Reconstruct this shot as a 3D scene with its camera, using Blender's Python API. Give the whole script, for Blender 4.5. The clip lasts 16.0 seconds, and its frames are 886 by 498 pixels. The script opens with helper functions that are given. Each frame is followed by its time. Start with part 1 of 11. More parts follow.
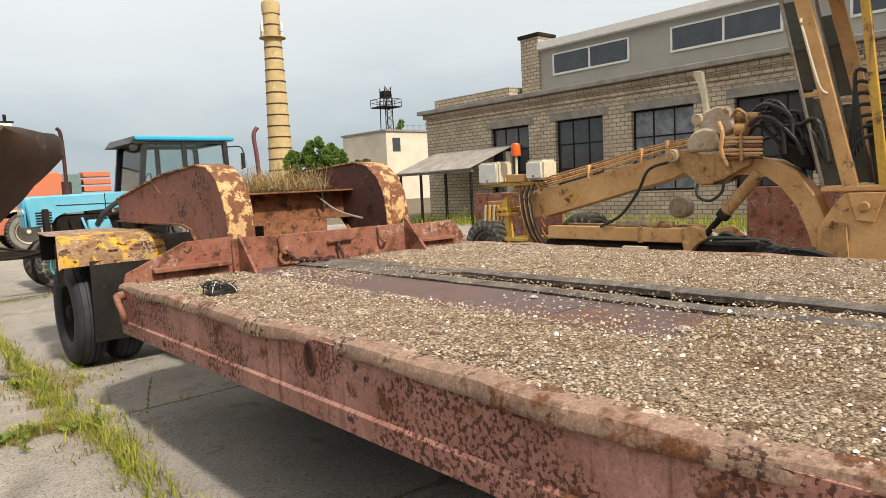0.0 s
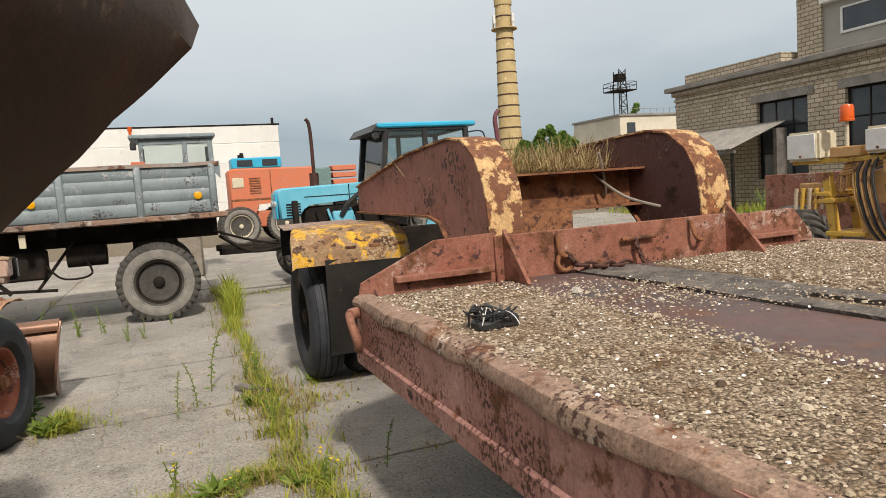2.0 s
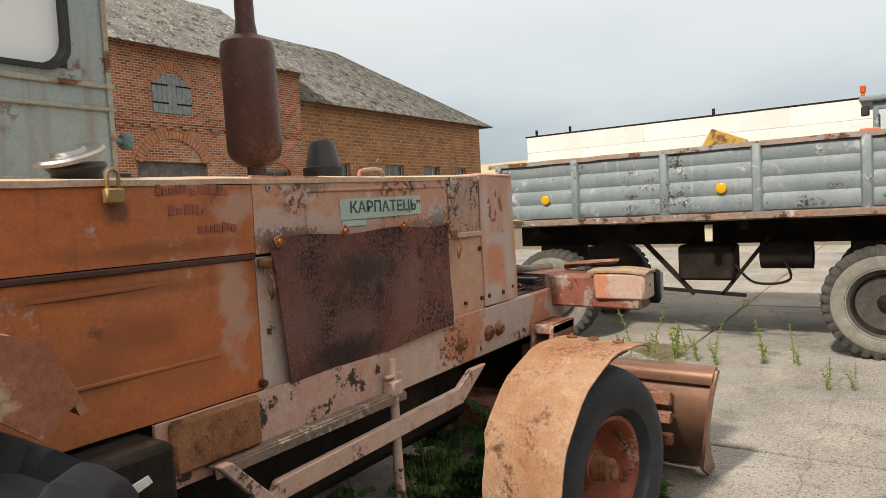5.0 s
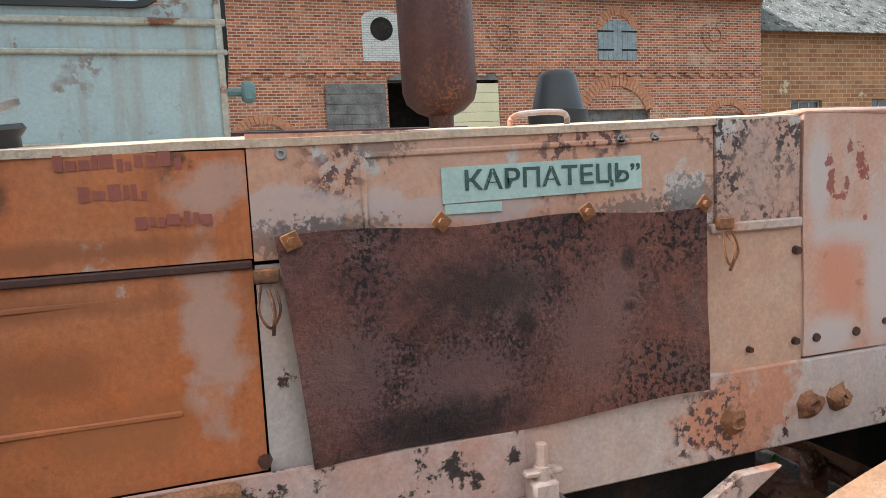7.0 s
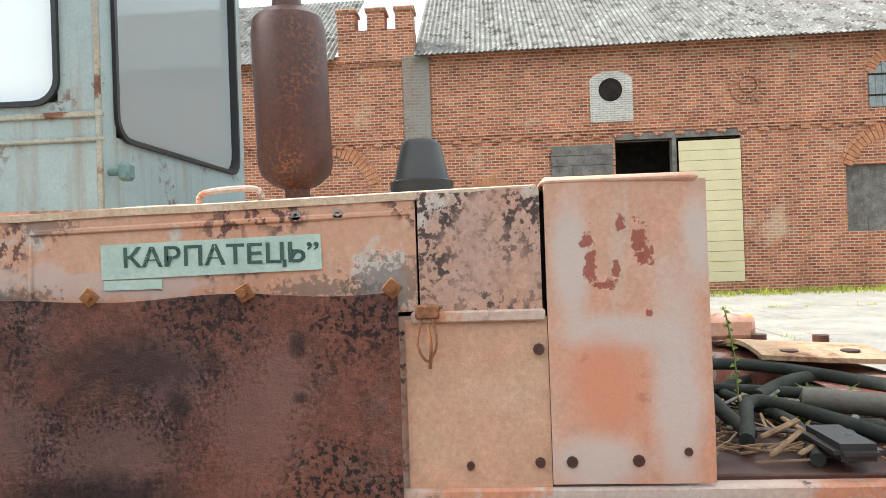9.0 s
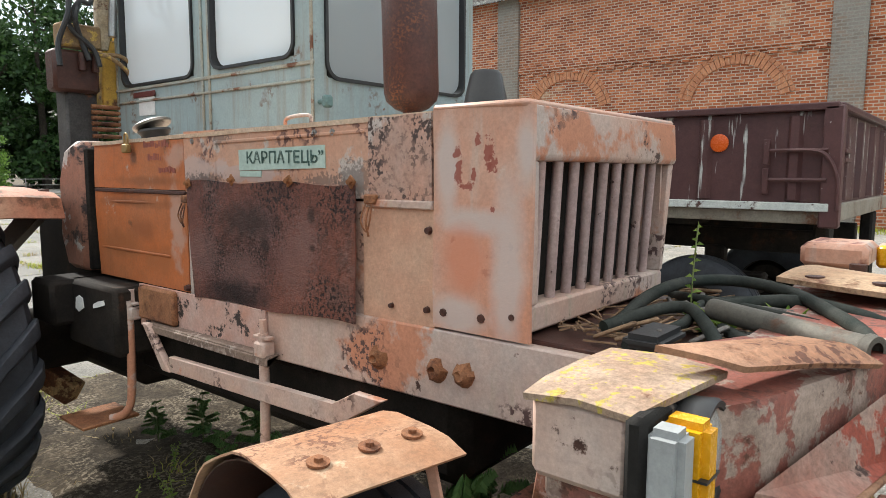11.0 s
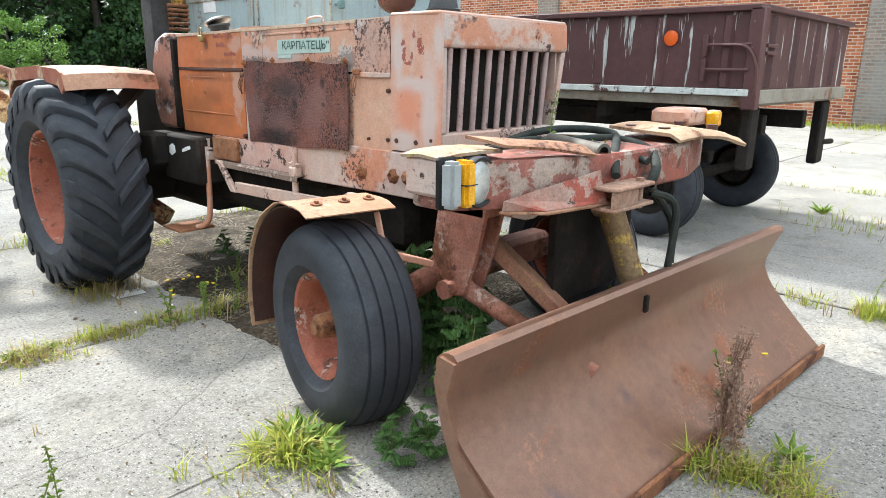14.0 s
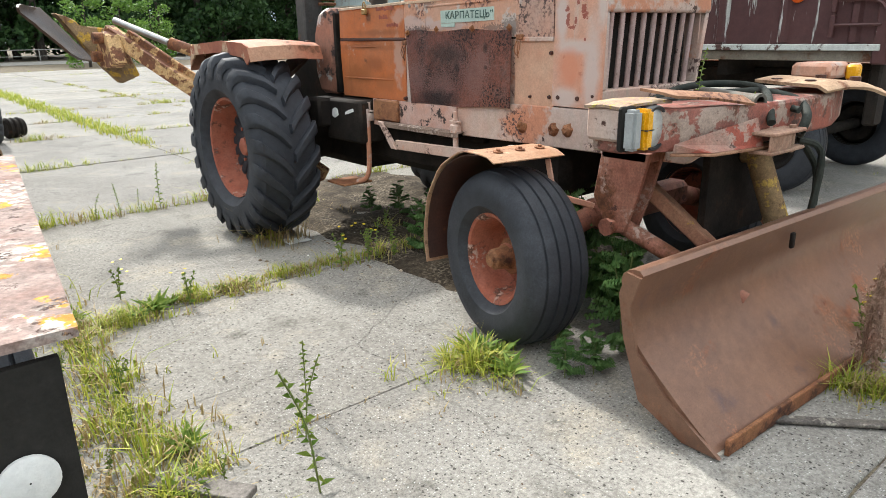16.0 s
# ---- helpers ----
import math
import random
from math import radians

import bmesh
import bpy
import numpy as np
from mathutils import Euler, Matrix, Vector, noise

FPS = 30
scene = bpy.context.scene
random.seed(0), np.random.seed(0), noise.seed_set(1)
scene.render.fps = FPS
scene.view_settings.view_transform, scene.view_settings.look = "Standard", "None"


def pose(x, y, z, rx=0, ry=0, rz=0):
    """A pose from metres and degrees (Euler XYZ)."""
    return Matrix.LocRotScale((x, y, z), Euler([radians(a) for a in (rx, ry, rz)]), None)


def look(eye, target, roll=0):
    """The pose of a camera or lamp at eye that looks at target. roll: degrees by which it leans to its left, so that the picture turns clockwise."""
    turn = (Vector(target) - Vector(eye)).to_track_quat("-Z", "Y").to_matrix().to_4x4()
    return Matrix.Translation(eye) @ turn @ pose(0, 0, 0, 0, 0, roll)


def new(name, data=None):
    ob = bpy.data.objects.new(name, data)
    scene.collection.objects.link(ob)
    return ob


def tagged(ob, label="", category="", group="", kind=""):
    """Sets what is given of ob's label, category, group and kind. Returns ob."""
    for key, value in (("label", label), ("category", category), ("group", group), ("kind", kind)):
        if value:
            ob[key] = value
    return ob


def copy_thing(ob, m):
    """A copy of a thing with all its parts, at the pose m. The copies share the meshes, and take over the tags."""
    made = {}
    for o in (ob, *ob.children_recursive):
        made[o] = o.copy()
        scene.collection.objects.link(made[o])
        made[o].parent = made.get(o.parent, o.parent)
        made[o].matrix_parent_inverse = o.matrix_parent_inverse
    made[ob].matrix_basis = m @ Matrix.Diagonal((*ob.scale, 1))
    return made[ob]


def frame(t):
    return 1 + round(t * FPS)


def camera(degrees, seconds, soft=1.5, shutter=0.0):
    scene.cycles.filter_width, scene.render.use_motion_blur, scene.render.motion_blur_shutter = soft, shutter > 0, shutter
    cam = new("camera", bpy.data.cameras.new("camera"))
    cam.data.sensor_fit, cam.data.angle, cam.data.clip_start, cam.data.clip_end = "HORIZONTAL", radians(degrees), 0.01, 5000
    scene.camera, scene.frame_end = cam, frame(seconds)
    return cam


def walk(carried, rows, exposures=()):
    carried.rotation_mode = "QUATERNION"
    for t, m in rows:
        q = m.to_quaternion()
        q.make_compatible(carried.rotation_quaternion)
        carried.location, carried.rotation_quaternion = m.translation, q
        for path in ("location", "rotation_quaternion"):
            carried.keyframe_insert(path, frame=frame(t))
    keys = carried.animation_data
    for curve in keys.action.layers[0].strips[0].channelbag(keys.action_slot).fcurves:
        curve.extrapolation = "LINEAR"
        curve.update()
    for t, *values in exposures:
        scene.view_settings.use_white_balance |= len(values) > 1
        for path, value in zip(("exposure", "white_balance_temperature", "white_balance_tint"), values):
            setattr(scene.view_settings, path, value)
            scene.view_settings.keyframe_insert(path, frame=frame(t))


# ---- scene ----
cam = camera(66.7, 16.0, soft=0.5)
PATH = [
    (0, (-0.217, -0.145, 1.655), (1.092, 1.355, 1.465), -2.7),
    (0.5, (-0.139, 0.14, 1.606), (0.815, 1.891, 1.452), -2.8),
    (1, (-0.01, 0.551, 1.607), (0.757, 2.385, 1.386), -3.0),
    (1.5, (0.178, 0.981, 1.604), (0.899, 2.835, 1.4), -3.5),
    (2, (0.308, 1.509, 1.602), (1.052, 3.357, 1.421), -3.9),
    (2.4, (0.373, 1.919, 1.614), (1.106, 3.764, 1.374), -3.9),
    (2.5, (0.377, 2.004, 1.618), (1.061, 3.868, 1.374), -3.6),
    (2.9, (0.381, 2.375, 1.633), (0.747, 4.327, 1.403), -3.1),
    (3, (0.407, 2.444, 1.66), (0.667, 4.414, 1.428), -2.9),
    (3.5, (0.297, 2.943, 1.677), (0.067, 4.924, 1.521), -4.0),
    (4, (0.321, 3.32, 1.663), (-0.291, 5.222, 1.575), -4.8),
    (4.5, (0.333, 3.71, 1.683), (-0.58, 5.488, 1.61), -3.0),
    (5, (0.228, 4.136, 1.664), (-0.899, 5.784, 1.55), -3.1),
    (5.2, (0.179, 4.266, 1.72), (-1.019, 5.859, 1.556), -2.9),
    (7.5, (-0.092, 5.816, 1.689), (-2.046, 6.23, 1.582), -2.7),
    (8, (-0.093, 6.12, 1.686), (-2.06, 6.48, 1.713), -1.1),
    (10.5, (0.119, 7.808, 1.68), (-1.547, 6.719, 1.489), -2.8),
    (11, (0.054, 8.134, 1.644), (-1.483, 6.874, 1.417), 0.2),
    (11.5, (0.101, 8.411, 1.641), (-1.165, 6.907, 1.273), -1.0),
    (12, (0.157, 8.716, 1.592), (-0.931, 7.118, 1.079), -2.4),
    (12.5, (0.365, 8.943, 1.554), (-0.675, 7.331, 0.989), -0.0),
    (13, (0.541, 9.151, 1.586), (-0.513, 7.546, 1.026), 0.5),
    (13.5, (0.615, 9.332, 1.584), (-0.588, 7.835, 1.027), -0.0),
    (14, (0.815, 9.351, 1.592), (-0.591, 8.028, 1.069), 0.8),
    (14.5, (1.071, 9.351, 1.6), (-0.433, 8.157, 1.04), 0.2),
    (15, (1.24, 9.493, 1.603), (-0.222, 8.292, 0.955), -1.2),
    (15.5, (1.38, 9.508, 1.608), (-0.028, 8.246, 0.955), -1.0),
    (16, (1.466, 9.413, 1.582), (0.252, 7.944, 0.974), -1.0),
]
walk(cam, [(t, look(eye, target, roll)) for t, eye, target, roll in PATH],
     [(0, 0.29, 7400, 14), (1, 0.13, 7300, 14), (2.5, -0.03, 7100, 13), (3, -0.08, 7100, 13), (3.5, -0.2, 7050, 13), (4.5, -0.12, 7400, 14), (5.2, 0.36, 7400, 13), (7.3, 0.97, 5850, 6), (8.2, 1.3, 6200, 6), (10.3, 0.98, 6500, 8), (11, 0.84, 6500, 8), (11.5, 1.22, 6200, 7), (12, 1.33, 6050, 6), (14.5, 1.46, 6050, 6), (16, 1.06, 6400, 8)])

# ---- light ----
SUN_EL, SUN_AZ = radians(42), radians(176)
world = bpy.data.worlds.new("overcast_sky")
scene.world = world
world.use_nodes = True
wn, wl = world.node_tree.nodes, world.node_tree.links
wn.clear()
w_out = wn.new("ShaderNodeOutputWorld")
w_bg = wn.new("ShaderNodeBackground")
w_sky = wn.new("ShaderNodeTexSky")
w_sky.sky_type, w_sky.sun_disc = "NISHITA", False
w_sky.sun_elevation, w_sky.sun_rotation = SUN_EL, SUN_AZ
w_sky.air_density, w_sky.dust_density = 1.0, 3.0
w_co = wn.new("ShaderNodeTexCoord")
w_map = wn.new("ShaderNodeMapping")
w_map.inputs["Scale"].default_value = (1.0, 1.0, 3.2)
w_no = wn.new("ShaderNodeTexNoise")
w_no.inputs["Scale"].default_value, w_no.inputs["Detail"].default_value = 2.2, 5
w_sep = wn.new("ShaderNodeSeparateXYZ")
w_add = wn.new("ShaderNodeMath")
w_add.operation = "MULTIPLY_ADD"
w_add.inputs[1].default_value = 0.20
w_ramp = wn.new("ShaderNodeValToRGB")
for w_e, (w_p, w_c) in zip([w_ramp.color_ramp.elements[0], w_ramp.color_ramp.elements[1]] + [w_ramp.color_ramp.elements.new(0.5) for _ in range(3)],
                           [(0.0, (0.42, 0.51, 0.58)), (1.0, (0.92, 1.0, 1.06)), (0.17, (0.31, 0.41, 0.49)), (0.27, (0.52, 0.61, 0.68)), (0.42, (0.64, 0.725, 0.785))]):
    w_e.position, w_e.color = w_p, (*w_c, 1)
w_mix = wn.new("ShaderNodeMixRGB")
w_mix.inputs["Fac"].default_value = 0.88
w_scale = wn.new("ShaderNodeMixRGB")
w_scale.blend_type, w_scale.inputs["Fac"].default_value = "MULTIPLY", 1.0
w_scale.inputs[2].default_value = (10.5, 10.5, 10.5, 1)
wl.new(w_co.outputs["Generated"], w_map.inputs["Vector"])
wl.new(w_map.outputs["Vector"], w_no.inputs["Vector"])
wl.new(w_co.outputs["Generated"], w_sep.inputs["Vector"])
wl.new(w_no.outputs["Fac"], w_add.inputs[0])
wl.new(w_sep.outputs["Z"], w_add.inputs[2])
wl.new(w_add.outputs[0], w_ramp.inputs["Fac"])
wl.new(w_ramp.outputs["Color"], w_scale.inputs[1])
wl.new(w_sky.outputs["Color"], w_mix.inputs[1])
wl.new(w_scale.outputs["Color"], w_mix.inputs[2])
wl.new(w_mix.outputs["Color"], w_bg.inputs["Color"])
w_bg.inputs["Strength"].default_value = 0.11
wl.new(w_bg.outputs["Background"], w_out.inputs["Surface"])
sun = new("sun", bpy.data.lights.new("sun", "SUN"))
sun.data.energy, sun.data.angle, sun.data.color = 3.3, radians(3.5), (1.0, 0.96, 0.90)
sun.matrix_world = look((0, 0, 30), (0.05 * 30, 0.742 * 30, 30 - 0.669 * 30))

# ---- materials ----
MATS = {}


def nodes_for(name):
    m = bpy.data.materials.new(name)
    m.use_nodes = True
    return m, m.node_tree.nodes, m.node_tree.links, m.node_tree.nodes["Principled BSDF"]


def ramp(n, l, src, lo, hi):
    r = n.new("ShaderNodeMapRange")
    r.inputs["From Min"].default_value, r.inputs["From Max"].default_value = lo, hi
    l.new(src, r.inputs["Value"])
    return r.outputs["Result"]


def noise_tex(n, l, co, scale, detail=5, rough=0.6, stretch=None):
    if stretch:
        mp = n.new("ShaderNodeMapping")
        mp.inputs["Scale"].default_value = stretch
        l.new(co, mp.inputs["Vector"])
        co = mp.outputs["Vector"]
    t = n.new("ShaderNodeTexNoise")
    t.inputs["Scale"].default_value, t.inputs["Detail"].default_value, t.inputs["Roughness"].default_value = scale, detail, rough
    l.new(co, t.inputs["Vector"])
    return t.outputs["Fac"]


def mix(n, l, fac, a, b, mode="MIX"):
    x = n.new("ShaderNodeMixRGB")
    x.blend_type = mode
    for i, v in ((0, fac), (1, a), (2, b)):
        if isinstance(v, (int, float)):
            x.inputs[i].default_value = v
        elif isinstance(v, tuple):
            x.inputs[i].default_value = (*v, 1)
        else:
            l.new(v, x.inputs[i])
    return x.outputs["Color"]


def surface(name, base, base2=None, rough=0.7, metal=0.0, s=2.5, rust=None, rust_at=(0.56, 0.62), rust_s=4.0, chip=None, chip_at=(0.63, 0.66), chip_s=22.0,
            streak=None, streak_at=(0.58, 0.75), grain=0.25, fine=90.0, bump=0.25, spec=0.4, vary=0.0, pits=None, pits_s=55.0, pits_in=(4.0, 0.50, 0.58), mottle=None):
    """Painted, rusted or weathered surface: two tones, rust patches, chips, runs down the face, grain and relief."""
    if name in MATS:
        return MATS[name]
    m, n, l, p = nodes_for(name)
    co = n.new("ShaderNodeTexCoord").outputs["Object"]
    col = mix(n, l, ramp(n, l, noise_tex(n, l, co, s), 0.35, 0.65), base, base2 or tuple(c * 0.75 for c in base))
    height = noise_tex(n, l, co, fine, 7, 0.75)
    grit = ramp(n, l, height, 0.3, 0.7)
    if streak:
        k = ramp(n, l, noise_tex(n, l, co, 5.0, 4, 0.6, (3.0, 3.0, 0.25)), *streak_at)
        col = mix(n, l, k, col, streak)
    rmask = None
    if chip:
        k = ramp(n, l, noise_tex(n, l, co, chip_s, 6, 0.65), *chip_at)
        col = mix(n, l, k, col, chip)
    if rust:
        rmask = ramp(n, l, noise_tex(n, l, co, rust_s, 8, 0.68), *rust_at)
        tone = mix(n, l, ramp(n, l, noise_tex(n, l, co, rust_s * 5, 4), 0.35, 0.7), rust, tuple(c * 0.45 for c in rust))
        col = mix(n, l, rmask, col, tone)
    if pits:
        k = n.new("ShaderNodeMath")
        k.operation = "MULTIPLY"
        l.new(ramp(n, l, noise_tex(n, l, co, pits_s, 4, 0.6), 0.50, 0.56), k.inputs[0])
        l.new(ramp(n, l, noise_tex(n, l, co, pits_in[0], 5, 0.6), pits_in[1], pits_in[2]), k.inputs[1])
        col = mix(n, l, k.outputs[0], col, pits)
    mo = grain if mottle is None else mottle
    col = mix(n, l, 1.0, col, mix(n, l, ramp(n, l, noise_tex(n, l, co, 17.0, 9, 0.75), 0.32, 0.68), (1 - mo,) * 3, (1 + mo * 0.7,) * 3), "MULTIPLY")
    g = min(grain * 1.5, 0.6)
    dark = mix(n, l, grit, (1 - g,) * 3, (1 + g * 0.65,) * 3)
    col = mix(n, l, 1.0, col, dark, "MULTIPLY")
    if vary:
        oi = n.new("ShaderNodeObjectInfo")
        v = ramp(n, l, oi.outputs["Random"], 0.0, 1.0)
        col = mix(n, l, 1.0, col, mix(n, l, v, (1 - vary,) * 3, (1 + vary,) * 3), "MULTIPLY")
    l.new(col, p.inputs["Base Color"])
    rr = n.new("ShaderNodeMapRange")
    rr.inputs["To Min"].default_value, rr.inputs["To Max"].default_value = max(rough - 0.12, 0.05), min(rough + 0.15, 1)
    l.new(height, rr.inputs["Value"])
    l.new(rr.outputs["Result"], p.inputs["Roughness"])
    p.inputs["Metallic"].default_value, p.inputs["Specular IOR Level"].default_value = metal, spec
    b = n.new("ShaderNodeBump")
    b.inputs["Strength"].default_value, b.inputs["Distance"].default_value = bump, 0.01
    if rmask:
        ad = n.new("ShaderNodeMath")
        l.new(height, ad.inputs[0])
        l.new(rmask, ad.inputs[1])
        l.new(ad.outputs[0], b.inputs["Height"])
    else:
        l.new(height, b.inputs["Height"])
    l.new(b.outputs["Normal"], p.inputs["Normal"])
    MATS[name] = m
    return m


def brickwork(name, c1, c2, mortar, w=0.25, h=0.077, joint=0.012, blotch=(0.5, 0.4, 0.3), blotch_at=(0.6, 0.68), blotch_s=0.35, along="Y", bump=0.5):
    m, n, l, p = nodes_for(name)
    co = n.new("ShaderNodeTexCoord").outputs["Object"]
    sp = n.new("ShaderNodeSeparateXYZ")
    cb = n.new("ShaderNodeCombineXYZ")
    l.new(co, sp.inputs[0])
    ax = n.new("ShaderNodeMath")
    l.new(sp.outputs["X"], ax.inputs[0])
    l.new(sp.outputs["Y"], ax.inputs[1])
    l.new(ax.outputs[0], cb.inputs["X"])
    l.new(sp.outputs["Z"], cb.inputs["Y"])
    t = n.new("ShaderNodeTexBrick")
    t.inputs["Scale"].default_value = 1.0
    t.inputs["Brick Width"].default_value, t.inputs["Row Height"].default_value, t.inputs["Mortar Size"].default_value = w, h, joint
    t.inputs["Mortar Smooth"].default_value, t.inputs["Bias"].default_value = 0.2, 0.0
    t.inputs["Color1"].default_value, t.inputs["Color2"].default_value, t.inputs["Mortar"].default_value = (*c1, 1), (*c2, 1), (*mortar, 1)
    wob = n.new("ShaderNodeMixRGB")
    wob.blend_type, wob.inputs[0].default_value = "ADD", 0.012
    l.new(cb.outputs[0], wob.inputs[1])
    nn = n.new("ShaderNodeTexNoise")
    nn.inputs["Scale"].default_value = 6
    l.new(co, nn.inputs["Vector"])
    l.new(nn.outputs["Color"], wob.inputs[2])
    l.new(wob.outputs[0], t.inputs["Vector"])
    col = mix(n, l, ramp(n, l, noise_tex(n, l, co, 0.9, 6), 0.3, 0.7), t.outputs["Color"], mix(n, l, 1.0, t.outputs["Color"], (0.68, 0.66, 0.66), "MULTIPLY"))
    k = ramp(n, l, noise_tex(n, l, co, blotch_s, 7, 0.65), *blotch_at)
    col = mix(n, l, k, col, mix(n, l, 0.65, t.outputs["Color"], blotch))
    g = ramp(n, l, noise_tex(n, l, co, 40, 3), 0.3, 0.7)
    col = mix(n, l, 1.0, col, mix(n, l, g, (0.8,) * 3, (1.12,) * 3), "MULTIPLY")
    l.new(col, p.inputs["Base Color"])
    p.inputs["Roughness"].default_value, p.inputs["Specular IOR Level"].default_value = 0.9, 0.2
    b = n.new("ShaderNodeBump")
    b.inputs["Strength"].default_value, b.inputs["Distance"].default_value, b.invert = bump, 0.02, True
    l.new(t.outputs["Fac"], b.inputs["Height"])
    l.new(b.outputs["Normal"], p.inputs["Normal"])
    return m


def glass_mat(name, tint=(0.86, 0.92, 0.92), alpha=0.93, rough=0.04, dirt_sky_col=(0.30, 0.33, 0.33)):
    m, n, l, p = nodes_for(name)
    tr = n.new("ShaderNodeBsdfTransparent")
    tr.inputs["Color"].default_value = (*tint, 1)
    gl = n.new("ShaderNodeBsdfGlossy")
    gl.inputs["Roughness"].default_value = rough
    mx = n.new("ShaderNodeMixShader")
    fr = n.new("ShaderNodeFresnel")
    fr.inputs["IOR"].default_value = 1.5
    dirt_sky = n.new("ShaderNodeBsdfDiffuse")
    dirt_sky.inputs["Color"].default_value = (*dirt_sky_col, 1)
    mx2 = n.new("ShaderNodeMixShader")
    mx2.inputs[0].default_value = 1 - alpha
    l.new(tr.outputs[0], mx2.inputs[1])
    l.new(dirt_sky.outputs[0], mx2.inputs[2])
    l.new(fr.outputs[0], mx.inputs[0])
    l.new(mx2.outputs[0], mx.inputs[1])
    l.new(gl.outputs[0], mx.inputs[2])
    l.new(mx.outputs[0], n["Material Output"].inputs["Surface"])
    return m


def leafy(name, c1, c2, trans=0.25):
    m, n, l, p = nodes_for(name)
    gi = n.new("ShaderNodeNewGeometry")
    col = mix(n, l, gi.outputs["Random Per Island"], c1, c2)
    l.new(col, p.inputs["Base Color"])
    p.inputs["Roughness"].default_value = 0.55
    p.inputs["Specular IOR Level"].default_value = 0.25
    td = n.new("ShaderNodeBsdfTranslucent")
    l.new(col, td.inputs["Color"])
    mx = n.new("ShaderNodeMixShader")
    mx.inputs[0].default_value = trans
    l.new(p.outputs[0], mx.inputs[1])
    l.new(td.outputs[0], mx.inputs[2])
    l.new(mx.outputs[0], n["Material Output"].inputs["Surface"])
    return m


def yard_concrete():
    """Old slab concrete: blotches, exposed pebbles, hairline cracks, a tone of its own for each slab."""
    m, n, l, p = nodes_for("old_yard_concrete")
    gm = n.new("ShaderNodeNewGeometry")
    co = gm.outputs["Position"]
    col = mix(n, l, ramp(n, l, noise_tex(n, l, co, 0.8, 6), 0.3, 0.7), (0.225, 0.211, 0.190), (0.350, 0.334, 0.304))
    col = mix(n, l, ramp(n, l, noise_tex(n, l, co, 1.7, 7, 0.7), 0.54, 0.66), col, (0.37, 0.335, 0.28))
    col = mix(n, l, ramp(n, l, noise_tex(n, l, co, 2.6, 7, 0.7), 0.56, 0.70), col, (0.145, 0.136, 0.12))
    v = n.new("ShaderNodeTexVoronoi")
    v.inputs["Scale"].default_value = 85
    l.new(co, v.inputs["Vector"])
    peb = ramp(n, l, v.outputs["Distance"], 0.34, 0.18)
    vx = n.new("ShaderNodeSeparateXYZ")
    l.new(v.outputs["Color"], vx.inputs[0])
    tone = mix(n, l, ramp(n, l, vx.outputs["X"], 0.2, 0.8), (0.060, 0.056, 0.05), (0.58, 0.57, 0.55))
    where = ramp(n, l, noise_tex(n, l, co, 1.4, 5), 0.30, 0.55)
    mm = n.new("ShaderNodeMath")
    mm.operation = "MULTIPLY"
    l.new(peb, mm.inputs[0])
    l.new(where, mm.inputs[1])
    m2 = n.new("ShaderNodeMath")
    m2.operation, m2.inputs[1].default_value = "MULTIPLY", 0.95
    l.new(mm.outputs[0], m2.inputs[0])
    col = mix(n, l, m2.outputs[0], col, tone)
    pv = n.new("ShaderNodeTexVoronoi")
    pv.inputs["Scale"].default_value = 38
    pw = n.new("ShaderNodeMixRGB")
    pw.blend_type, pw.inputs[0].default_value = "ADD", 0.02
    pn = n.new("ShaderNodeTexNoise")
    pn.inputs["Scale"].default_value = 60
    l.new(co, pn.inputs["Vector"])
    l.new(co, pw.inputs[1])
    l.new(pn.outputs["Color"], pw.inputs[2])
    l.new(pw.outputs[0], pv.inputs["Vector"])
    px_ = n.new("ShaderNodeSeparateXYZ")
    l.new(pv.outputs["Color"], px_.inputs[0])
    pit = n.new("ShaderNodeMath")
    pit.operation = "MULTIPLY"
    l.new(ramp(n, l, pv.outputs["Distance"], 0.26, 0.16), pit.inputs[0])
    l.new(ramp(n, l, px_.outputs["X"], 0.48, 0.55), pit.inputs[1])
    col = mix(n, l, pit.outputs[0], col, (0.075, 0.07, 0.062))
    fine = noise_tex(n, l, co, 55, 8, 0.85)
    col = mix(n, l, 1.0, col, mix(n, l, ramp(n, l, fine, 0.3, 0.7), (0.34,) * 3, (1.55,) * 3), "MULTIPLY")
    wv = n.new("ShaderNodeMixRGB")
    wv.blend_type, wv.inputs[0].default_value = "ADD", 0.16
    wn_ = n.new("ShaderNodeTexNoise")
    wn_.inputs["Scale"].default_value, wn_.inputs["Detail"].default_value = 3.5, 6
    l.new(co, wn_.inputs["Vector"])
    l.new(co, wv.inputs[1])
    l.new(wn_.outputs["Color"], wv.inputs[2])
    cr = n.new("ShaderNodeTexVoronoi")
    cr.feature = "DISTANCE_TO_EDGE"
    cr.inputs["Scale"].default_value = 0.26
    l.new(wv.outputs[0], cr.inputs["Vector"])
    crack = ramp(n, l, cr.outputs["Distance"], 0.0022, 0.0004)
    col = mix(n, l, crack, col, mix(n, l, 0.3, col, (0.06, 0.055, 0.045)))
    oi = n.new("ShaderNodeObjectInfo")
    col = mix(n, l, 1.0, col, mix(n, l, oi.outputs["Random"], (0.90, 0.90, 0.91), (1.10, 1.09, 1.06)), "MULTIPLY")
    l.new(col, p.inputs["Base Color"])
    p.inputs["Roughness"].default_value, p.inputs["Specular IOR Level"].default_value = 0.92, 0.2
    b = n.new("ShaderNodeBump")
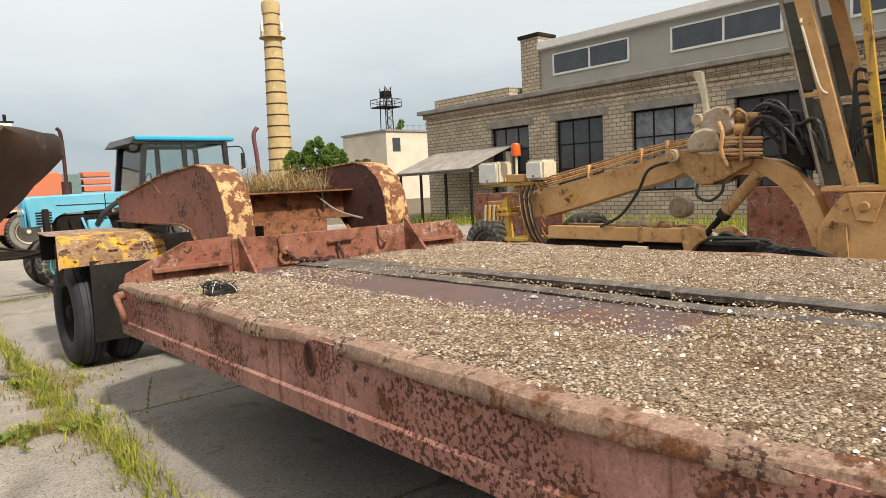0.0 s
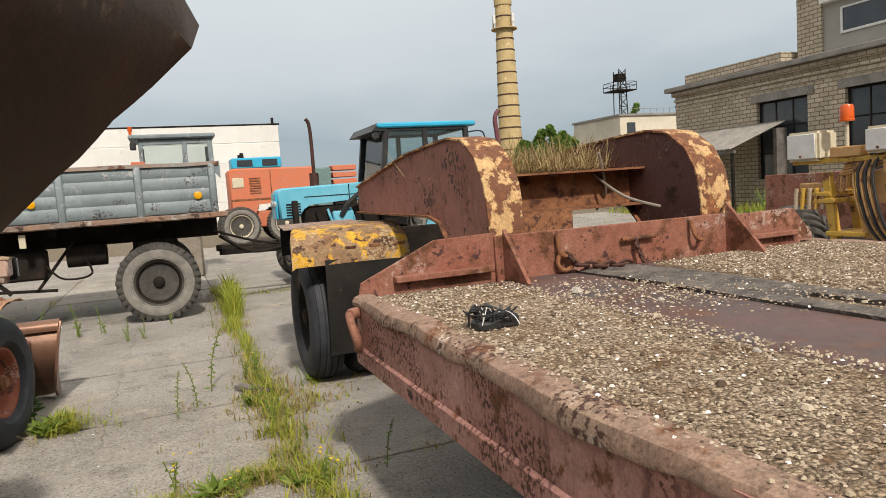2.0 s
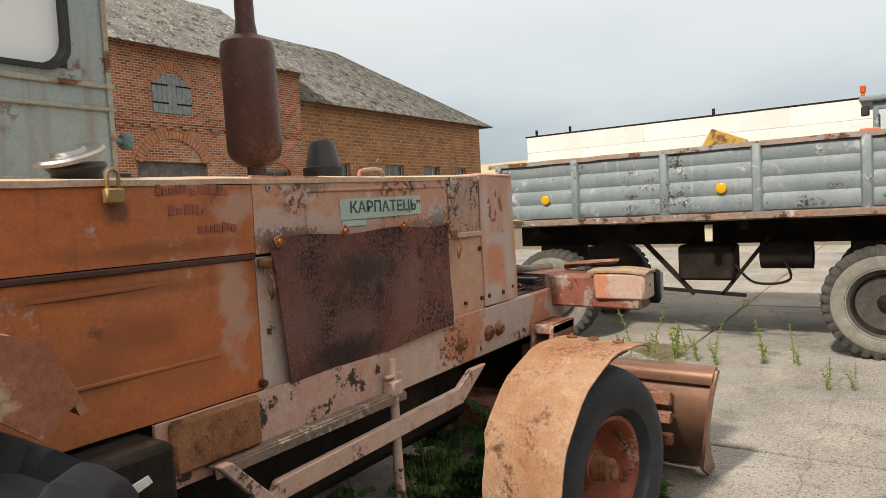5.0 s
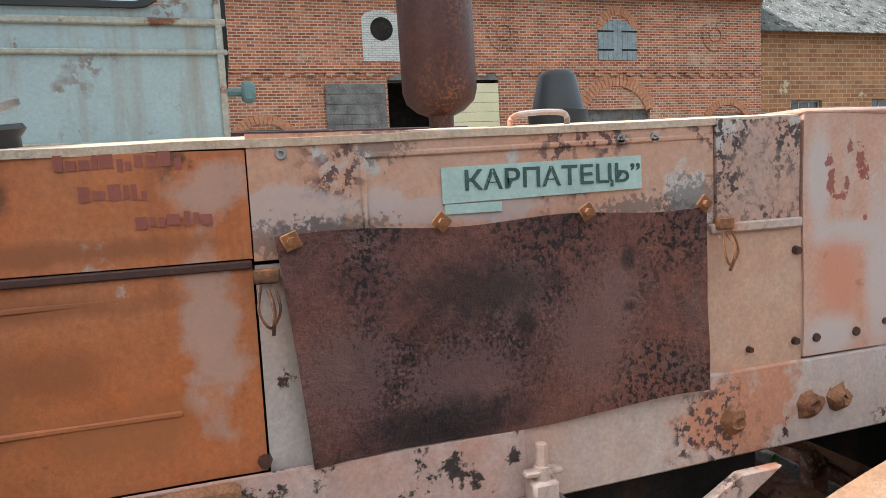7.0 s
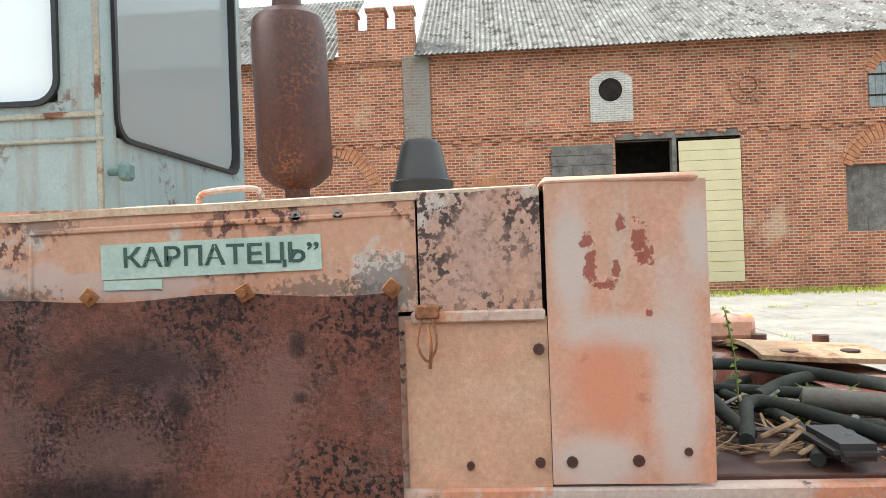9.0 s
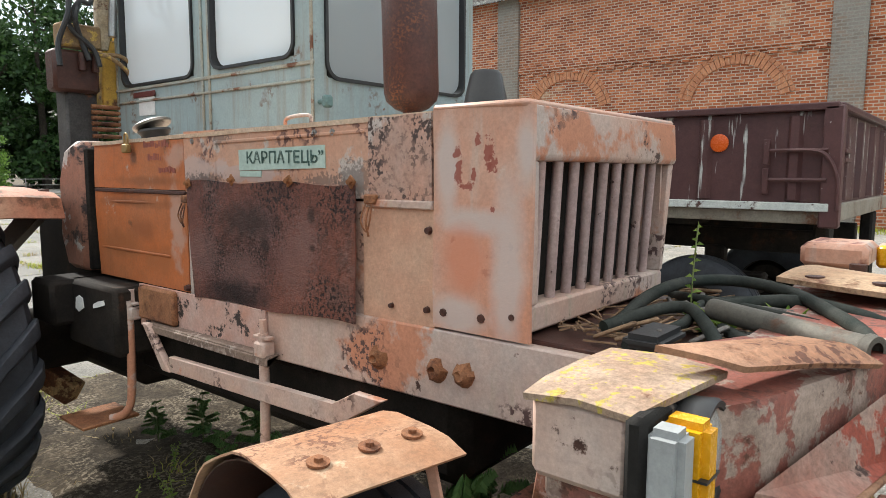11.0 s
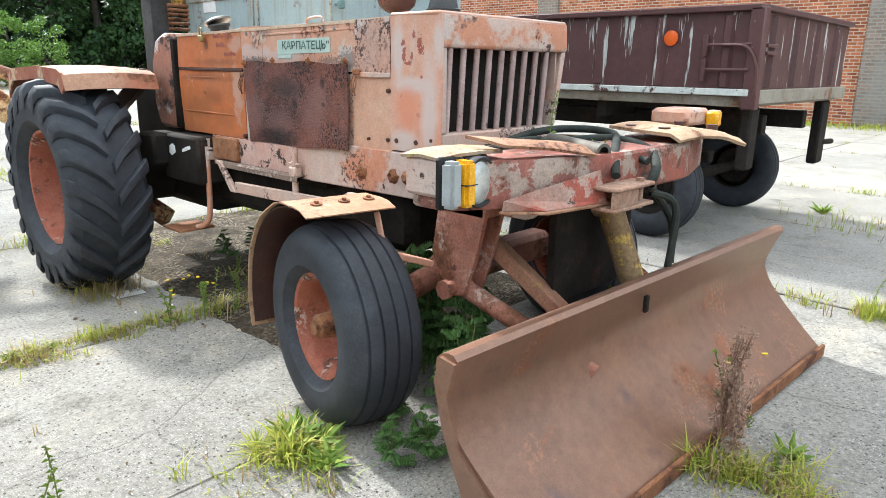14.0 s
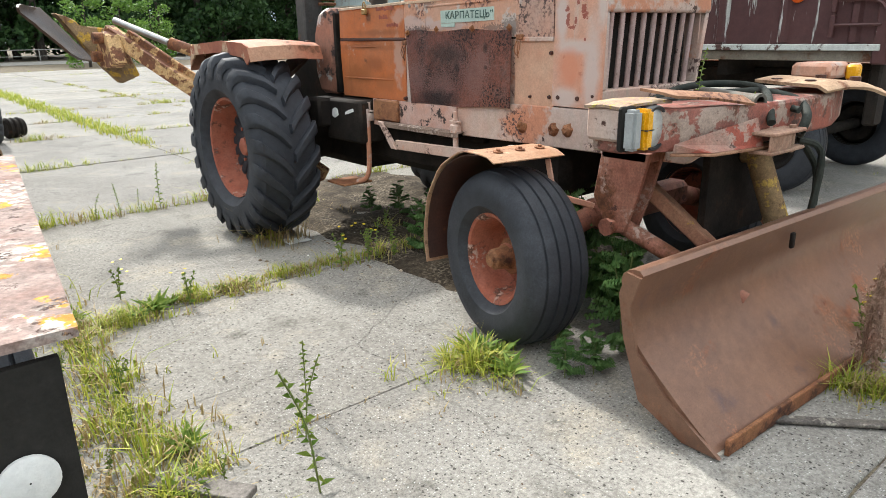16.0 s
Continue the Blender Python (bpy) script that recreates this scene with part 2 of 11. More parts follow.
    b.inputs["Strength"].default_value, b.inputs["Distance"].default_value = 0.5, 0.008
    ad = n.new("ShaderNodeMath")
    l.new(fine, ad.inputs[0])
    l.new(mm.outputs[0], ad.inputs[1])
    sb = n.new("ShaderNodeMath")
    sb.operation = "SUBTRACT"
    l.new(ad.outputs[0], sb.inputs[0])
    l.new(crack, sb.inputs[1])
    l.new(sb.outputs[0], b.inputs["Height"])
    l.new(b.outputs["Normal"], p.inputs["Normal"])
    return m


def plain(name, col, rough=0.5, metal=0.0, grain=0.1):
    return surface(name, col, tuple(c * 0.8 for c in col), rough, metal, s=6, grain=grain, bump=0.1)


def blot(m, cy, cz, ry, rz, colour, amount=1.0, ragged=0.55, grain_s=9.0, soft=0.11):
    """One worn or stained patch on an upright panel of the tractor, round (y, z), with a ragged edge."""
    n, l, p = m.node_tree.nodes, m.node_tree.links, m.node_tree.nodes["Principled BSDF"]
    co = n.new("ShaderNodeTexCoord").outputs["Object"]
    shift = n.new("ShaderNodeVectorMath")
    shift.operation = "SUBTRACT"
    l.new(co, shift.inputs[0])
    shift.inputs[1].default_value = (0, cy - 5.8, cz)
    size = n.new("ShaderNodeVectorMath")
    size.operation = "MULTIPLY"
    l.new(shift.outputs[0], size.inputs[0])
    size.inputs[1].default_value = (0, 1 / ry, 1 / rz)
    far = n.new("ShaderNodeVectorMath")
    far.operation = "LENGTH"
    l.new(size.outputs[0], far.inputs[0])
    ad = n.new("ShaderNodeMath")
    ad.operation, ad.inputs[1].default_value = "MULTIPLY_ADD", ragged * 2
    l.new(noise_tex(n, l, co, grain_s, 7, 0.65), ad.inputs[0])
    l.new(far.outputs["Value"], ad.inputs[2])
    k = n.new("ShaderNodeMath")
    k.operation, k.inputs[1].default_value = "MULTIPLY", amount
    l.new(ramp(n, l, ad.outputs[0], 1.0 + ragged + soft, 1.0 + ragged - soft), k.inputs[0])
    l.new(mix(n, l, k.outputs[0], p.inputs["Base Color"].links[0].from_socket, colour), p.inputs["Base Color"])


RUST = (0.19, 0.075, 0.035)
DARK_RUST = (0.075, 0.03, 0.02)
M_orange = surface("faded_orange_paint", (0.47, 0.128, 0.034), (0.42, 0.150, 0.062), 0.5, s=2.2, rust=RUST, rust_at=(0.62, 0.68), rust_s=3.5, chip=(0.44, 0.33, 0.28), chip_at=(0.65, 0.70), chip_s=5, streak=(0.32, 0.10, 0.04), grain=0.15, bump=0.15)
M_pink = surface("bleached_pink_paint", (0.52, 0.335, 0.26), (0.47, 0.40, 0.36), 0.6, s=2.0, rust=DARK_RUST, rust_at=(0.63, 0.66), rust_s=6, chip=(0.50, 0.225, 0.135), chip_at=(0.53, 0.57), chip_s=2.6, streak=(0.42, 0.34, 0.26), grain=0.13, bump=0.15, pits=(0.09, 0.05, 0.045), pits_s=40, pits_in=(3.2, 0.54, 0.62))
M_nose = surface("peeling_salmon_paint", (0.55, 0.26, 0.165), (0.53, 0.34, 0.26), 0.55, s=2.6, rust=DARK_RUST, rust_at=(0.66, 0.69), rust_s=5, chip=(0.50, 0.40, 0.35), chip_at=(0.58, 0.64), chip_s=2.6, streak=(0.50, 0.36, 0.29), streak_at=(0.58, 0.72), grain=0.12, bump=0.15, pits=(0.20, 0.06, 0.045), pits_s=26, pits_in=(3.0, 0.60, 0.64))
M_rustpaint = surface("red_rust_paint", (0.28, 0.10, 0.065), (0.33, 0.155, 0.105), 0.75, s=3, rust=RUST, rust_at=(0.52, 0.6), rust_s=5, chip=(0.08, 0.035, 0.03), chip_at=(0.6, 0.64), chip_s=16, grain=0.28, pits=(0.42, 0.30, 0.25), pits_s=34, pits_in=(3.0, 0.55, 0.62))
M_flatrust = surface("weathered_rust", (0.24, 0.095, 0.045), (0.33, 0.15, 0.07), 0.85, s=4, rust=(0.10, 0.04, 0.025), rust_at=(0.5, 0.62), rust_s=7, grain=0.35, fine=140)
M_hoodside = surface("salmon_hood_paint", (0.54, 0.25, 0.15), (0.52, 0.32, 0.23), 0.55, s=2.4, chip=(0.48, 0.41, 0.365), chip_at=(0.55, 0.585), chip_s=3.0, rust=(0.13, 0.085, 0.075), rust_at=(0.69, 0.72), rust_s=9, streak=(0.47, 0.34, 0.27), streak_at=(0.6, 0.7), grain=0.12, bump=0.15, pits=(0.13, 0.06, 0.05), pits_s=42, pits_in=(3.5, 0.54, 0.62))
M_darkrust = surface("burnt_dark_rust", (0.085, 0.032, 0.022), (0.05, 0.022, 0.017), 0.5, s=3, rust=(0.20, 0.07, 0.025), rust_at=(0.62, 0.72), rust_s=9, grain=0.25)
M_muffler = surface("scorched_muffler", (0.090, 0.032, 0.023), (0.055, 0.023, 0.019), 0.42, s=3, grain=0.25, bump=0.2, pits=(0.24, 0.075, 0.024), pits_s=85, pits_in=(3.0, 0.47, 0.68))
M_blade = surface("worn_brown_steel", (0.265, 0.140, 0.088), (0.200, 0.112, 0.080), 0.34, 0.3, s=1.5, rust=(0.31, 0.105, 0.045), rust_at=(0.58, 0.68), rust_s=2.6, chip=(0.13, 0.085, 0.085), chip_at=(0.62, 0.74), chip_s=2.2, streak=(0.27, 0.15, 0.10), streak_at=(0.55, 0.85), grain=0.16, fine=160, bump=0.12, pits=(0.36, 0.17, 0.10), pits_s=60, pits_in=(2.5, 0.56, 0.64))
M_trailer = surface("faded_trailer_red", (0.50, 0.275, 0.235), (0.40, 0.185, 0.145), 0.75, s=2.5, rust=(0.25, 0.10, 0.045), rust_at=(0.56, 0.62), rust_s=5.5, chip=(0.07, 0.035, 0.03), chip_at=(0.63, 0.68), chip_s=9, streak=(0.16, 0.07, 0.05), streak_at=(0.56, 0.72), grain=0.22, pits=(0.10, 0.042, 0.03), pits_s=48, pits_in=(2.6, 0.46, 0.56))
M_lip = surface("trailer_lip_rust", (0.30, 0.19, 0.14), (0.36, 0.25, 0.18), 0.85, s=3, rust=(0.22, 0.085, 0.035), rust_at=(0.54, 0.62), rust_s=5, chip=(0.60, 0.50, 0.40), chip_at=(0.60, 0.66), chip_s=6, grain=0.35, pits=(0.08, 0.04, 0.03), pits_s=40, pits_in=(3.0, 0.48, 0.58))
M_peelyellow = surface("peeling_yellow_rust", (0.20, 0.085, 0.045), (0.15, 0.06, 0.03), 0.8, s=3, chip=(0.62, 0.40, 0.19), chip_at=(0.50, 0.54), chip_s=8, grain=0.3, pits=(0.30, 0.12, 0.05), pits_s=26, pits_in=(3.0, 0.46, 0.56))
M_yellowfender = surface("yellow_fender_paint", (0.24, 0.12, 0.06), (0.36, 0.24, 0.13), 0.8, s=7, chip=(0.72, 0.40, 0.045), chip_at=(0.51, 0.545), chip_s=5.5, rust=(0.10, 0.048, 0.03), rust_at=(0.55, 0.60), rust_s=9, grain=0.35, pits=(0.45, 0.33, 0.20), pits_s=34, pits_in=(4.0, 0.48, 0.58))
M_deckplate = surface("worn_deck_plate", (0.15, 0.085, 0.075), (0.10, 0.085, 0.085), 0.6, 0.1, s=1.6, rust=(0.20, 0.09, 0.055), rust_at=(0.5, 0.65), rust_s=2.5, grain=0.2)
M_wood = surface("grey_weathered_wood", (0.22, 0.20, 0.18), (0.12, 0.105, 0.095), 0.9, s=3, streak=(0.07, 0.06, 0.055), grain=0.35)
M_oldplank = surface("split_deck_plank", (0.20, 0.175, 0.15), (0.09, 0.08, 0.075), 0.95, s=6, chip=(0.36, 0.33, 0.28), chip_at=(0.58, 0.66), chip_s=14, grain=0.4, bump=0.6)
M_rubber = surface("worn_tyre_rubber", (0.027, 0.030, 0.037), (0.046, 0.050, 0.060), 0.62, s=4, grain=0.25, fine=120, bump=0.2, spec=0.35)
M_sidewall = surface("chalky_tyre_sidewall", (0.27, 0.255, 0.225), (0.19, 0.18, 0.16), 0.9, s=7, grain=0.2, bump=0.2)
M_dustyrubber = surface("dusty_tyre_rubber", (0.095, 0.09, 0.08), (0.06, 0.057, 0.052), 0.9, s=5, grain=0.3, bump=0.3)
M_flap = surface("tarred_rubber_flap", (0.015, 0.014, 0.013), (0.03, 0.028, 0.025), 0.75, spec=0.15, s=2.5, chip=(0.14, 0.11, 0.09), chip_at=(0.68, 0.72), chip_s=8, streak=(0.12, 0.10, 0.085), streak_at=(0.68, 0.74), grain=0.2)
M_rag = surface("oily_brown_rubber_sheet", (0.215, 0.082, 0.056), (0.125, 0.056, 0.050), 0.5, s=2.2, chip=(0.045, 0.026, 0.025), chip_at=(0.52, 0.72), chip_s=2.0, rust=(0.20, 0.115, 0.095), rust_at=(0.55, 0.68), rust_s=3.5, grain=0.3, fine=80, bump=0.8, spec=0.22, pits=(0.028, 0.017, 0.016), pits_s=75, pits_in=(4.0, 0.44, 0.58))
M_cab = surface("grey_green_cab_paint", (0.335, 0.42, 0.425), (0.285, 0.355, 0.36), 0.45, s=1.6, rust=RUST, rust_at=(0.66, 0.70), rust_s=7, streak=(0.27, 0.275, 0.24), streak_at=(0.54, 0.72), grain=0.09, bump=0.06, pits=(0.16, 0.11, 0.08), pits_s=34, pits_in=(3.0, 0.58, 0.66))
M_black = surface("black_plastic", (0.02, 0.021, 0.023), (0.03, 0.03, 0.03), 0.45, s=6, grain=0.1, bump=0.05)
# greasy steel, its black deepened to stand in for shade below and inside
M_underside = surface("greasy_steel_shade_black", (0.014, 0.012, 0.011), (0.032, 0.025, 0.02), 0.8, s=4, rust=(0.08, 0.04, 0.025), rust_at=(0.6, 0.7), grain=0.3, spec=0.15)
M_hose = surface("old_hose_rubber", (0.022, 0.028, 0.024), (0.050, 0.052, 0.045), 0.75, spec=0.15, s=9, grain=0.2)
M_steel = surface("bare_steel", (0.42, 0.42, 0.41), (0.30, 0.29, 0.28), 0.3, 0.9, s=6, grain=0.1)
M_lampgrey = surface("grey_lamp_plastic", (0.34, 0.36, 0.36), (0.28, 0.29, 0.29), 0.5, s=9, grain=0.1, bump=0.05)
M_amber = surface("amber_lens", (0.75, 0.38, 0.015), (0.68, 0.33, 0.01), 0.25, s=9, grain=0.05, bump=0.03)
M_redlens = surface("orange_red_lens", (0.75, 0.13, 0.02), (0.6, 0.09, 0.015), 0.25, s=9, grain=0.05, bump=0.03)
M_white = surface("white_paint", (0.74, 0.74, 0.72), (0.66, 0.66, 0.64), 0.6, s=5, grain=0.08)
M_plate = surface("pale_green_plate", (0.42, 0.52, 0.46), (0.36, 0.46, 0.41), 0.6, s=8, chip=(0.55, 0.50, 0.45), chip_at=(0.66, 0.7), chip_s=20, grain=0.1, bump=0.05)
M_letter = plain("dark_green_letters", (0.05, 0.10, 0.085))
M_lichen = surface("lichen_covered_rust", (0.20, 0.12, 0.10), (0.34, 0.27, 0.24), 0.9, s=9, chip=(0.56, 0.24, 0.02), chip_at=(0.555, 0.59), chip_s=12, rust=(0.08, 0.04, 0.03), rust_at=(0.56, 0.60), rust_s=18, grain=0.35, pits=(0.50, 0.45, 0.40), pits_s=60, pits_in=(6.0, 0.48, 0.56))
M_exyellow = surface("worn_machine_yellow", (0.60, 0.36, 0.055), (0.50, 0.30, 0.07), 0.6, s=3, rust=RUST, rust_at=(0.54, 0.62), rust_s=6, streak=(0.26, 0.14, 0.06), grain=0.15)
M_exochre = surface("ochre_machine_paint", (0.66, 0.39, 0.17), (0.54, 0.30, 0.125), 0.6, s=2.5, rust=RUST, rust_at=(0.6, 0.68), rust_s=5, chip=(0.55, 0.38, 0.2), chip_at=(0.62, 0.68), chip_s=7, grain=0.15)
M_cream = surface("cream_metal", (0.66, 0.60, 0.45), (0.55, 0.49, 0.36), 0.6, s=5, chip=(0.30, 0.19, 0.10), chip_at=(0.66, 0.7), chip_s=9, grain=0.1)
M_blue = surface("tractor_light_blue", (0.10, 0.44, 0.60), (0.16, 0.50, 0.64), 0.45, s=2, chip=(0.12, 0.22, 0.25), chip_at=(0.68, 0.72), chip_s=9, grain=0.07, bump=0.05)
M_blueroof = surface("bright_blue_roof", (0.02, 0.42, 0.66), (0.03, 0.38, 0.58), 0.35, s=2, grain=0.05, bump=0.03)
M_loader = surface("dull_orange_machine_paint", (0.62, 0.17, 0.08), (0.55, 0.19, 0.11), 0.6, s=2, chip=(0.35, 0.13, 0.08), chip_at=(0.66, 0.7), chip_s=6, grain=0.08, bump=0.05)
M_greyside = surface("chipped_grey_dropside", (0.235, 0.285, 0.30), (0.18, 0.225, 0.24), 0.5, s=2.5, chip=(0.42, 0.44, 0.45), chip_at=(0.58, 0.66), chip_s=6, rust=(0.07, 0.06, 0.055), rust_at=(0.66, 0.69), rust_s=9, streak=(0.33, 0.365, 0.375), grain=0.12, pits=(0.06, 0.05, 0.05), pits_s=30, pits_in=(3.0, 0.54, 0.62))
M_maroon = surface("maroon_dropside", (0.10, 0.042, 0.040), (0.075, 0.03, 0.03), 0.5, s=2, rust=(0.12, 0.055, 0.04), rust_at=(0.62, 0.7), streak=(0.50, 0.50, 0.47), streak_at=(0.61, 0.65), grain=0.15)
M_maroonplain = surface("maroon_frame", (0.10, 0.04, 0.038), (0.07, 0.03, 0.03), 0.5, s=2, rust=(0.13, 0.06, 0.045), rust_at=(0.62, 0.7), chip=(0.40, 0.36, 0.33), chip_at=(0.67, 0.7), grain=0.15)
M_glass = glass_mat("dusty_window_glass")
# pale diffuse share: dust plus the sky's reflection, painted into the pane
M_frontglass = glass_mat("dust_and_sky_front_glass", alpha=0.66, tint=(0.96, 0.99, 1.0), dirt_sky_col=(0.88, 0.95, 0.97))
M_darkcabglass = glass_mat("grimy_dark_cab_glass", (0.35, 0.38, 0.36), 0.75, dirt_sky_col=(0.16, 0.15, 0.12))
# near-white diffuse share stands in for haze and reflected sky
M_cabglass = glass_mat("haze_and_sky_cab_glass", alpha=0.22, dirt_sky_col=(0.90, 0.97, 1.0))
M_darkglass = surface("dark_window_glass", (0.035, 0.045, 0.055), (0.05, 0.06, 0.068), 0.12, s=2, grain=0.05, bump=0.01, spec=0.6)
M_film = surface("torn_plastic_film", (0.22, 0.25, 0.27), (0.10, 0.12, 0.14), 0.35, s=4, grain=0.1, bump=0.2)
M_lens = surface("headlamp_glass", (0.72, 0.76, 0.74), (0.50, 0.54, 0.53), 0.12, 0.55, s=18, grain=0.1, bump=0.2)
M_concrete = yard_concrete()
M_dirt = surface("joint_dirt", (0.22, 0.185, 0.135), (0.15, 0.125, 0.09), 1.0, s=5, grain=0.4, bump=0.6, spec=0.1)
PALE = (0.50, 0.43, 0.40)
SALMON = (0.55, 0.215, 0.125)
PEEL = (0.25, 0.06, 0.04)
FLAKE = (0.10, 0.075, 0.068)
for args in ((7.145, 1.36, 0.05, 0.24, PALE), (6.935, 1.66, 0.035, 0.13, PALE), (7.03, 1.51, 0.11, 0.035, PALE), (7.195, 1.70, 0.03, 0.10, PALE), (6.97, 1.24, 0.10, 0.05, PALE), (7.0, 1.40, 0.075, 0.085, SALMON)):
    blot(M_nose, *args, 0.8, 0.8, 4.0, 0.40)
for cy, cz, ry, rz in ((7.075, 1.695, 0.012, 0.034), (7.09, 1.665, 0.012, 0.02), (6.975, 1.64, 0.010, 0.035), (7.01, 1.605, 0.022, 0.008), (7.03, 1.64, 0.008, 0.012), (7.09, 1.545, 0.008, 0.010), (7.04, 1.735, 0.009, 0.016), (6.97, 1.70, 0.010, 0.018)):
    blot(M_nose, cy, cz, ry, rz, PEEL, 0.9, 2.4, 60.0)
for args in ((5.62, 1.655, 0.20, 0.05, (0.47, 0.36, 0.33)), (5.95, 1.635, 0.25, 0.03, (0.46, 0.35, 0.32))):
    blot(M_hoodside, *args, 0.7, 1.3, 9.0)
for cy, cz, ry, rz in ((5.80, 1.775, 0.05, 0.035), (6.56, 1.62, 0.09, 0.05), (5.60, 1.60, 0.12, 0.03), (6.40, 1.615, 0.10, 0.02), (5.70, 1.615, 0.10, 0.02)):
    blot(M_hoodside, cy, cz, ry, rz, FLAKE, 0.6, 2.4, 80.0)
for cy, cz, ry, rz in ((5.70, 1.32, 0.10, 0.09), (6.08, 1.44, 0.07, 0.08), (5.95, 1.27, 0.13, 0.08), (6.27, 1.34, 0.10, 0.13), (6.33, 1.43, 0.05, 0.08)):
    blot(M_rag, cy, cz, ry, rz, (0.21, 0.115, 0.10), 0.5, 2.2, 110.0)
for args in ((5.92, 1.175, 0.16, 0.05, (0.014, 0.011, 0.011)), (5.98, 1.46, 0.15, 0.06, (0.030, 0.020, 0.018)), (6.10, 1.375, 0.025, 0.03, (0.012, 0.009, 0.009)), (6.36, 1.50, 0.018, 0.026, (0.022, 0.014, 0.013)), (6.36, 1.385, 0.016, 0.012, (0.022, 0.014, 0.013))):
    blot(M_rag, *args, 0.75, 1.0, 22.0, 0.45)
for args in ((5.45, 1.42, 0.05, 0.16, (0.45, 0.30, 0.24)), (5.46, 1.70, 0.07, 0.05, (0.45, 0.30, 0.24)), (5.10, 1.70, 0.03, 0.05, (0.06, 0.03, 0.02))):
    blot(M_orange, *args, 0.65, 1.8, 12.0, 0.35)
for args in ((5.15, 1.38, 0.10, 0.05, (0.27, 0.085, 0.03)), (4.95, 1.30, 0.14, 0.06, (0.30, 0.10, 0.035)), (5.30, 1.25, 0.12, 0.05, (0.33, 0.11, 0.04)), (5.05, 1.50, 0.30, 0.02, (0.24, 0.08, 0.03)), (5.20, 1.60, 0.25, 0.02, (0.24, 0.08, 0.03))):
    blot(M_orange, *args, 0.75, 1.2, 10.0, 0.45)


def gravel_bed():
    """Packed grit: small stones of many tones with dark gaps between them."""
    m, n, l, p = nodes_for("packed_gravel_litter")
    co = n.new("ShaderNodeNewGeometry").outputs["Position"]
    v = n.new("ShaderNodeTexVoronoi")
    v.inputs["Scale"].default_value = 84
    warp = n.new("ShaderNodeTexNoise")
    warp.inputs["Scale"].default_value, warp.inputs["Detail"].default_value = 45, 3
    l.new(co, warp.inputs["Vector"])
    push = n.new("ShaderNodeVectorMath")
    push.operation = "MULTIPLY_ADD"
    l.new(warp.outputs["Color"], push.inputs[0])
    push.inputs[1].default_value = (0.022, 0.022, 0.022)
    l.new(co, push.inputs[2])
    l.new(push.outputs[0], v.inputs["Vector"])
    sp = n.new("ShaderNodeSeparateXYZ")
    l.new(v.outputs["Color"], sp.inputs[0])
    tone = mix(n, l, sp.outputs["X"], (0.20, 0.15, 0.105), (0.58, 0.48, 0.365))
    tone = mix(n, l, ramp(n, l, noise_tex(n, l, co, 7.0, 6), 0.56, 0.66), tone, (0.20, 0.125, 0.075))
    tone = mix(n, l, ramp(n, l, noise_tex(n, l, co, 3.0, 5), 0.35, 0.65), tone, mix(n, l, 1.0, tone, (0.78, 0.70, 0.60), "MULTIPLY"))
    col = mix(n, l, ramp(n, l, v.outputs["Distance"], 0.36, 0.85), tone, (0.09, 0.065, 0.045))
    l.new(col, p.inputs["Base Color"])
    p.inputs["Roughness"].default_value, p.inputs["Specular IOR Level"].default_value = 0.95, 0.1
    b = n.new("ShaderNodeBump")
    b.inputs["Strength"].default_value, b.inputs["Distance"].default_value, b.invert = 1.0, 0.012, True
    l.new(v.outputs["Distance"], b.inputs["Height"])
    l.new(b.outputs["Normal"], p.inputs["Normal"])
    return m


M_gravel = gravel_bed()
for m in (M_concrete, M_gravel, M_dirt):
    m.node_tree.nodes["Principled BSDF"].inputs["Diffuse Roughness"].default_value = 0.45
M_brick = brickwork("red_brickwork", (0.56, 0.19, 0.085), (0.26, 0.072, 0.034), (0.52, 0.42, 0.33), w=0.28, h=0.10, joint=0.016, blotch=(0.50, 0.38, 0.26))
M_blockwork = brickwork("ochre_blockwork", (0.46, 0.22, 0.10), (0.32, 0.14, 0.065), (0.50, 0.36, 0.24), w=0.5, h=0.2, joint=0.02, blotch=(0.60, 0.50, 0.36), blotch_at=(0.63, 0.66), blotch_s=0.9)
M_beige = brickwork("beige_silicate_brick", (0.62, 0.54, 0.42), (0.50, 0.42, 0.31), (0.24, 0.20, 0.15), w=0.34, h=0.15, joint=0.018, blotch=(0.32, 0.27, 0.2), blotch_at=(0.58, 0.7), blotch_s=0.5)
M_roof = surface("lichened_slate_roof", (0.13, 0.125, 0.115), (0.21, 0.205, 0.195), 0.9, s=1.0, chip=(0.30, 0.30, 0.27), chip_at=(0.55, 0.60), chip_s=3.2, rust=(0.07, 0.065, 0.05), rust_at=(0.54, 0.60), rust_s=2.2, grain=0.4, fine=30, bump=0.8)
M_sheetroof = surface("weathered_asbestos_sheet", (0.33, 0.31, 0.28), (0.22, 0.21, 0.19), 0.95, s=2, grain=0.25)
M_panelwhite = surface("whitewashed_panel", (0.80, 0.80, 0.77), (0.70, 0.70, 0.67), 0.85, s=0.35, streak=(0.50, 0.48, 0.42), streak_at=(0.64, 0.75), chip=(0.35, 0.34, 0.31), chip_at=(0.72, 0.74), chip_s=2.5, grain=0.08, vary=0.05)
M_cladding = surface("grey_sheet_cladding", (0.36, 0.355, 0.315), (0.31, 0.305, 0.275), 0.7, s=0.8, grain=0.06)
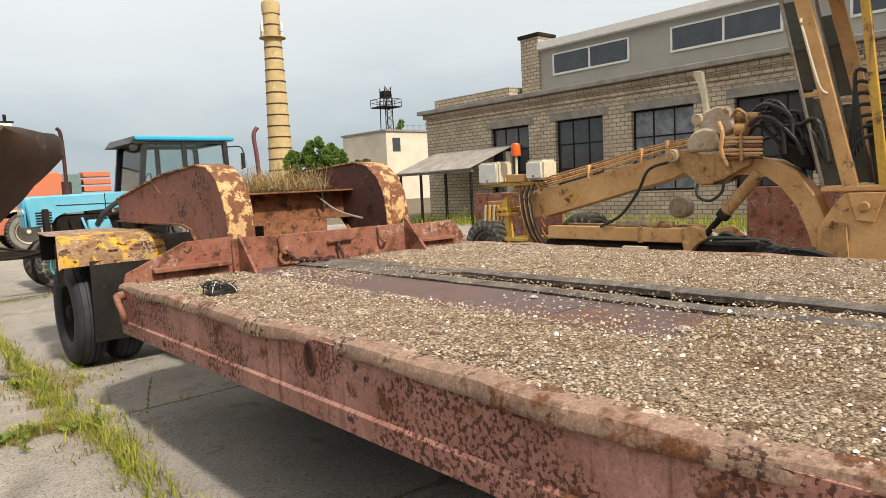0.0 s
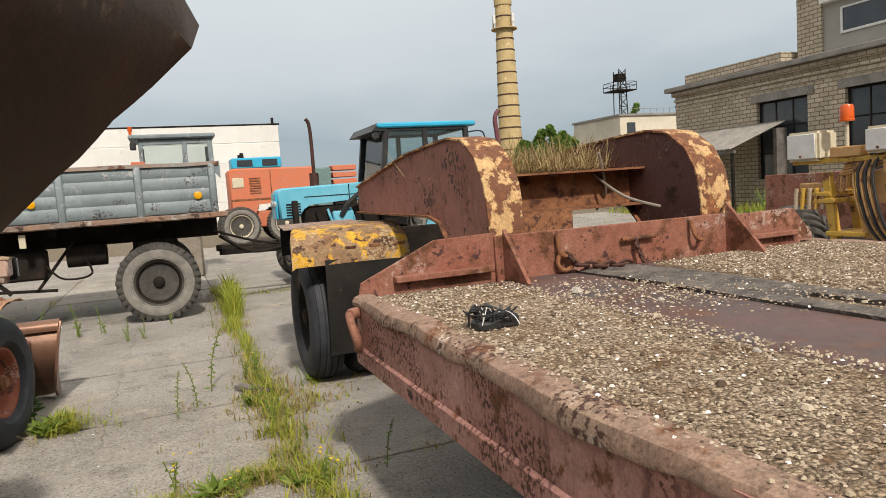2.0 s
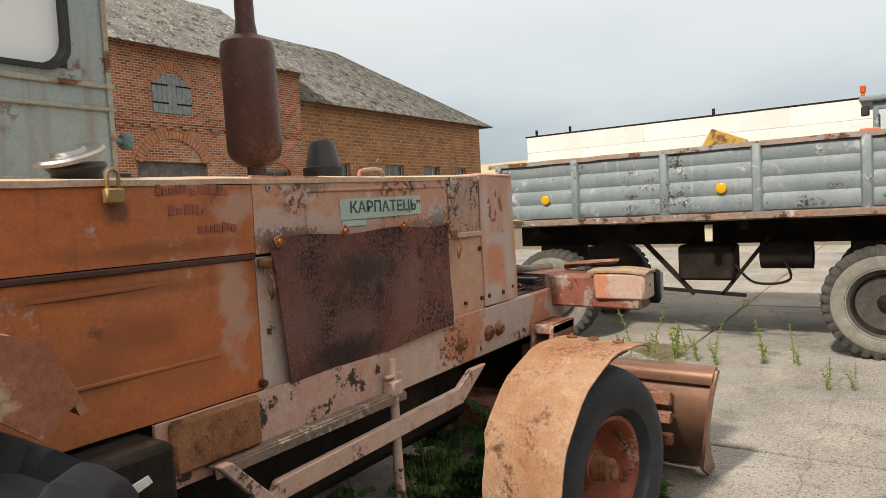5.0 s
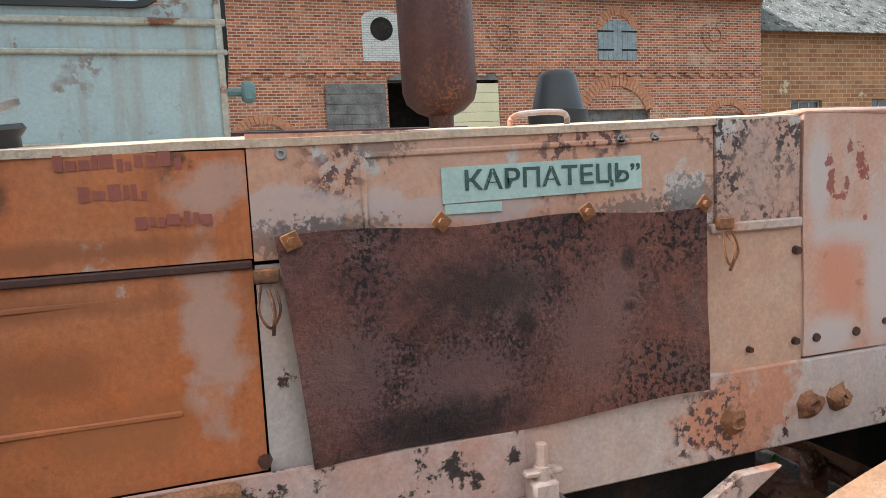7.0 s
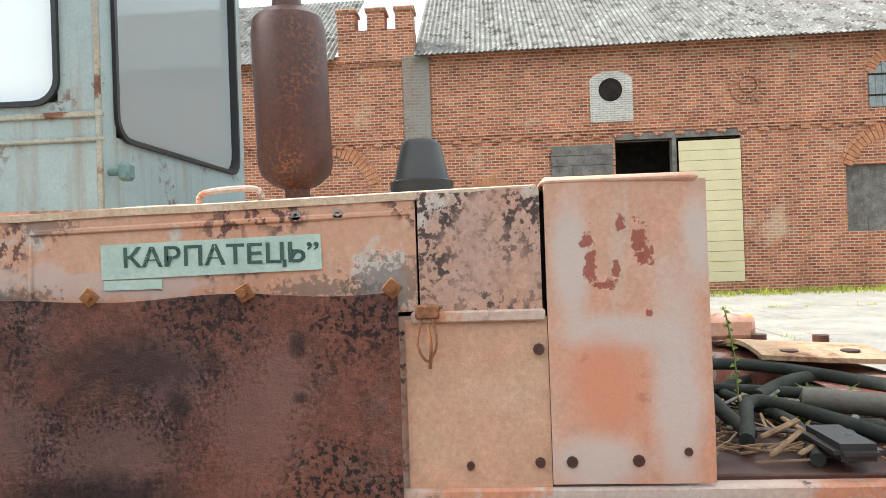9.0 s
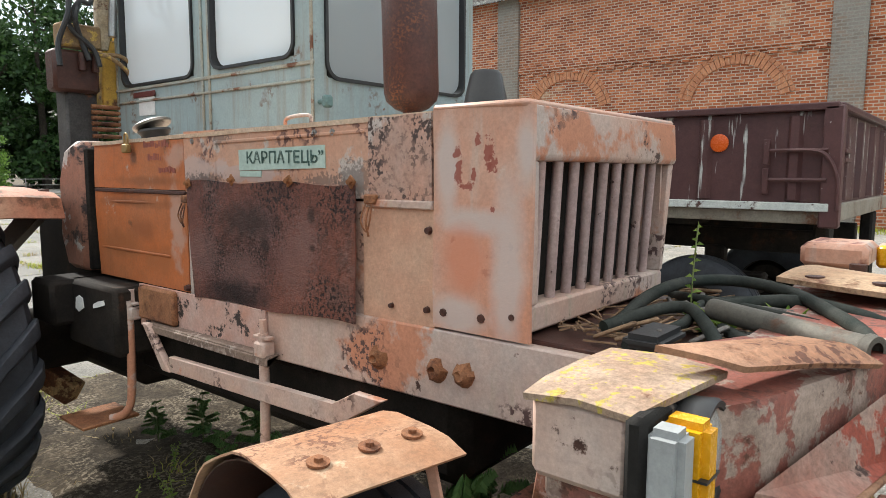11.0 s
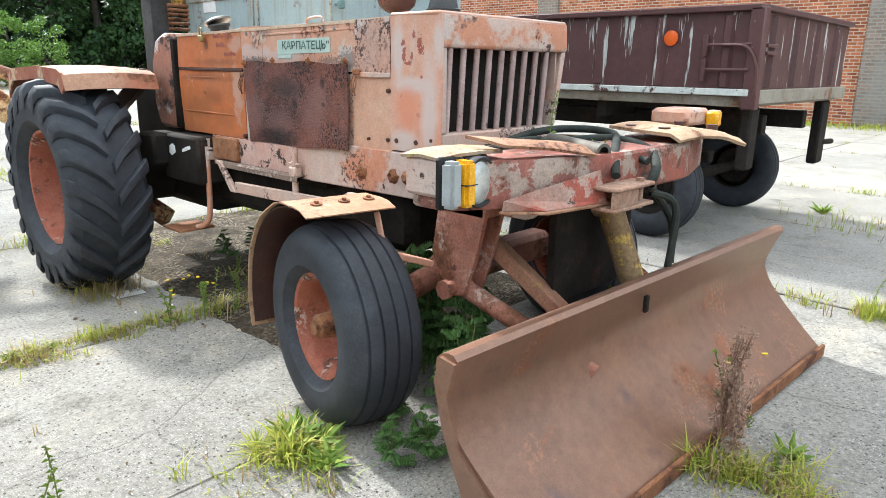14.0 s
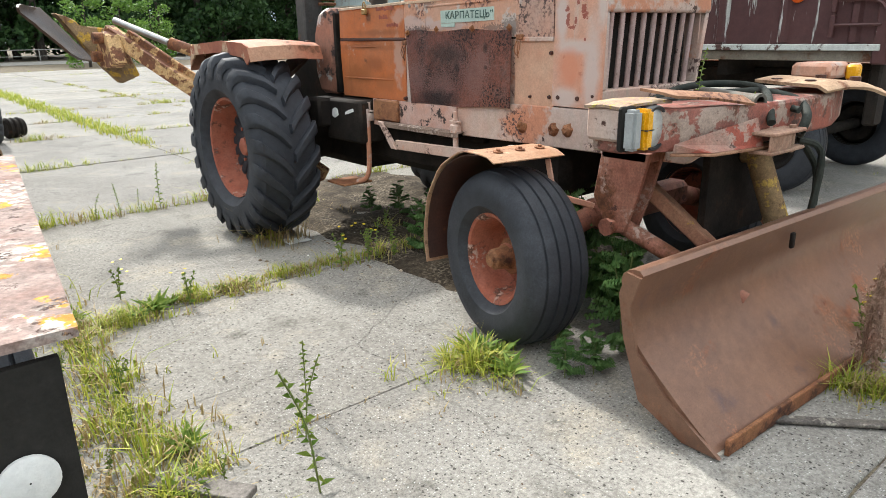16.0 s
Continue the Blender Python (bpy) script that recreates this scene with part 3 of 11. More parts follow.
M_chimney = surface("yellow_concrete_chimney", (0.60, 0.46, 0.23), (0.48, 0.36, 0.18), 0.95, s=0.6, streak=(0.30, 0.24, 0.14), streak_at=(0.56, 0.75), chip=(0.72, 0.60, 0.38), chip_at=(0.6, 0.68), chip_s=2, grain=0.2)
M_cream_wall = surface("cream_rendered_wall", (0.70, 0.64, 0.52), (0.60, 0.54, 0.43), 0.9, s=0.5, grain=0.1)
M_yellowwall = surface("pale_yellow_wall", (0.66, 0.58, 0.36), (0.58, 0.50, 0.31), 0.9, s=0.5, grain=0.1)
M_shutter = surface("bleached_shutter_board", (0.28, 0.31, 0.31), (0.20, 0.225, 0.23), 0.9, s=4, streak=(0.14, 0.15, 0.15), grain=0.2)
M_bark = surface("tree_bark", (0.075, 0.06, 0.045), (0.045, 0.036, 0.03), 1.0, s=5, grain=0.4, bump=0.8)
M_leaf = leafy("lime_tree_leaves", (0.018, 0.045, 0.014), (0.055, 0.11, 0.03))
M_leaf_bright = leafy("sunlit_poplar_leaves", (0.07, 0.15, 0.025), (0.16, 0.27, 0.05))
M_grass = leafy("summer_grass", (0.20, 0.28, 0.03), (0.46, 0.45, 0.08), 0.3)
M_drygrass = leafy("dry_straw_grass", (0.40, 0.31, 0.15), (0.28, 0.20, 0.09), 0.2)
M_weed = leafy("weed_leaves", (0.11, 0.20, 0.03), (0.27, 0.34, 0.07), 0.3)
M_fan = leafy("fresh_grass_fan", (0.13, 0.19, 0.015), (0.36, 0.34, 0.05), 0.2)
M_fern = leafy("tansy_leaves", (0.05, 0.12, 0.03), (0.13, 0.23, 0.07), 0.25)
M_flower = plain("yellow_petals", (0.75, 0.55, 0.02))
M_stem = plain("green_stem", (0.16, 0.20, 0.06))
M_browntwig = leafy("reddish_dry_twigs", (0.42, 0.27, 0.20), (0.55, 0.40, 0.31), 0.3)
M_rockwhite = plain("broken_limestone", (0.52, 0.48, 0.42), 0.9, grain=0.3)
M_exgrey = surface("sun_greyed_metal", (0.30, 0.27, 0.22), (0.22, 0.18, 0.14), 0.7, s=4, rust=RUST, rust_at=(0.6, 0.68), grain=0.2)
M_hub = surface("wheel_rim_red", (0.33, 0.085, 0.045), (0.38, 0.13, 0.08), 0.6, s=5, rust=(0.13, 0.055, 0.035), rust_at=(0.55, 0.62), rust_s=8, grain=0.22, pits=(0.48, 0.33, 0.27), pits_s=40, pits_in=(4.0, 0.56, 0.62))
M_aqua = surface("aqua_rim", (0.03, 0.42, 0.46), (0.04, 0.36, 0.40), 0.6, s=5, grain=0.15)

# ---- mesh tools ----
OFF = {}


def thing(name, base=(0, 0, 0), turn=0.0, label="", category="", group="", kind="", local=False):
    """An Empty at the thing's base. Parts are given in world coordinates, or in its own if local."""
    ob = new(name)
    ob.empty_display_size = 0.1
    ob.matrix_basis = pose(*base, 0, 0, turn)
    OFF[ob.name] = Vector((0, 0, 0)) if local else Vector(base)
    return tagged(ob, label, category, group, kind)


def finish(bm, mesh_name, materials, off=None, angle=38):
    if off is not None and off.length > 0:
        bmesh.ops.translate(bm, verts=bm.verts, vec=-off)
    bmesh.ops.recalc_face_normals(bm, faces=bm.faces)
    lim = radians(angle)
    for f in bm.faces:
        f.smooth = True
    for e in bm.edges:
        e.smooth = len(e.link_faces) == 2 and e.calc_face_angle(3.2) < lim
    me = bpy.data.meshes.new(mesh_name)
    bm.to_mesh(me)
    bm.free()
    for m in materials if isinstance(materials, (list, tuple)) else [materials]:
        me.materials.append(m)
    return me


def part(name, bm, material, parent=None, label="", category="", kind="", group=""):
    off = OFF[parent.name] if parent else None
    ob = new(name, finish(bm, name, material, off))
    if parent:
        ob.parent = parent
        OFF[ob.name] = off
    return tagged(ob, label, category, group, kind)


def single(name, bm, material, label, category, base=(0, 0, 0), kind="", group=""):
    ob = new(name, finish(bm, name, material, Vector(base)))
    ob.location = base
    return tagged(ob, label, category, group, kind)


def B():
    return bmesh.new()


def hexa(bm, vs):
    """Eight corners: bottom four round, then top four."""
    v = [bm.verts.new(p) for p in vs]
    for q in ((3, 2, 1, 0), (4, 5, 6, 7), (0, 1, 5, 4), (1, 2, 6, 5), (2, 3, 7, 6), (3, 0, 4, 7)):
        bm.faces.new([v[i] for i in q])
    return v


def merge(bm, other):
    me = bpy.data.meshes.new("tmp")
    other.to_mesh(me)
    other.free()
    bm.from_mesh(me)
    bpy.data.meshes.remove(me)


def box(bm, x0, x1, y0, y1, z0, z1, bev=0.0, m=None, seg=1):
    t = bmesh.new()
    x0, x1, y0, y1, z0, z1 = min(x0, x1), max(x0, x1), min(y0, y1), max(y0, y1), min(z0, z1), max(z0, z1)
    hexa(t, [(x0, y0, z0), (x1, y0, z0), (x1, y1, z0), (x0, y1, z0), (x0, y0, z1), (x1, y0, z1), (x1, y1, z1), (x0, y1, z1)])
    if bev:
        bmesh.ops.bevel(t, geom=list(t.edges), offset=min(bev, 0.45 * min(x1 - x0, y1 - y0, z1 - z0)), segments=seg, affect="EDGES")
    if m:
        bmesh.ops.transform(t, matrix=m, verts=t.verts)
    merge(bm, t)
    return bm


def beam(bm, a, b, w, h, bev=0.004, up=(0, 0, 1)):
    """A rectangular bar from a to b, w wide and h high."""
    a, b = Vector(a), Vector(b)
    y = (b - a).normalized()
    x = y.cross(Vector(up))
    if x.length < 1e-4:
        x = Vector((1, 0, 0))
    x.normalize()
    z = x.cross(y)
    m = Matrix((x, y, z)).transposed().to_4x4()
    m.translation = a
    return box(bm, -w / 2, w / 2, 0, (b - a).length, -h / 2, h / 2, bev, m)


def cyl(bm, a, b, r, r2=None, seg=20, bev=0.0, caps=True):
    a, b = Vector(a), Vector(b)
    r2 = r if r2 is None else r2
    q = (b - a).to_track_quat("Z", "Y").to_matrix()
    rings = [(0, r), ((b - a).length, r2)]
    if bev:
        rings = [(0, r - bev), (bev, r), ((b - a).length - bev, r2), ((b - a).length, r2 - bev)]
    loops = []
    for z, rr in rings:
        loops.append([bm.verts.new(a + q @ Vector((rr * math.cos(2 * math.pi * i / seg), rr * math.sin(2 * math.pi * i / seg), z))) for i in range(seg)])
    for l0, l1 in zip(loops, loops[1:]):
        for i in range(seg):
            bm.faces.new((l0[i], l0[(i + 1) % seg], l1[(i + 1) % seg], l1[i]))
    if caps:
        bm.faces.new(loops[0][::-1])
        bm.faces.new(loops[-1])
    return bm


def tube(bm, pts, r, seg=10, closed=False):
    """A round bar or hose along points, smoothed as a spline."""
    pts = [Vector(p) for p in pts]
    if len(pts) > 2:
        fine = []
        n = len(pts)
        for i in range(n if closed else n - 1):
            p0 = pts[(i - 1) % n] if closed or i > 0 else pts[0]
            p1, p2 = pts[i], pts[(i + 1) % n]
            p3 = pts[(i + 2) % n] if closed or i + 2 < n else p2
            for k in range(6):
                t = k / 6
                fine.append(0.5 * ((2 * p1) + (p2 - p0) * t + (2 * p0 - 5 * p1 + 4 * p2 - p3) * t * t + (3 * p1 - p0 - 3 * p2 + p3) * t ** 3))
        if not closed:
            fine.append(pts[-1])
        pts = fine
    loops, ref = [], Vector((0.13, 0.31, 0.94))
    n = len(pts)
    for i, p in enumerate(pts):
        d = (pts[(i + 1) % n] - pts[i - 1]) if closed or 0 < i < n - 1 else (pts[1] - pts[0] if i == 0 else pts[-1] - pts[-2])
        d.normalize()
        x = d.cross(ref)
        if x.length < 0.05:
            x = d.cross(Vector((1, 0, 0)))
        x.normalize()
        y = d.cross(x)
        loops.append([bm.verts.new(p + r * (math.cos(2 * math.pi * k / seg) * x + math.sin(2 * math.pi * k / seg) * y)) for k in range(seg)])
    for i in range(n if closed else n - 1):
        l0, l1 = loops[i], loops[(i + 1) % n]
        for k in range(seg):
            bm.faces.new((l0[k], l0[(k + 1) % seg], l1[(k + 1) % seg], l1[k]))
    if not closed:
        bm.faces.new(loops[0][::-1])
        bm.faces.new(loops[-1])
    return bm


def prism(bm, outline, axis, a0, a1, bev=0.0):
    """A flat outline drawn out along an axis. For x the outline is (y, z), for y (x, z), for z (x, y)."""
    t = bmesh.new()
    def at(p, a):
        return {"x": (a, p[0], p[1]), "y": (p[0], a, p[1]), "z": (p[0], p[1], a)}[axis]
    l0 = [t.verts.new(at(p, a0)) for p in outline]
    l1 = [t.verts.new(at(p, a1)) for p in outline]
    n = len(outline)
    for i in range(n):
        t.faces.new((l0[i], l0[(i + 1) % n], l1[(i + 1) % n], l1[i]))
    t.faces.new(l0[::-1])
    t.faces.new(l1)
    if bev:
        bmesh.ops.bevel(t, geom=list(t.edges), offset=bev, segments=1, affect="EDGES")
    merge(bm, t)
    return bm


def sheet(bm, rows, thick):
    """A bent sheet of given thickness through a grid of points."""
    g = [[Vector(p) for p in r] for r in rows]
    nr, nc = len(g), len(g[0])
    nrm = {}
    for i in range(nr):
        for j in range(nc):
            du = g[min(i + 1, nr - 1)][j] - g[max(i - 1, 0)][j]
            dv = g[i][min(j + 1, nc - 1)] - g[i][max(j - 1, 0)]
            nrm[i, j] = du.cross(dv).normalized() * thick / 2
    top = [[bm.verts.new(g[i][j] + nrm[i, j]) for j in range(nc)] for i in range(nr)]
    bot = [[bm.verts.new(g[i][j] - nrm[i, j]) for j in range(nc)] for i in range(nr)]
    for i in range(nr - 1):
        for j in range(nc - 1):
            bm.faces.new((top[i][j], top[i + 1][j], top[i + 1][j + 1], top[i][j + 1]))
            bm.faces.new((bot[i][j], bot[i][j + 1], bot[i + 1][j + 1], bot[i + 1][j]))
    for i in range(nr - 1):
        bm.faces.new((top[i][0], bot[i][0], bot[i + 1][0], top[i + 1][0]))
        bm.faces.new((top[i][-1], top[i + 1][-1], bot[i + 1][-1], bot[i][-1]))
    for j in range(nc - 1):
        bm.faces.new((top[0][j], top[0][j + 1], bot[0][j + 1], bot[0][j]))
        bm.faces.new((top[-1][j], bot[-1][j], bot[-1][j + 1], top[-1][j + 1]))
    return bm


def lathe(bm, profile, centre, axis=(1, 0, 0), seg=48):
    """Turn a profile of (along axis, radius) round an axis through centre."""
    q = Vector(axis).to_track_quat("Z", "Y").to_matrix()
    c = Vector(centre)
    loops = []
    for a, r in profile:
        loops.append([bm.verts.new(c + q @ Vector((r * math.cos(2 * math.pi * i / seg), r * math.sin(2 * math.pi * i / seg), a))) for i in range(seg)])
    for l0, l1 in zip(loops, loops[1:]):
        for i in range(seg):
            bm.faces.new((l0[i], l0[(i + 1) % seg], l1[(i + 1) % seg], l1[i]))
    return bm


def tyre(centre, R, w, rim, kind, axis=(1, 0, 0)):
    """A tyre: 'lug' with chevron bars, 'rib' with worn grooves round it, 'block' with shoulder blocks."""
    bm = B()
    h = w / 2
    sh = 0.80
    crown = R - (0.048 if kind == "lug" else 0.0)
    prof = [(-h * 0.62, rim), (-h * 0.95, rim + (R - rim) * 0.22), (-h, rim + (R - rim) * 0.5), (-h * 0.95, crown - 0.10 * (R - rim) * 2), (-h * sh, crown - 0.02)]
    if kind == "rib":
        prof = prof[:3] + [(-h * 0.97, rim + (R - rim) * 0.68), (-h * 0.90, crown - 0.052), (-h * 0.82, crown - 0.034)]
        for a in (-0.62, -0.26, 0.10, 0.46):
            for da, dr in ((-0.12, 0.0), (0.055, 0.0), (0.075, -0.011), (0.115, -0.011), (0.135, 0.0)):
                u = a + da + 0.08
                prof.append((u * h, crown - 0.045 * abs(u) ** 2.4 + dr))
        prof += [(h * 0.82, crown - 0.034), (h * 0.90, crown - 0.052), (h * 0.97, rim + (R - rim) * 0.68)]
        prof += [(h, rim + (R - rim) * 0.5), (h * 0.95, rim + (R - rim) * 0.22), (h * 0.62, rim)]
    else:
        prof += [(-h * 0.4, crown), (0, crown + 0.004), (h * 0.4, crown)]
        prof += [(h * sh, crown - 0.02), (h * 0.95, crown - 0.10 * (R - rim) * 2), (h, rim + (R - rim) * 0.5), (h * 0.95, rim + (R - rim) * 0.22), (h * 0.62, rim)]
    prof += [(h * 0.4, rim - 0.01), (-h * 0.4, rim - 0.01), prof[0]]
    seg = 84 if kind == "lug" else 68
    lathe(bm, prof, (0, 0, 0), (0, 0, 1), seg)
    body = list(bm.verts)
    ring_at = prof.index((0, crown + 0.004)) if kind != "rib" else 0
    if kind in ("lug", "block"):
        n = 21 if kind == "lug" else 34
        for side in (-1, 1):
            for k in range(n):
                a0 = 2 * math.pi * (k + (0.5 if side > 0 else 0)) / n
                if kind == "lug":
                    path = [(0.012 * side, -0.02, R + 0.003, 0.060), (h * 0.30 * side, 0.09, R + 0.003, 0.066), (h * 0.62 * side, 0.19, R - 0.003, 0.074), (h * 0.90 * side, 0.275, R - 0.030, 0.086), (h * 1.00 * side, 0.30, R - 0.075, 0.092), (h * 1.02 * side, 0.31, R - 0.14, 0.092)]
                    low = 0.055
                else:
                    path = [(h * 0.45 * side, 0.0, R + 0.012, 0.05), (h * 0.86 * side, 0.03, R + 0.004, 0.055), (h * 1.01 * side, 0.04, R - 0.05, 0.055)]
                    low = 0.03
                prev = None
                for q, (x, da, r, wd) in enumerate(path):
                    hw = wd / 2 / R
                    ring = []
                    for rr, sgn in ((r - low, -1.35), (r - 0.007, -1.05), (r, -0.8), (r, 0.8), (r - 0.007, 1.05), (r - low, 1.35)):
                        a = a0 + da + sgn * hw
                        ring.append(bm.verts.new((rr * math.cos(a), rr * math.sin(a), x)))
                    if prev:
                        for i in range(5):
                            bm.faces.new((prev[i], prev[i + 1], ring[i + 1], ring[i]))
                    else:
                        root = body[ring_at * seg + round((a0 + da) / (2 * math.pi) * seg) % seg]
                        bm.faces.new((root, ring[5], ring[0]))
                        bm.faces.new(ring)
                    prev = ring
                bm.faces.new(prev[::-1])
    q = Vector(axis).to_track_quat("Z", "Y").to_matrix().to_4x4()
    q.translation = Vector(centre)
    bmesh.ops.transform(bm, matrix=q, verts=bm.verts)
    return bm


def rim_disc(centre, r, w, dish, axis=(1, 0, 0), bolts=8, hole=True):
    """A dished wheel disc with flange, hub and bolts; the outer face points along axis."""
    bm = B()
    h = w / 2
    prof = [(-h, r + 0.012), (-h + 0.015, r + 0.014), (-h + 0.02, r - 0.01), (h - 0.02, r - 0.01), (h - 0.012, r + 0.014), (h, r + 0.012), (h - 0.005, r - 0.006), (h * 0.7, r - 0.022), (h * 0.5, r - 0.028),
            (h - dish + 0.02, r * 0.84), (h - dish, r * 0.76), (h - dish + 0.008, r * 0.55), (h - dish + 0.02, r * 0.40), (h - dish + 0.025, 0.085), (h - dish + 0.10, 0.07), (h - dish + 0.115, 0.045), (h - dish + 0.115, 0.001)]
    lathe(bm, prof, (0, 0, 0), (0, 0, 1), 40)
    for k in range(bolts):
        a = 2 * math.pi * k / bolts
        c = Vector((r * 0.46 * math.cos(a), r * 0.46 * math.sin(a), h - dish + 0.018))
        cyl(bm, c, c + Vector((0, 0, 0.03)), 0.014, seg=6)
    q = Vector(axis).to_track_quat("Z", "Y").to_matrix().to_4x4()
    q.translation = Vector(centre)
    bmesh.ops.transform(bm, matrix=q, verts=bm.verts)
    return bm


def wheel(parent, centre, R, w, rim, kind, axis=(1, 0, 0), tmat=None, rmat=None, dish=0.1, name="wheel", bolts=8):
    t = part(name, rim_disc(centre, rim, w * 0.72, dish, axis, bolts), rmat, parent)
    part("tyre", tyre(centre, R, w, rim, kind, axis), tmat, t)
    if tmat == M_dustyrubber:
        bm = lathe(B(), [(w * 0.455, rim + (R - rim) * 0.16), (w * 0.495, rim + (R - rim) * 0.30), (w * 0.508, rim + (R - rim) * 0.5), (w * 0.497, rim + (R - rim) * 0.66), (w * 0.49, rim + (R - rim) * 0.68)], centre, axis, 48)
        part("sidewall", bm, M_sidewall, t)
    return t


def blades(bm, x, y, z, n, spread, h0, h1, rnd, lean=0.35, wide=0.006):
    """Grass blades round a point."""
    for _ in range(n):
        a, r = rnd.uniform(0, 6.283), spread * math.sqrt(rnd.random())
        px, py = x + r * math.cos(a), y + r * math.sin(a)
        h, d = rnd.uniform(h0, h1), rnd.uniform(0, 6.283)
        ln = rnd.uniform(0.05, lean) * h
        w = rnd.uniform(0.6, 1.3) * wide
        dx, dy = math.cos(d), math.sin(d)
        sx, sy = -dy * w / 2, dx * w / 2
        top = h * rnd.uniform(0.62, 1.0)
        v = [bm.verts.new(p) for p in ((px - sx, py - sy, z), (px + sx, py + sy, z), (px + dx * ln * 0.4 + sx * 0.9, py + dy * ln * 0.4 + sy * 0.9, z + h * 0.58), (px + dx * ln * 0.4 - sx * 0.9, py + dy * ln * 0.4 - sy * 0.9, z + h * 0.58), (px + dx * ln * 1.3, py + dy * ln * 1.3, z + top))]
        bm.faces.new(v[:4])
        bm.faces.new((v[3], v[2], v[4]))


def raw(name, bm, material):
    """A mesh without normal recalculation, for leaves and grass."""
    me = bpy.data.meshes.new(name)
    bm.to_mesh(me)
    bm.free()
    me.materials.append(material)
    return me

# ---- ground ----
bm = B()
R0 = 900.0
vs = [bm.verts.new(p) for p in ((-R0, -R0, -0.016), (R0, -R0, -0.016), (R0, R0, -0.016), (-R0, R0, -0.016))]
bm.faces.new(vs)
ground = part("ground", bm, M_dirt, None, "dry earth with sparse grass under the concrete yard", "ground", "structure")
yard = thing("pavement", (0, 0, 0), label="cracked concrete slab yard with grass in the joints", category="pavement", kind="structure")
XJ = [-22.7, -20.1, -17.5, -14.9, -12.3, -9.65, -7.0, -4.37, -1.73, 0.93, 3.9, 6.9, 9.9, 12.9, 15.9, 18.9]
YJ = [-34.5, -31.3, -28.1, -24.9, -21.7, -18.5, -15.3, -12.1, -8.9, -6.3, -3.6, -0.5, 2.68, 5.36, 7.08, 8.78, 11.9, 15.0, 18.1, 21.2, 24.3, 27.4]

# ---- red brick building ----
FX = -23.5


M_archbrick = surface("orange_arch_brick", (0.52, 0.235, 0.12), (0.40, 0.16, 0.085), 0.9, s=5, streak=(0.5, 0.36, 0.26), grain=0.25)
M_pilaster = brickwork("smeared_pilaster_brick", (0.30, 0.22, 0.17), (0.21, 0.165, 0.135), (0.30, 0.275, 0.24), w=0.30, h=0.105, joint=0.02, blotch=(0.24, 0.23, 0.205), blotch_at=(0.45, 0.55), blotch_s=0.9)


def framed(bm, axis, at, a0, a1, z0, z1, holes, th):
    """A wall panel with rectangular window holes."""
    ca = sorted({a0, a1} | {v for h in holes for v in h[:2]})
    cz = sorted({z0, z1} | {v for h in holes for v in h[2:]})
    solid = {(i, k) for i in range(len(ca) - 1) for k in range(len(cz) - 1)
             if not any(h[0] <= ca[i] < h[1] and h[2] <= cz[k] < h[3] for h in holes)}
    vs = {}

    def at_vert(i, k, d):
        if (i, k, d) not in vs:
            vs[i, k, d] = bm.verts.new((at - d * th, ca[i], cz[k]) if axis == "x" else (ca[i], at - d * th, cz[k]))
        return vs[i, k, d]

    for i, k in solid:
        ring = [(i, k), (i + 1, k), (i + 1, k + 1), (i, k + 1)]
        bm.faces.new([at_vert(*c, 0) for c in ring])
        bm.faces.new([at_vert(*c, 1) for c in reversed(ring)])
        for c, d, beside in zip(ring, ring[1:] + ring[:1], ((i, k - 1), (i + 1, k), (i, k + 1), (i - 1, k))):
            if beside not in solid:
                bm.faces.new((at_vert(*d, 0), at_vert(*c, 0), at_vert(*c, 1), at_vert(*d, 1)))
    bmesh.ops.recalc_face_normals(bm, faces=bm.faces)


def opening_wall(bm, x0, x1, y0, y1, z0, z1, holes):
    """A wall in the y-z plane between x0 and x1, with rectangular holes (ya, yb, za, zb)."""
    framed(bm, "x", x1, y0, y1, z0, z1, holes, x1 - x0)
    return bm


brick_house = thing("brick_building", (FX, 12, 0), label="two-storey red brick farm building with slate roof", category="building", kind="structure")
holes = [(6.1, 7.65, 1.55, 3.7), (11.2, 15.4, 0.3, 5.3), (24.8, 26.5, 1.85, 3.9), (18.8, 21.9, 1.9, 4.15)]
part("wall", opening_wall(B(), FX - 0.5, FX, -14.0, 27.4, 0, 8.7, holes), M_brick, brick_house)
bm = B()
box(bm, FX - 12, FX - 0.5, -14.0, -13.5, 0, 8.7)
box(bm, FX - 12, FX - 0.5, 26.9, 27.4, 0, 8.7)
box(bm, FX - 12.5, FX - 12, -14.0, 27.4, 0, 8.7)
part("back_wall", bm, M_brick, brick_house)
bm = B()
for y0, y1 in ((3.95, 4.9), (-8.2, -7.2)):
    box(bm, FX, FX + 0.14, y0, y1, 0, 8.55, 0.02)
part("pilaster", bm, M_pilaster, brick_house, "cement-smeared brick pilaster")
bm = B()
for z0, z1, d in ((5.55, 5.66, 0.06), (5.66, 5.8, 0.10), (5.8, 5.88, 0.05), (8.30, 8.42, 0.07), (8.42, 8.55, 0.13), (0, 0.45, 0.08)):
    box(bm, FX, FX + d, -14.0, 3.94, z0, z1)
    box(bm, FX, FX + d, 4.91, 27.4, z0, z1)
for k in range(60):
    y = -13.7 + k * 0.69
    if not 3.7 < y < 4.95:
        box(bm, FX, FX + 0.09, y, y + 0.3, 5.42, 5.55)
part("cornice", bm, M_brick, brick_house, "stepped brick string course and cornice")
# stair-stepped gable turret left of the roof
bm = B()
box(bm, FX - 0.6, FX + 0.1, 1.7, 4.4, 8.55, 9.55)
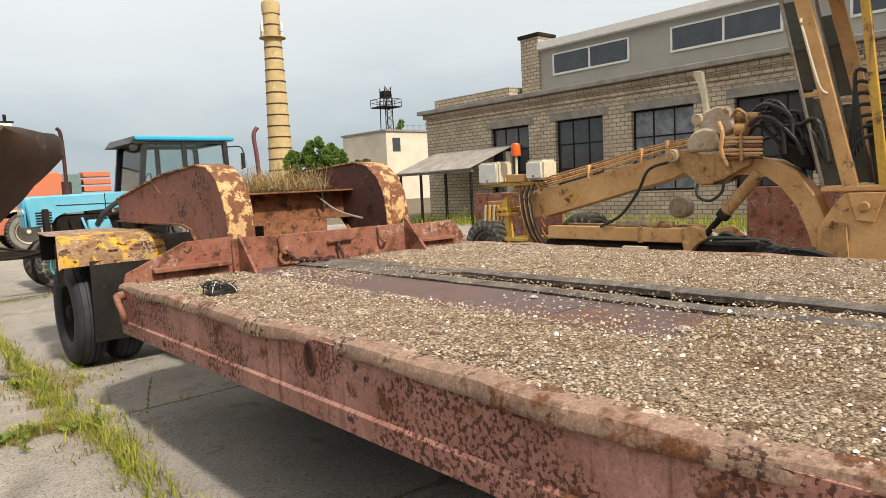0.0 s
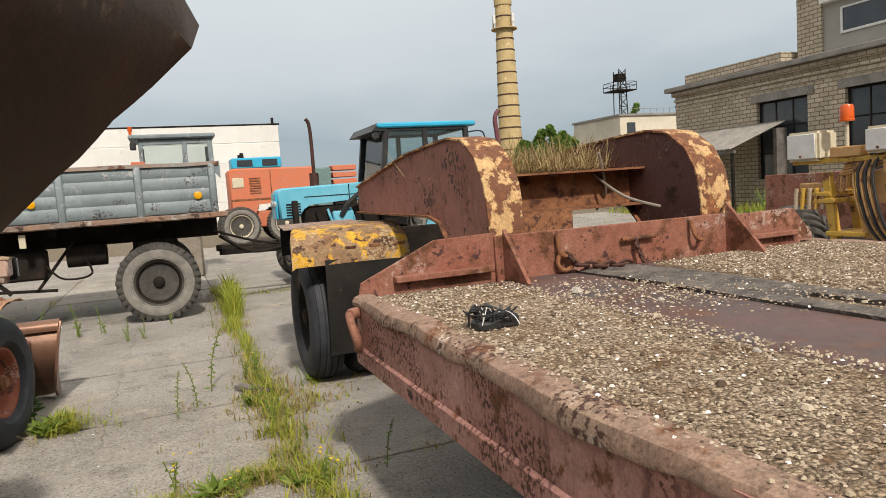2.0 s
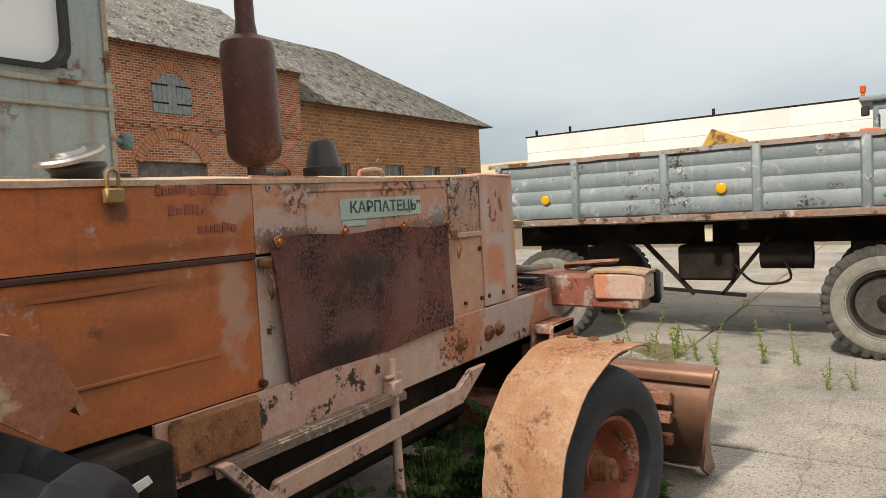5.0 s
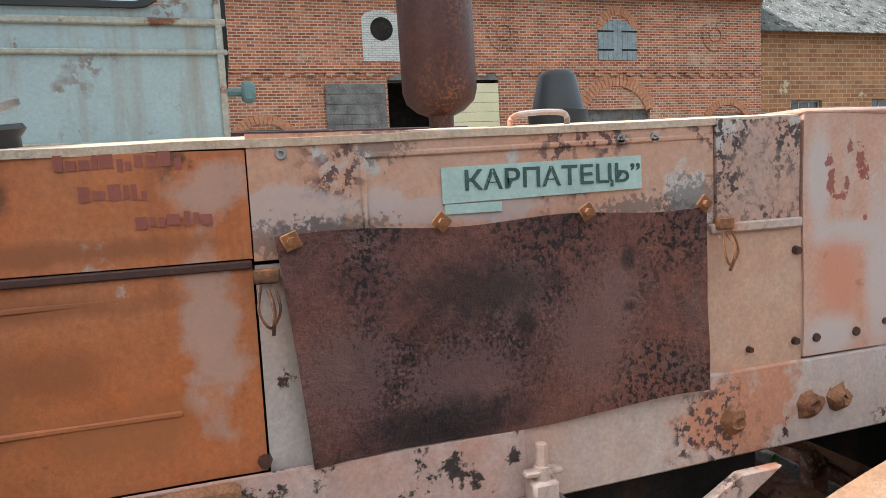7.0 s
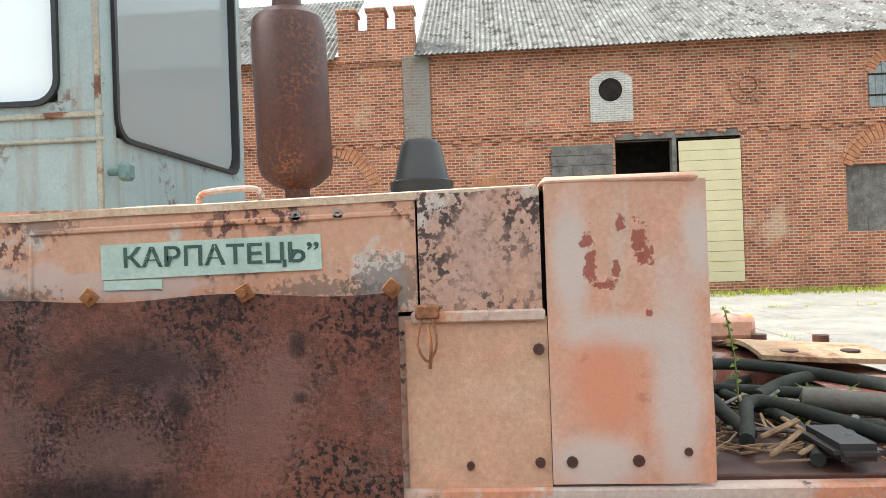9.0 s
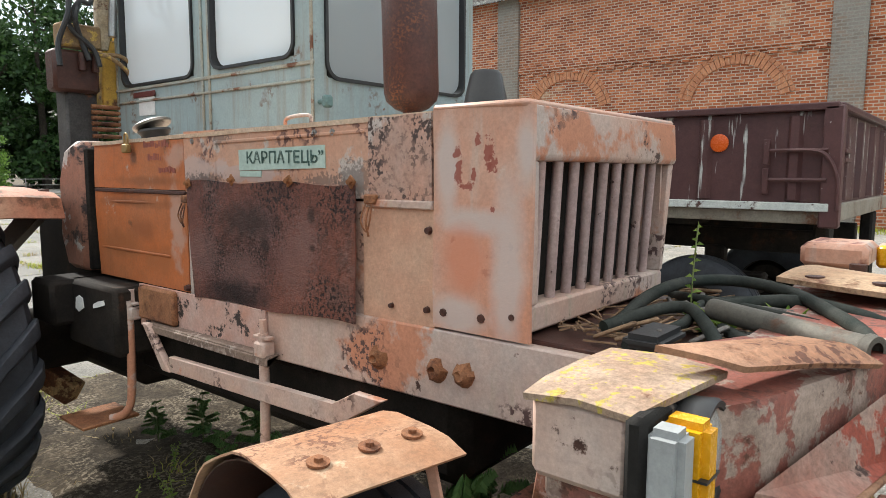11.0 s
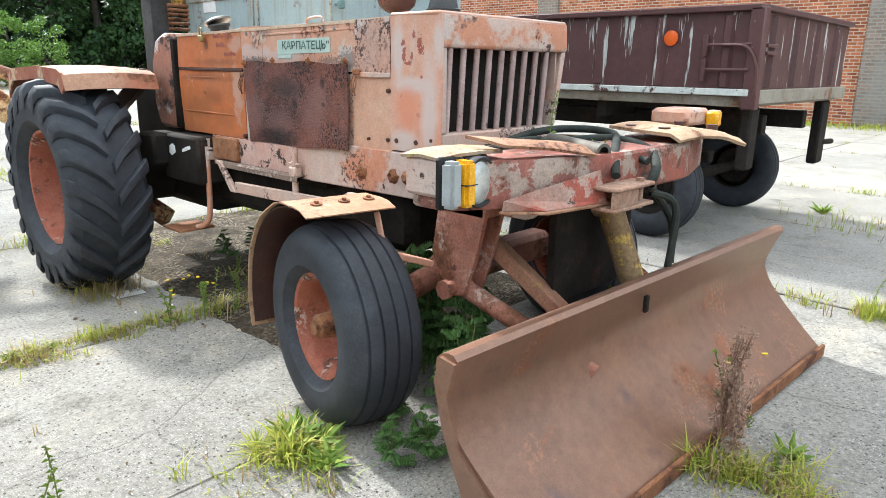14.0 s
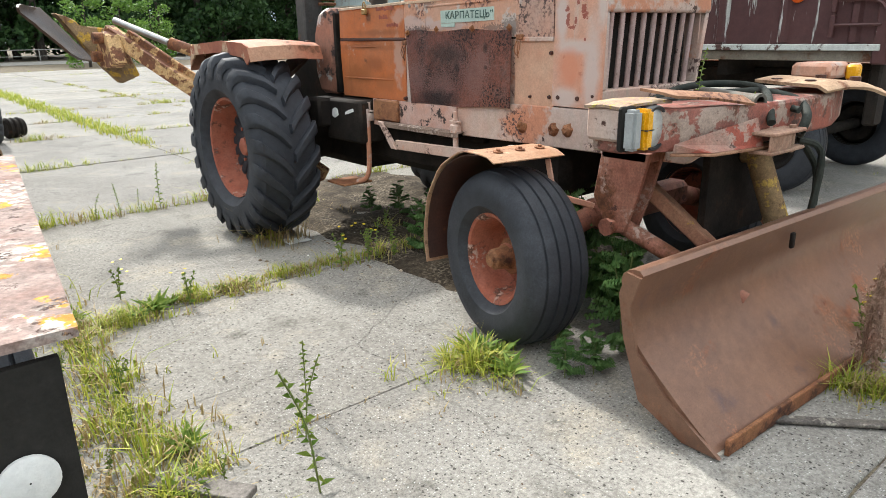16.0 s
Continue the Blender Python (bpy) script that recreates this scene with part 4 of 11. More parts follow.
for y in (1.7, 2.75, 3.75):
    box(bm, FX - 0.62, FX + 0.12, y, y + 0.62, 9.55, 10.2)
    box(bm, FX - 0.68, FX + 0.18, y - 0.06, y + 0.68, 10.2, 10.32, 0.01)
part("parapet", bm, M_brick, brick_house, "brick parapet with three merlons")


def arch_ring(bm, cy, cz, r0, r1, a0, a1, n, x0, x1):
    for k in range(n):
        t0, t1 = a0 + (a1 - a0) * (k + 0.06) / n, a0 + (a1 - a0) * (k + 0.94) / n
        pts = [(r0, t0), (r1, t0), (r1, t1), (r0, t1)]
        prism(bm, [(cy + r * math.cos(t), cz + r * math.sin(t)) for r, t in pts], "x", x0, x1)


for cy, cz, r, a0, a1, n in ((1.2, 3.75, 1.75, 0.25, 2.9, 26), (20.35, 3.6, 1.75, 0.35, 2.8, 24), (-5.0, 3.75, 1.75, 0.25, 2.9, 26), (25.65, 3.2, 1.35, 0.55, 2.6, 16), (20.48, 7.1, 0.95, 0.15, 3.0, 16), (6.9, 2.85, 1.35, 0.6, 2.55, 16)):
    bm = B()
    arch_ring(bm, cy, cz, r - 0.3, r, a0, a1, n, FX - 0.1, FX + 0.05)
    if r == 1.75:
        arch_ring(bm, cy, cz, r + 0.02, r + 0.16, a0, a1, n, FX - 0.1, FX + 0.03)
    part("brick_arch", bm, M_archbrick, brick_house, "arch of upright orange bricks")
for cy, cz in ((15.68, 6.98), (25.05, 7.05)):
    bm = B()
    arch_ring(bm, cy, cz, 0.30, 0.62, 0, 2 * math.pi, 22, FX, FX + 0.05)
    lathe(bm, [(0.0, 0.27), (0.04, 0.25), (0.05, 0.1), (0.05, 0.001)], (FX, cy, cz), (1, 0, 0), 16)
    part("brick_rosette", bm, M_brick, brick_house)
# small lit niche with a round hole
bm = B()
box(bm, FX, FX + 0.03, 10.4, 11.85, 5.95, 7.35, 0.01)
prism(bm, [(11.12 + 0.73 * math.cos(a), 7.35 + 0.35 * math.sin(a)) for a in [math.pi * k / 10 for k in range(11)]], "x", FX, FX + 0.03)
part("niche", bm, brickwork("whitewashed_brick", (0.68, 0.66, 0.6), (0.6, 0.58, 0.52), (0.42, 0.38, 0.33), blotch=(0.5, 0.45, 0.4)), brick_house, "whitewashed bricked-up niche")
# closed disc; black colour stands in for the dark inside the vent
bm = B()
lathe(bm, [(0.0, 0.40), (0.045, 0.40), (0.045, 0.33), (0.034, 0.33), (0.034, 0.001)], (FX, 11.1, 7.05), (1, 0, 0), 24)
part("vent_hole", bm, M_underside, brick_house, "round vent opening, its dark inside painted as a black disc")


def house_window(y0, y1, z0, z1, nx, nz, glass, frame_mat, parent, x=FX, name="window", bar=0.05, face=1):
    w = part(name, B(), frame_mat, parent)
    bm = B()
    box(bm, x - 0.22 * face, x - 0.16 * face, y0, y1, z0, z0 + 0.07)
    box(bm, x - 0.22 * face, x - 0.16 * face, y0, y1, z1 - 0.07, z1)
    box(bm, x - 0.22 * face, x - 0.16 * face, y0, y0 + 0.07, z0 + 0.07, z1 - 0.07)
    box(bm, x - 0.22 * face, x - 0.16 * face, y1 - 0.07, y1, z0 + 0.07, z1 - 0.07)
    for k in range(1, nx):
        y = y0 + (y1 - y0) * k / nx
        box(bm, x - 0.215 * face, x - 0.165 * face, y - bar / 2, y + bar / 2, z0 + 0.07, z1 - 0.07)
    for k in range(1, nz):
        z = z0 + (z1 - z0) * k / nz
        box(bm, x - 0.21 * face, x - 0.17 * face, y0 + 0.07, y1 - 0.07, z - bar / 2, z + bar / 2)
    part("window_frame", bm, frame_mat, w)
    for i in range(nx):
        for k in range(nz):
            bm = B()
            ya, za = y0 + (y1 - y0) * i / nx, z0 + (z1 - z0) * k / nz
            box(bm, x - 0.195 * face, x - 0.185 * face, ya + 0.02, ya + (y1 - y0) / nx - 0.02, za + 0.02, za + (z1 - z0) / nz - 0.02)
            part("pane", bm, glass, w)
    return w


M_winblue = surface("blue_green_window_frame", (0.16, 0.26, 0.25), (0.12, 0.2, 0.2), 0.7, s=5, grain=0.15)
M_winwhite = surface("grey_white_window_frame", (0.45, 0.44, 0.40), (0.32, 0.31, 0.28), 0.8, s=5, grain=0.15)
for y0, y1, z0, z1, nx, nz, fm in ((6.1, 7.65, 1.55, 3.7, 2, 4, M_winblue), (24.8, 26.5, 1.85, 3.9, 2, 3, M_winwhite)):
    house_window(y0, y1, z0, z1, nx, nz, M_darkglass, fm, brick_house)
bm = B()
box(bm, FX - 0.3, FX - 0.2, 18.8, 21.9, 1.9, 4.15)
part("board_panel", bm, M_wood, brick_house, "boarded-up arched window")
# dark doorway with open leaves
# back panel and ceiling coloured black in place of the unlit inside
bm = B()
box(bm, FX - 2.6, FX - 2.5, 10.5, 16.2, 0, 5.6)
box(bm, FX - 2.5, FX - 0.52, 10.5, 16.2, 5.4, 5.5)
part("barn_interior", bm, M_underside, brick_house, "barn interior panels, painted black for the dark behind the doorway")
bm = B()
box(bm, FX - 0.3, FX + 0.06, 11.2, 15.4, 5.3, 5.52)
box(bm, FX - 0.3, FX + 0.04, 13.1, 13.25, 0.3, 5.3)
part("lintel", bm, M_wood, brick_house)
for y0, y1, n in ((13.3, 15.35, 14), (9.0, 11.1, 14)):
    d = part("barn_door", B(), M_wood, brick_house, "grey boarded barn door leaf")
    for k in range(n):
        z = 0.35 + k * 0.345
        bm = B()
        box(bm, FX + 0.07, FX + 0.11, y0, y1, z, z + 0.335, 0.006)
        part("plank", bm, M_yellowwall if y0 > 12 else M_wood, d)
# shuttered loft window
shut = part("shutter", B(), M_shutter, brick_house, "weathered grey timber loft shutter")
for k in range(8):
    y = 19.62 + k * 0.214
    bm = B()
    top = 7.25 + 0.33 * math.sin(math.pi * (k + 0.5) / 8)
    box(bm, FX + 0.004, FX + 0.045, y, y + 0.205, 6.04, top, 0.006)
    part("plank", bm, M_shutter, shut)
bm = B()
for z in (6.4, 7.1):
    box(bm, FX + 0.045, FX + 0.06, 19.6, 20.3, z, z + 0.06)
    box(bm, FX + 0.045, FX + 0.06, 20.65, 21.35, z, z + 0.06)
part("hinge", bm, M_underside, shut)


def corrugated(bm, a, b, c, d, pitch=0.18, amp=0.025, thick=0.02):
    """A corrugated sheet whose eave runs a to b and ridge d to c."""
    a, b, c, d = map(Vector, (a, b, c, d))
    n = max(2, int((b - a).length / pitch * 2))
    up = (b - a).cross(d - a).normalized()
    rows = []
    for i in range(n + 1):
        t = i / n
        o = up * (amp if i % 2 else -amp)
        rows.append([a.lerp(b, t) + o, d.lerp(c, t) + o])
    return sheet(bm, rows, thick)


bm = B()
corrugated(bm, (FX + 0.55, 4.4, 8.45), (FX + 0.55, 28.0, 8.45), (FX - 6.2, 28.0, 13.0), (FX - 6.2, 4.4, 13.0))
corrugated(bm, (FX - 13.0, 28.0, 8.45), (FX - 13.0, 4.4, 8.45), (FX - 6.2, 4.4, 13.0), (FX - 6.2, 28.0, 13.0))
corrugated(bm, (FX + 0.55, -14.5, 8.45), (FX + 0.55, 1.6, 8.45), (FX - 6.2, 1.6, 13.0), (FX - 6.2, -14.5, 13.0))
part("roof", bm, M_roof, brick_house, "corrugated grey slate-sheet roof")
bm = B()
cyl(bm, (FX - 6, 14.5, 13.0), (FX - 6, 14.5, 17.5), 0.03, 0.012, 6)
cyl(bm, (FX - 6, 21.5, 12.9), (FX - 6, 21.5, 16.5), 0.03, 0.012, 6)
part("aerial", bm, M_underside, brick_house)
# lower ochre wing
WX = -24.5
wing = thing("barn_wing", (WX, 37, 0), label="ochre block barn wing with mossy hipped roof", category="building", kind="structure")
wh = [(30.0, 31.8, 3.4, 4.5), (34.8, 36.6, 3.4, 4.5), (38.6, 40.4, 3.4, 4.5), (42.2, 43.6, 3.4, 4.5)]
part("wall", opening_wall(B(), WX - 0.4, WX, 27.42, 45.6, 0, 7.6, wh), M_blockwork, wing)
bm = B()
box(bm, WX - 12, WX - 0.4, 45.2, 45.6, 0, 7.6)
part("end_wall", bm, M_blockwork, wing)
for y0, y1, z0, z1 in wh:
    house_window(y0, y1, z0, z1, 3, 1, M_darkglass, M_winwhite, wing, WX)
bm = B()
corrugated(bm, (WX + 0.6, 27.4, 7.4), (WX + 0.6, 46.6, 7.4), (WX - 6.0, 37.5, 12.4), (WX - 6.0, 27.4, 12.4))
corrugated(bm, (WX + 0.6, 46.6, 7.4), (WX - 12.6, 46.6, 7.4), (WX - 6.0, 37.5, 12.4), (WX - 6.0, 37.6, 12.4))
part("roof", bm, M_roof, wing, "mossy slate-sheet hipped roof")

# ---- beige workshop ----
BX = 20.8
shop = thing("workshop_building", (BX, 8, 0), label="beige silicate-brick workshop with clerestory windows", category="building", kind="structure")
sw = [(9.8 - 3.65 * k + 6.95, 9.8 - 3.65 * k + 9.15, 1.1, 3.92) for k in range(-1, 6)]
sw[0] = (18.3, 20.45, 1.1, 3.92)
sw[1] = (14.7, 16.93, 1.1, 3.92)
sw[2] = (11.15, 13.5, 1.1, 3.92)
sw[3] = (7.5, 9.8, 1.1, 3.92)
sw[4] = (3.9, 6.1, 1.1, 3.92)
sw[5] = (0.2, 2.5, 1.1, 3.92)
sw[6] = (-3.6, -1.3, 1.1, 3.92)
part("wall", opening_wall(B(), BX, BX + 0.4, -12, 24.7, 0, 4.75, sw), M_beige, shop)
for x0, x1, y0, y1 in ((0.4, 9, 24.3, 24.7), (8.6, 9, -12, 24.3), (0.4, 8.6, -12, -11.6)):
    part("side_wall", box(B(), BX + x0, BX + x1, y0, y1, 0, 4.75), M_beige, shop)
for z0, z1, d in ((4.30, 4.42, 0.03), (4.53, 4.64, 0.06), (4.75, 4.95, 0.12)):
    part("cornice", box(B(), BX - d, BX + (0.0 if z0 < 4.7 else 0.5), -12, 24.7 + d, z0, z1, 0.01), M_beige, shop)
bm = B()
box(bm, BX - 0.35, BX + 9.3, -12.3, 25.0, 4.96, 5.14, 0.02)
part("roof_slab", bm, M_sheetroof, shop, "concrete eaves slab")
for y0, y1, *_ in sw:
    part("lintel", box(B(), BX - 0.02, BX + 0.2, y0 - 0.25, y1 + 0.25, 3.92, 4.22, 0.01), M_sheetroof, shop)
for i, (y0, y1, z0, z1) in enumerate(sw):
    house_window(y0, y1, z0, z1, 3, 3, M_darkglass if i != 2 else M_film, M_underside, shop, BX, face=-1)
UX = 22.5
bm = B()
box(bm, UX, UX + 6, -12, 19.0, 5.14, 7.13)
part("clerestory", bm, M_cladding, shop, "grey clad clerestory storey")
bm = B()
box(bm, UX - 0.1, UX + 0.9, 19.0, 20.0, 5.14, 7.75)
part("brick_pier", bm, M_beige, shop)
bm = B()
box(bm, UX - 0.2, UX + 1.0, 18.9, 20.1, 7.75, 7.9, 0.02)
box(bm, UX + 1.0, UX + 6, 18.9, 20.1, 7.3, 7.45, 0.02)
part("pier_cap", bm, M_underside, shop)
bm = B()
box(bm, UX - 0.28, UX + 6.2, -12.2, 18.95, 7.13, 7.45, 0.02)
part("clerestory_eave", bm, M_white, shop, "white profiled eaves fascia")
for y0, y1 in ((14.6, 18.3), (9.0, 12.9), (3.2, 7.1), (-2.6, 1.3)):
    w = part("clerestory_window", B(), M_white, shop)
    bm = B()
    for za, zb in ((5.98, 6.06), (6.82, 6.88)):
        box(bm, UX - 0.06, UX, y0, y1, za, zb)
    for ya in (y0, (y0 + y1) / 2 - 0.05, y1 - 0.08):
        box(bm, UX - 0.055, UX, ya, ya + 0.08, 6.06, 6.82)
    part("window_frame", bm, M_white, w)
    for ya, yb in ((y0 + 0.08, (y0 + y1) / 2 - 0.05), ((y0 + y1) / 2 + 0.03, y1 - 0.08)):
        bm = B()
        box(bm, UX - 0.025, UX - 0.005, ya, yb, 6.06, 6.82)
        part("pane", bm, M_darkglass, w)
# rear higher parapet and lean-to
bm = B()
box(bm, BX + 1.0, BX + 9, 20.2, 25.2, 5.14, 5.75)
part("rear_parapet", bm, M_beige, shop)
leanto = thing("lean_to_shed", (BX - 1.2, 21.5, 0), label="sagging lean-to porch with patched sheet roof on posts", category="shed", kind="structure")
bm = B()
corrugated(bm, (BX - 2.6, 19.1, 2.25), (BX - 2.6, 23.9, 2.2), (BX - 0.02, 23.9, 3.15), (BX - 0.02, 19.1, 3.15), 0.16)
part("roof", bm, M_sheetroof, leanto)
for y in (19.2, 20.7, 22.3, 23.7):
    bm = B()
    beam(bm, (BX - 2.5, y, 0), (BX - 2.5, y, 2.2), 0.09, 0.09)
    part("post", bm, M_underside, leanto)
bm = B()
box(bm, BX - 0.5, BX - 0.01, 19.15, 19.3, 0, 2.9)
box(bm, BX - 2.55, BX - 2.45, 19.1, 23.9, 2.1, 2.2)
part("side_board", bm, M_wood, leanto)

# ---- far buildings ----
hall = thing("white_panel_hall", (-12, 60, 0), label="long white concrete-panel hall with stained joints", category="building", kind="structure")
HX0, HX1, HY, HZ = -28.0, 9.6, 60.0, 7.85
bm = B()
box(bm, HX0 + 0.05, HX1 - 0.05, HY - 0.09, HY + 14, 0, HZ - 0.05)
part("core_wall", bm, M_panelwhite, hall)
HALL_PANELS = [(HX0 + (HX1 - HX0) * i / 7, HX0 + (HX1 - HX0) * (i + 1) / 7, z0, z1) for i in range(7) for z0, z1 in ((0, 1.6), (1.6, 3.2), (3.2, 4.8), (4.8, 6.4), (6.4, 7.85))]
bm = B()
box(bm, HX0 - 0.1, HX1 + 0.1, HY - 0.16, HY + 14.2, HZ, HZ + 0.10)
part("coping", bm, M_underside, hall)
bm = B()
for x in (-27.5, -24.2, -12, 9.3):
    cyl(bm, (x, HY + 1, HZ), (x, HY + 1, HZ + 0.7), 0.12, seg=10)
part("roof_vent", bm, M_underside, hall)
annex = thing("yellow_hall", (-34, 66, 0), label="pale yellow low hall with a row of windows", category="building", kind="structure")
bm = B()
box(bm, -46, -28.2, 66, 76, 0, 6.3)
part("wall", bm, M_yellowwall, annex)
for k in range(9):
    bm = B()
    box(bm, -45 + k * 1.9, -43.7 + k * 1.9, 65.93, 66.0, 3.6, 4.6)
    part("window", bm, M_darkglass, annex)
tower_house = thing("cream_block_house", (55, 74, 0), label="cream flat-roofed block with lattice mast", category="building", kind="structure")
bm = B()
box(bm, 52.2, 66, 70, 80, 0, 8.8)
part("wall", bm, M_cream_wall, tower_house)
bm = B()
box(bm, 52.0, 66.2, 69.8, 80.2, 8.8, 9.05)
for k in range(12):
    cyl(bm, (53 + k, 70.2, 9.05), (53 + k, 70.2, 9.7), 0.03, seg=5)
box(bm, 53, 64, 70.17, 70.23, 9.65, 9.7)
part("roof_edge", bm, M_sheetroof, tower_house)
bm = B()
box(bm, 53.2, 54.4, 69.9, 70.0, 6.3, 8.0)
part("window", bm, M_darkglass, tower_house)
bm = B()
for dx, dy in ((-0.7, -0.7), (0.7, -0.7), (-0.7, 0.7), (0.7, 0.7)):
    beam(bm, (60 + dx, 80 + dy, 8.0), (60 + dx * 0.8, 80 + dy * 0.8, 16.0), 0.12, 0.12)
for k in range(6):
    z = 8.5 + k * 1.3
    beam(bm, (59.35, 79.35, z), (60.65, 79.35, z + 1.2), 0.08, 0.08)
    beam(bm, (60.65, 79.35, z), (59.35, 79.35, z + 1.2), 0.08, 0.08)
    beam(bm, (59.35, 79.35, z), (60.65, 79.35, z), 0.08, 0.08)
box(bm, 58.4, 61.6, 78.4, 81.6, 13.2, 13.35)
for a, b in (((58.4, 78.4), (61.6, 78.4)), ((61.6, 78.4), (61.6, 81.6)), ((58.4, 81.6), (61.6, 81.6)), ((58.4, 78.4), (58.4, 81.6))):
    for z in (13.9, 14.4):
        beam(bm, (*a, z), (*b, z), 0.06, 0.06)
    for k in range(3):
        p = Vector(a).lerp(Vector(b), k / 2)
        beam(bm, (p.x, p.y, 13.3), (p.x, p.y, 14.4), 0.06, 0.06)
box(bm, 59.4, 60.6, 79.4, 80.6, 14.6, 15.6)
part("lattice_mast", bm, M_underside, tower_house)

chimney = thing("factory_chimney", (51, 96, 0), label="tall banded yellow concrete factory chimney with antennas", category="chimney", kind="structure")
bm = B()
prof = []
for k in range(14):
    t = k / 13
    r = 2.05 - 0.85 * t
    z = 28.8 * t
    prof += [(z, r)]
lathe(bm, prof, (51, 96, 0), (0, 0, 1), 32)
part("shaft", bm, M_chimney, chimney)
bm = B()
for k in range(1, 17):
    t = k / 17
    r = 2.05 - 0.85 * t
    lathe(bm, [(-0.09, r - 0.05), (-0.09, r + 0.06), (0.09, r + 0.06), (0.09, r - 0.05)], (51, 96, 28.8 * t), (0, 0, 1), 32)
part("steel_band", bm, M_darkrust, chimney)
bm = B()
lathe(bm, [(28.8, 1.19), (28.8, 1.35), (30.2, 1.4), (30.6, 1.3), (30.6, 0.9), (29, 0.85)], (51, 96, 0), (0, 0, 1), 28)
lathe(bm, [(25.2, 1.3), (25.2, 2.0), (25.35, 2.0), (25.35, 1.3)], (51, 96, 0), (0, 0, 1), 24)
part("crown", bm, M_chimney, chimney)
for a in (0.3, 2.0, 3.4, 5.0):
    bm = B()
    x, y = 51 + 2.0 * math.cos(a), 96 + 2.0 * math.sin(a)
    cyl(bm, (x, y, 25.3), (x, y, 27.6), 0.06, seg=6)
    box(bm, x - 0.2, x + 0.2, y - 0.15, y + 0.15, 25.9, 27.2, 0.03)
    part("antenna", bm, M_white, chimney)
bm = B()
cyl(bm, (50.3, 96, 30.0), (50.3, 96, 32.5), 0.04, seg=5)
part("rod", bm, M_underside, chimney)

# ---- old orange tractor with dozer blade and backhoe ----
rt = random.Random(11)
TX, TY = -1.95, 5.8
trac = thing("backhoe_tractor", (TX, TY, 0), label="faded orange wheeled tractor with dozer blade and backhoe, rusty", category="tractor")


def dented(x, y0, y1, z0, z1, thick=0.012, amp=0.004, ny=10, nz=6, edge=0.0):
    """A beaten sheet-metal side panel facing +x."""
    rows = []
    for i in range(ny + 1):
        r = []
        for k in range(nz + 1):
            y, z = y0 + (y1 - y0) * i / ny, z0 + (z1 - z0) * k / nz
            d = noise.noise(Vector((y * 3.1, z * 4.3, x * 7))) * amp * 2
            if 5.8 < y < 6.5 and z > 1.6:
                d *= 0.12
            e = noise.noise(Vector((y * 9, z * 2, 4))) * edge if k in (0, nz) else 0
            r.append((x + d, y, z + e))
        rows.append(r)
    return sheet(B(), rows, thick)


def washer(bm, y, z, x, s=0.017):
    box(bm, x, x + 0.006, y - s, y + s, z - s, z + s, 0.002, Matrix.Translation((0, y, z)) @ Matrix.Rotation(rt.uniform(0.3, 1.2), 4, "X") @ Matrix.Translation((0, -y, -z)))
    cyl(bm, (x, y, z), (x + 0.018, y, z), 0.009, seg=6)


HX = -1.44
# solid filler box; its black gives the shade behind the hood panels
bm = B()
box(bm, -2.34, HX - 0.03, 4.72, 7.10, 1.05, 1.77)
part("engine_bay", bm, M_underside, trac, "oily engine bay as a solid box, its black standing in for shade")
part("rear_side_upper", dented(HX, 4.70, 5.532, 1.565, 1.775), M_orange, trac, "orange hood side with stencilled remains")
part("rear_side_lower", dented(HX - 0.004, 4.70, 5.530, 1.135, 1.550, amp=0.006), M_orange, trac, "dented orange lower engine panel")
bm = B()
for ya, za, yb, zb in ((4.72, 1.50, 5.30, 1.505), (4.72, 1.275, 5.38, 1.275)):
    beam(bm, (HX - 0.001, ya, za), (HX - 0.001, yb, zb), 0.012, 0.010, 0.003, (1, 0, 0))
part("pressed_rib", bm, M_orange, trac)
bm = B()
box(bm, HX - 0.02, HX + 0.012, 4.70, 5.53, 1.545, 1.562, 0.003)
part("seam_strip", bm, M_darkrust, trac)
part("hood_side", dented(HX, 5.535, 6.615, 1.56, 1.805, edge=0.004), M_hoodside, trac, "pink-bleached hood side")
part("hood_side_front", dented(HX + 0.006, 6.62, 6.875, 1.545, 1.812), surface("spotted_hood_paint", (0.50, 0.25, 0.17), (0.42, 0.30, 0.25), 0.65, chip=(0.48, 0.41, 0.37), chip_at=(0.54, 0.58), chip_s=4, grain=0.15, pits=(0.07, 0.045, 0.04), pits_s=58, pits_in=(4.0, 0.40, 0.52)), trac, "rust-spotted hood corner")
bm = B()
box(bm, HX - 0.01, HX + 0.02, 6.60, 6.88, 1.535, 1.56, 0.004)
part("drip_rail", bm, M_pink, trac)
bm = B()
for ya, za, yb, zb in ((5.76, 1.60, 5.76, 1.755), (5.76, 1.755, 6.60, 1.77)):
    beam(bm, (HX + 0.007, ya, za), (HX + 0.007, yb, zb), 0.014, 0.010, 0.004, (1, 0, 0))
part("pressed_rib", bm, M_hoodside, trac)
part("lower_side", dented(HX - 0.006, 5.535, 6.60, 1.13, 1.55), M_pink, trac)
part("access_panel", dented(HX + 0.002, 6.585, 6.884, 1.185, 1.542), surface("tan_access_panel", (0.50, 0.34, 0.24), (0.55, 0.30, 0.20), 0.65, s=3, rust=DARK_RUST, rust_at=(0.67, 0.7), rust_s=6, chip=(0.68, 0.62, 0.52), chip_at=(0.72, 0.74), grain=0.14), trac, "faded tan access panel")
part("nose_side", dented(HX + 0.008, 6.885, 7.215, 1.195, 1.818), M_nose, trac, "peeling salmon radiator cowl")
part("far_side", dented(-2.365, 4.70, 7.18, 1.14, 1.80), M_pink, trac)
rows = []
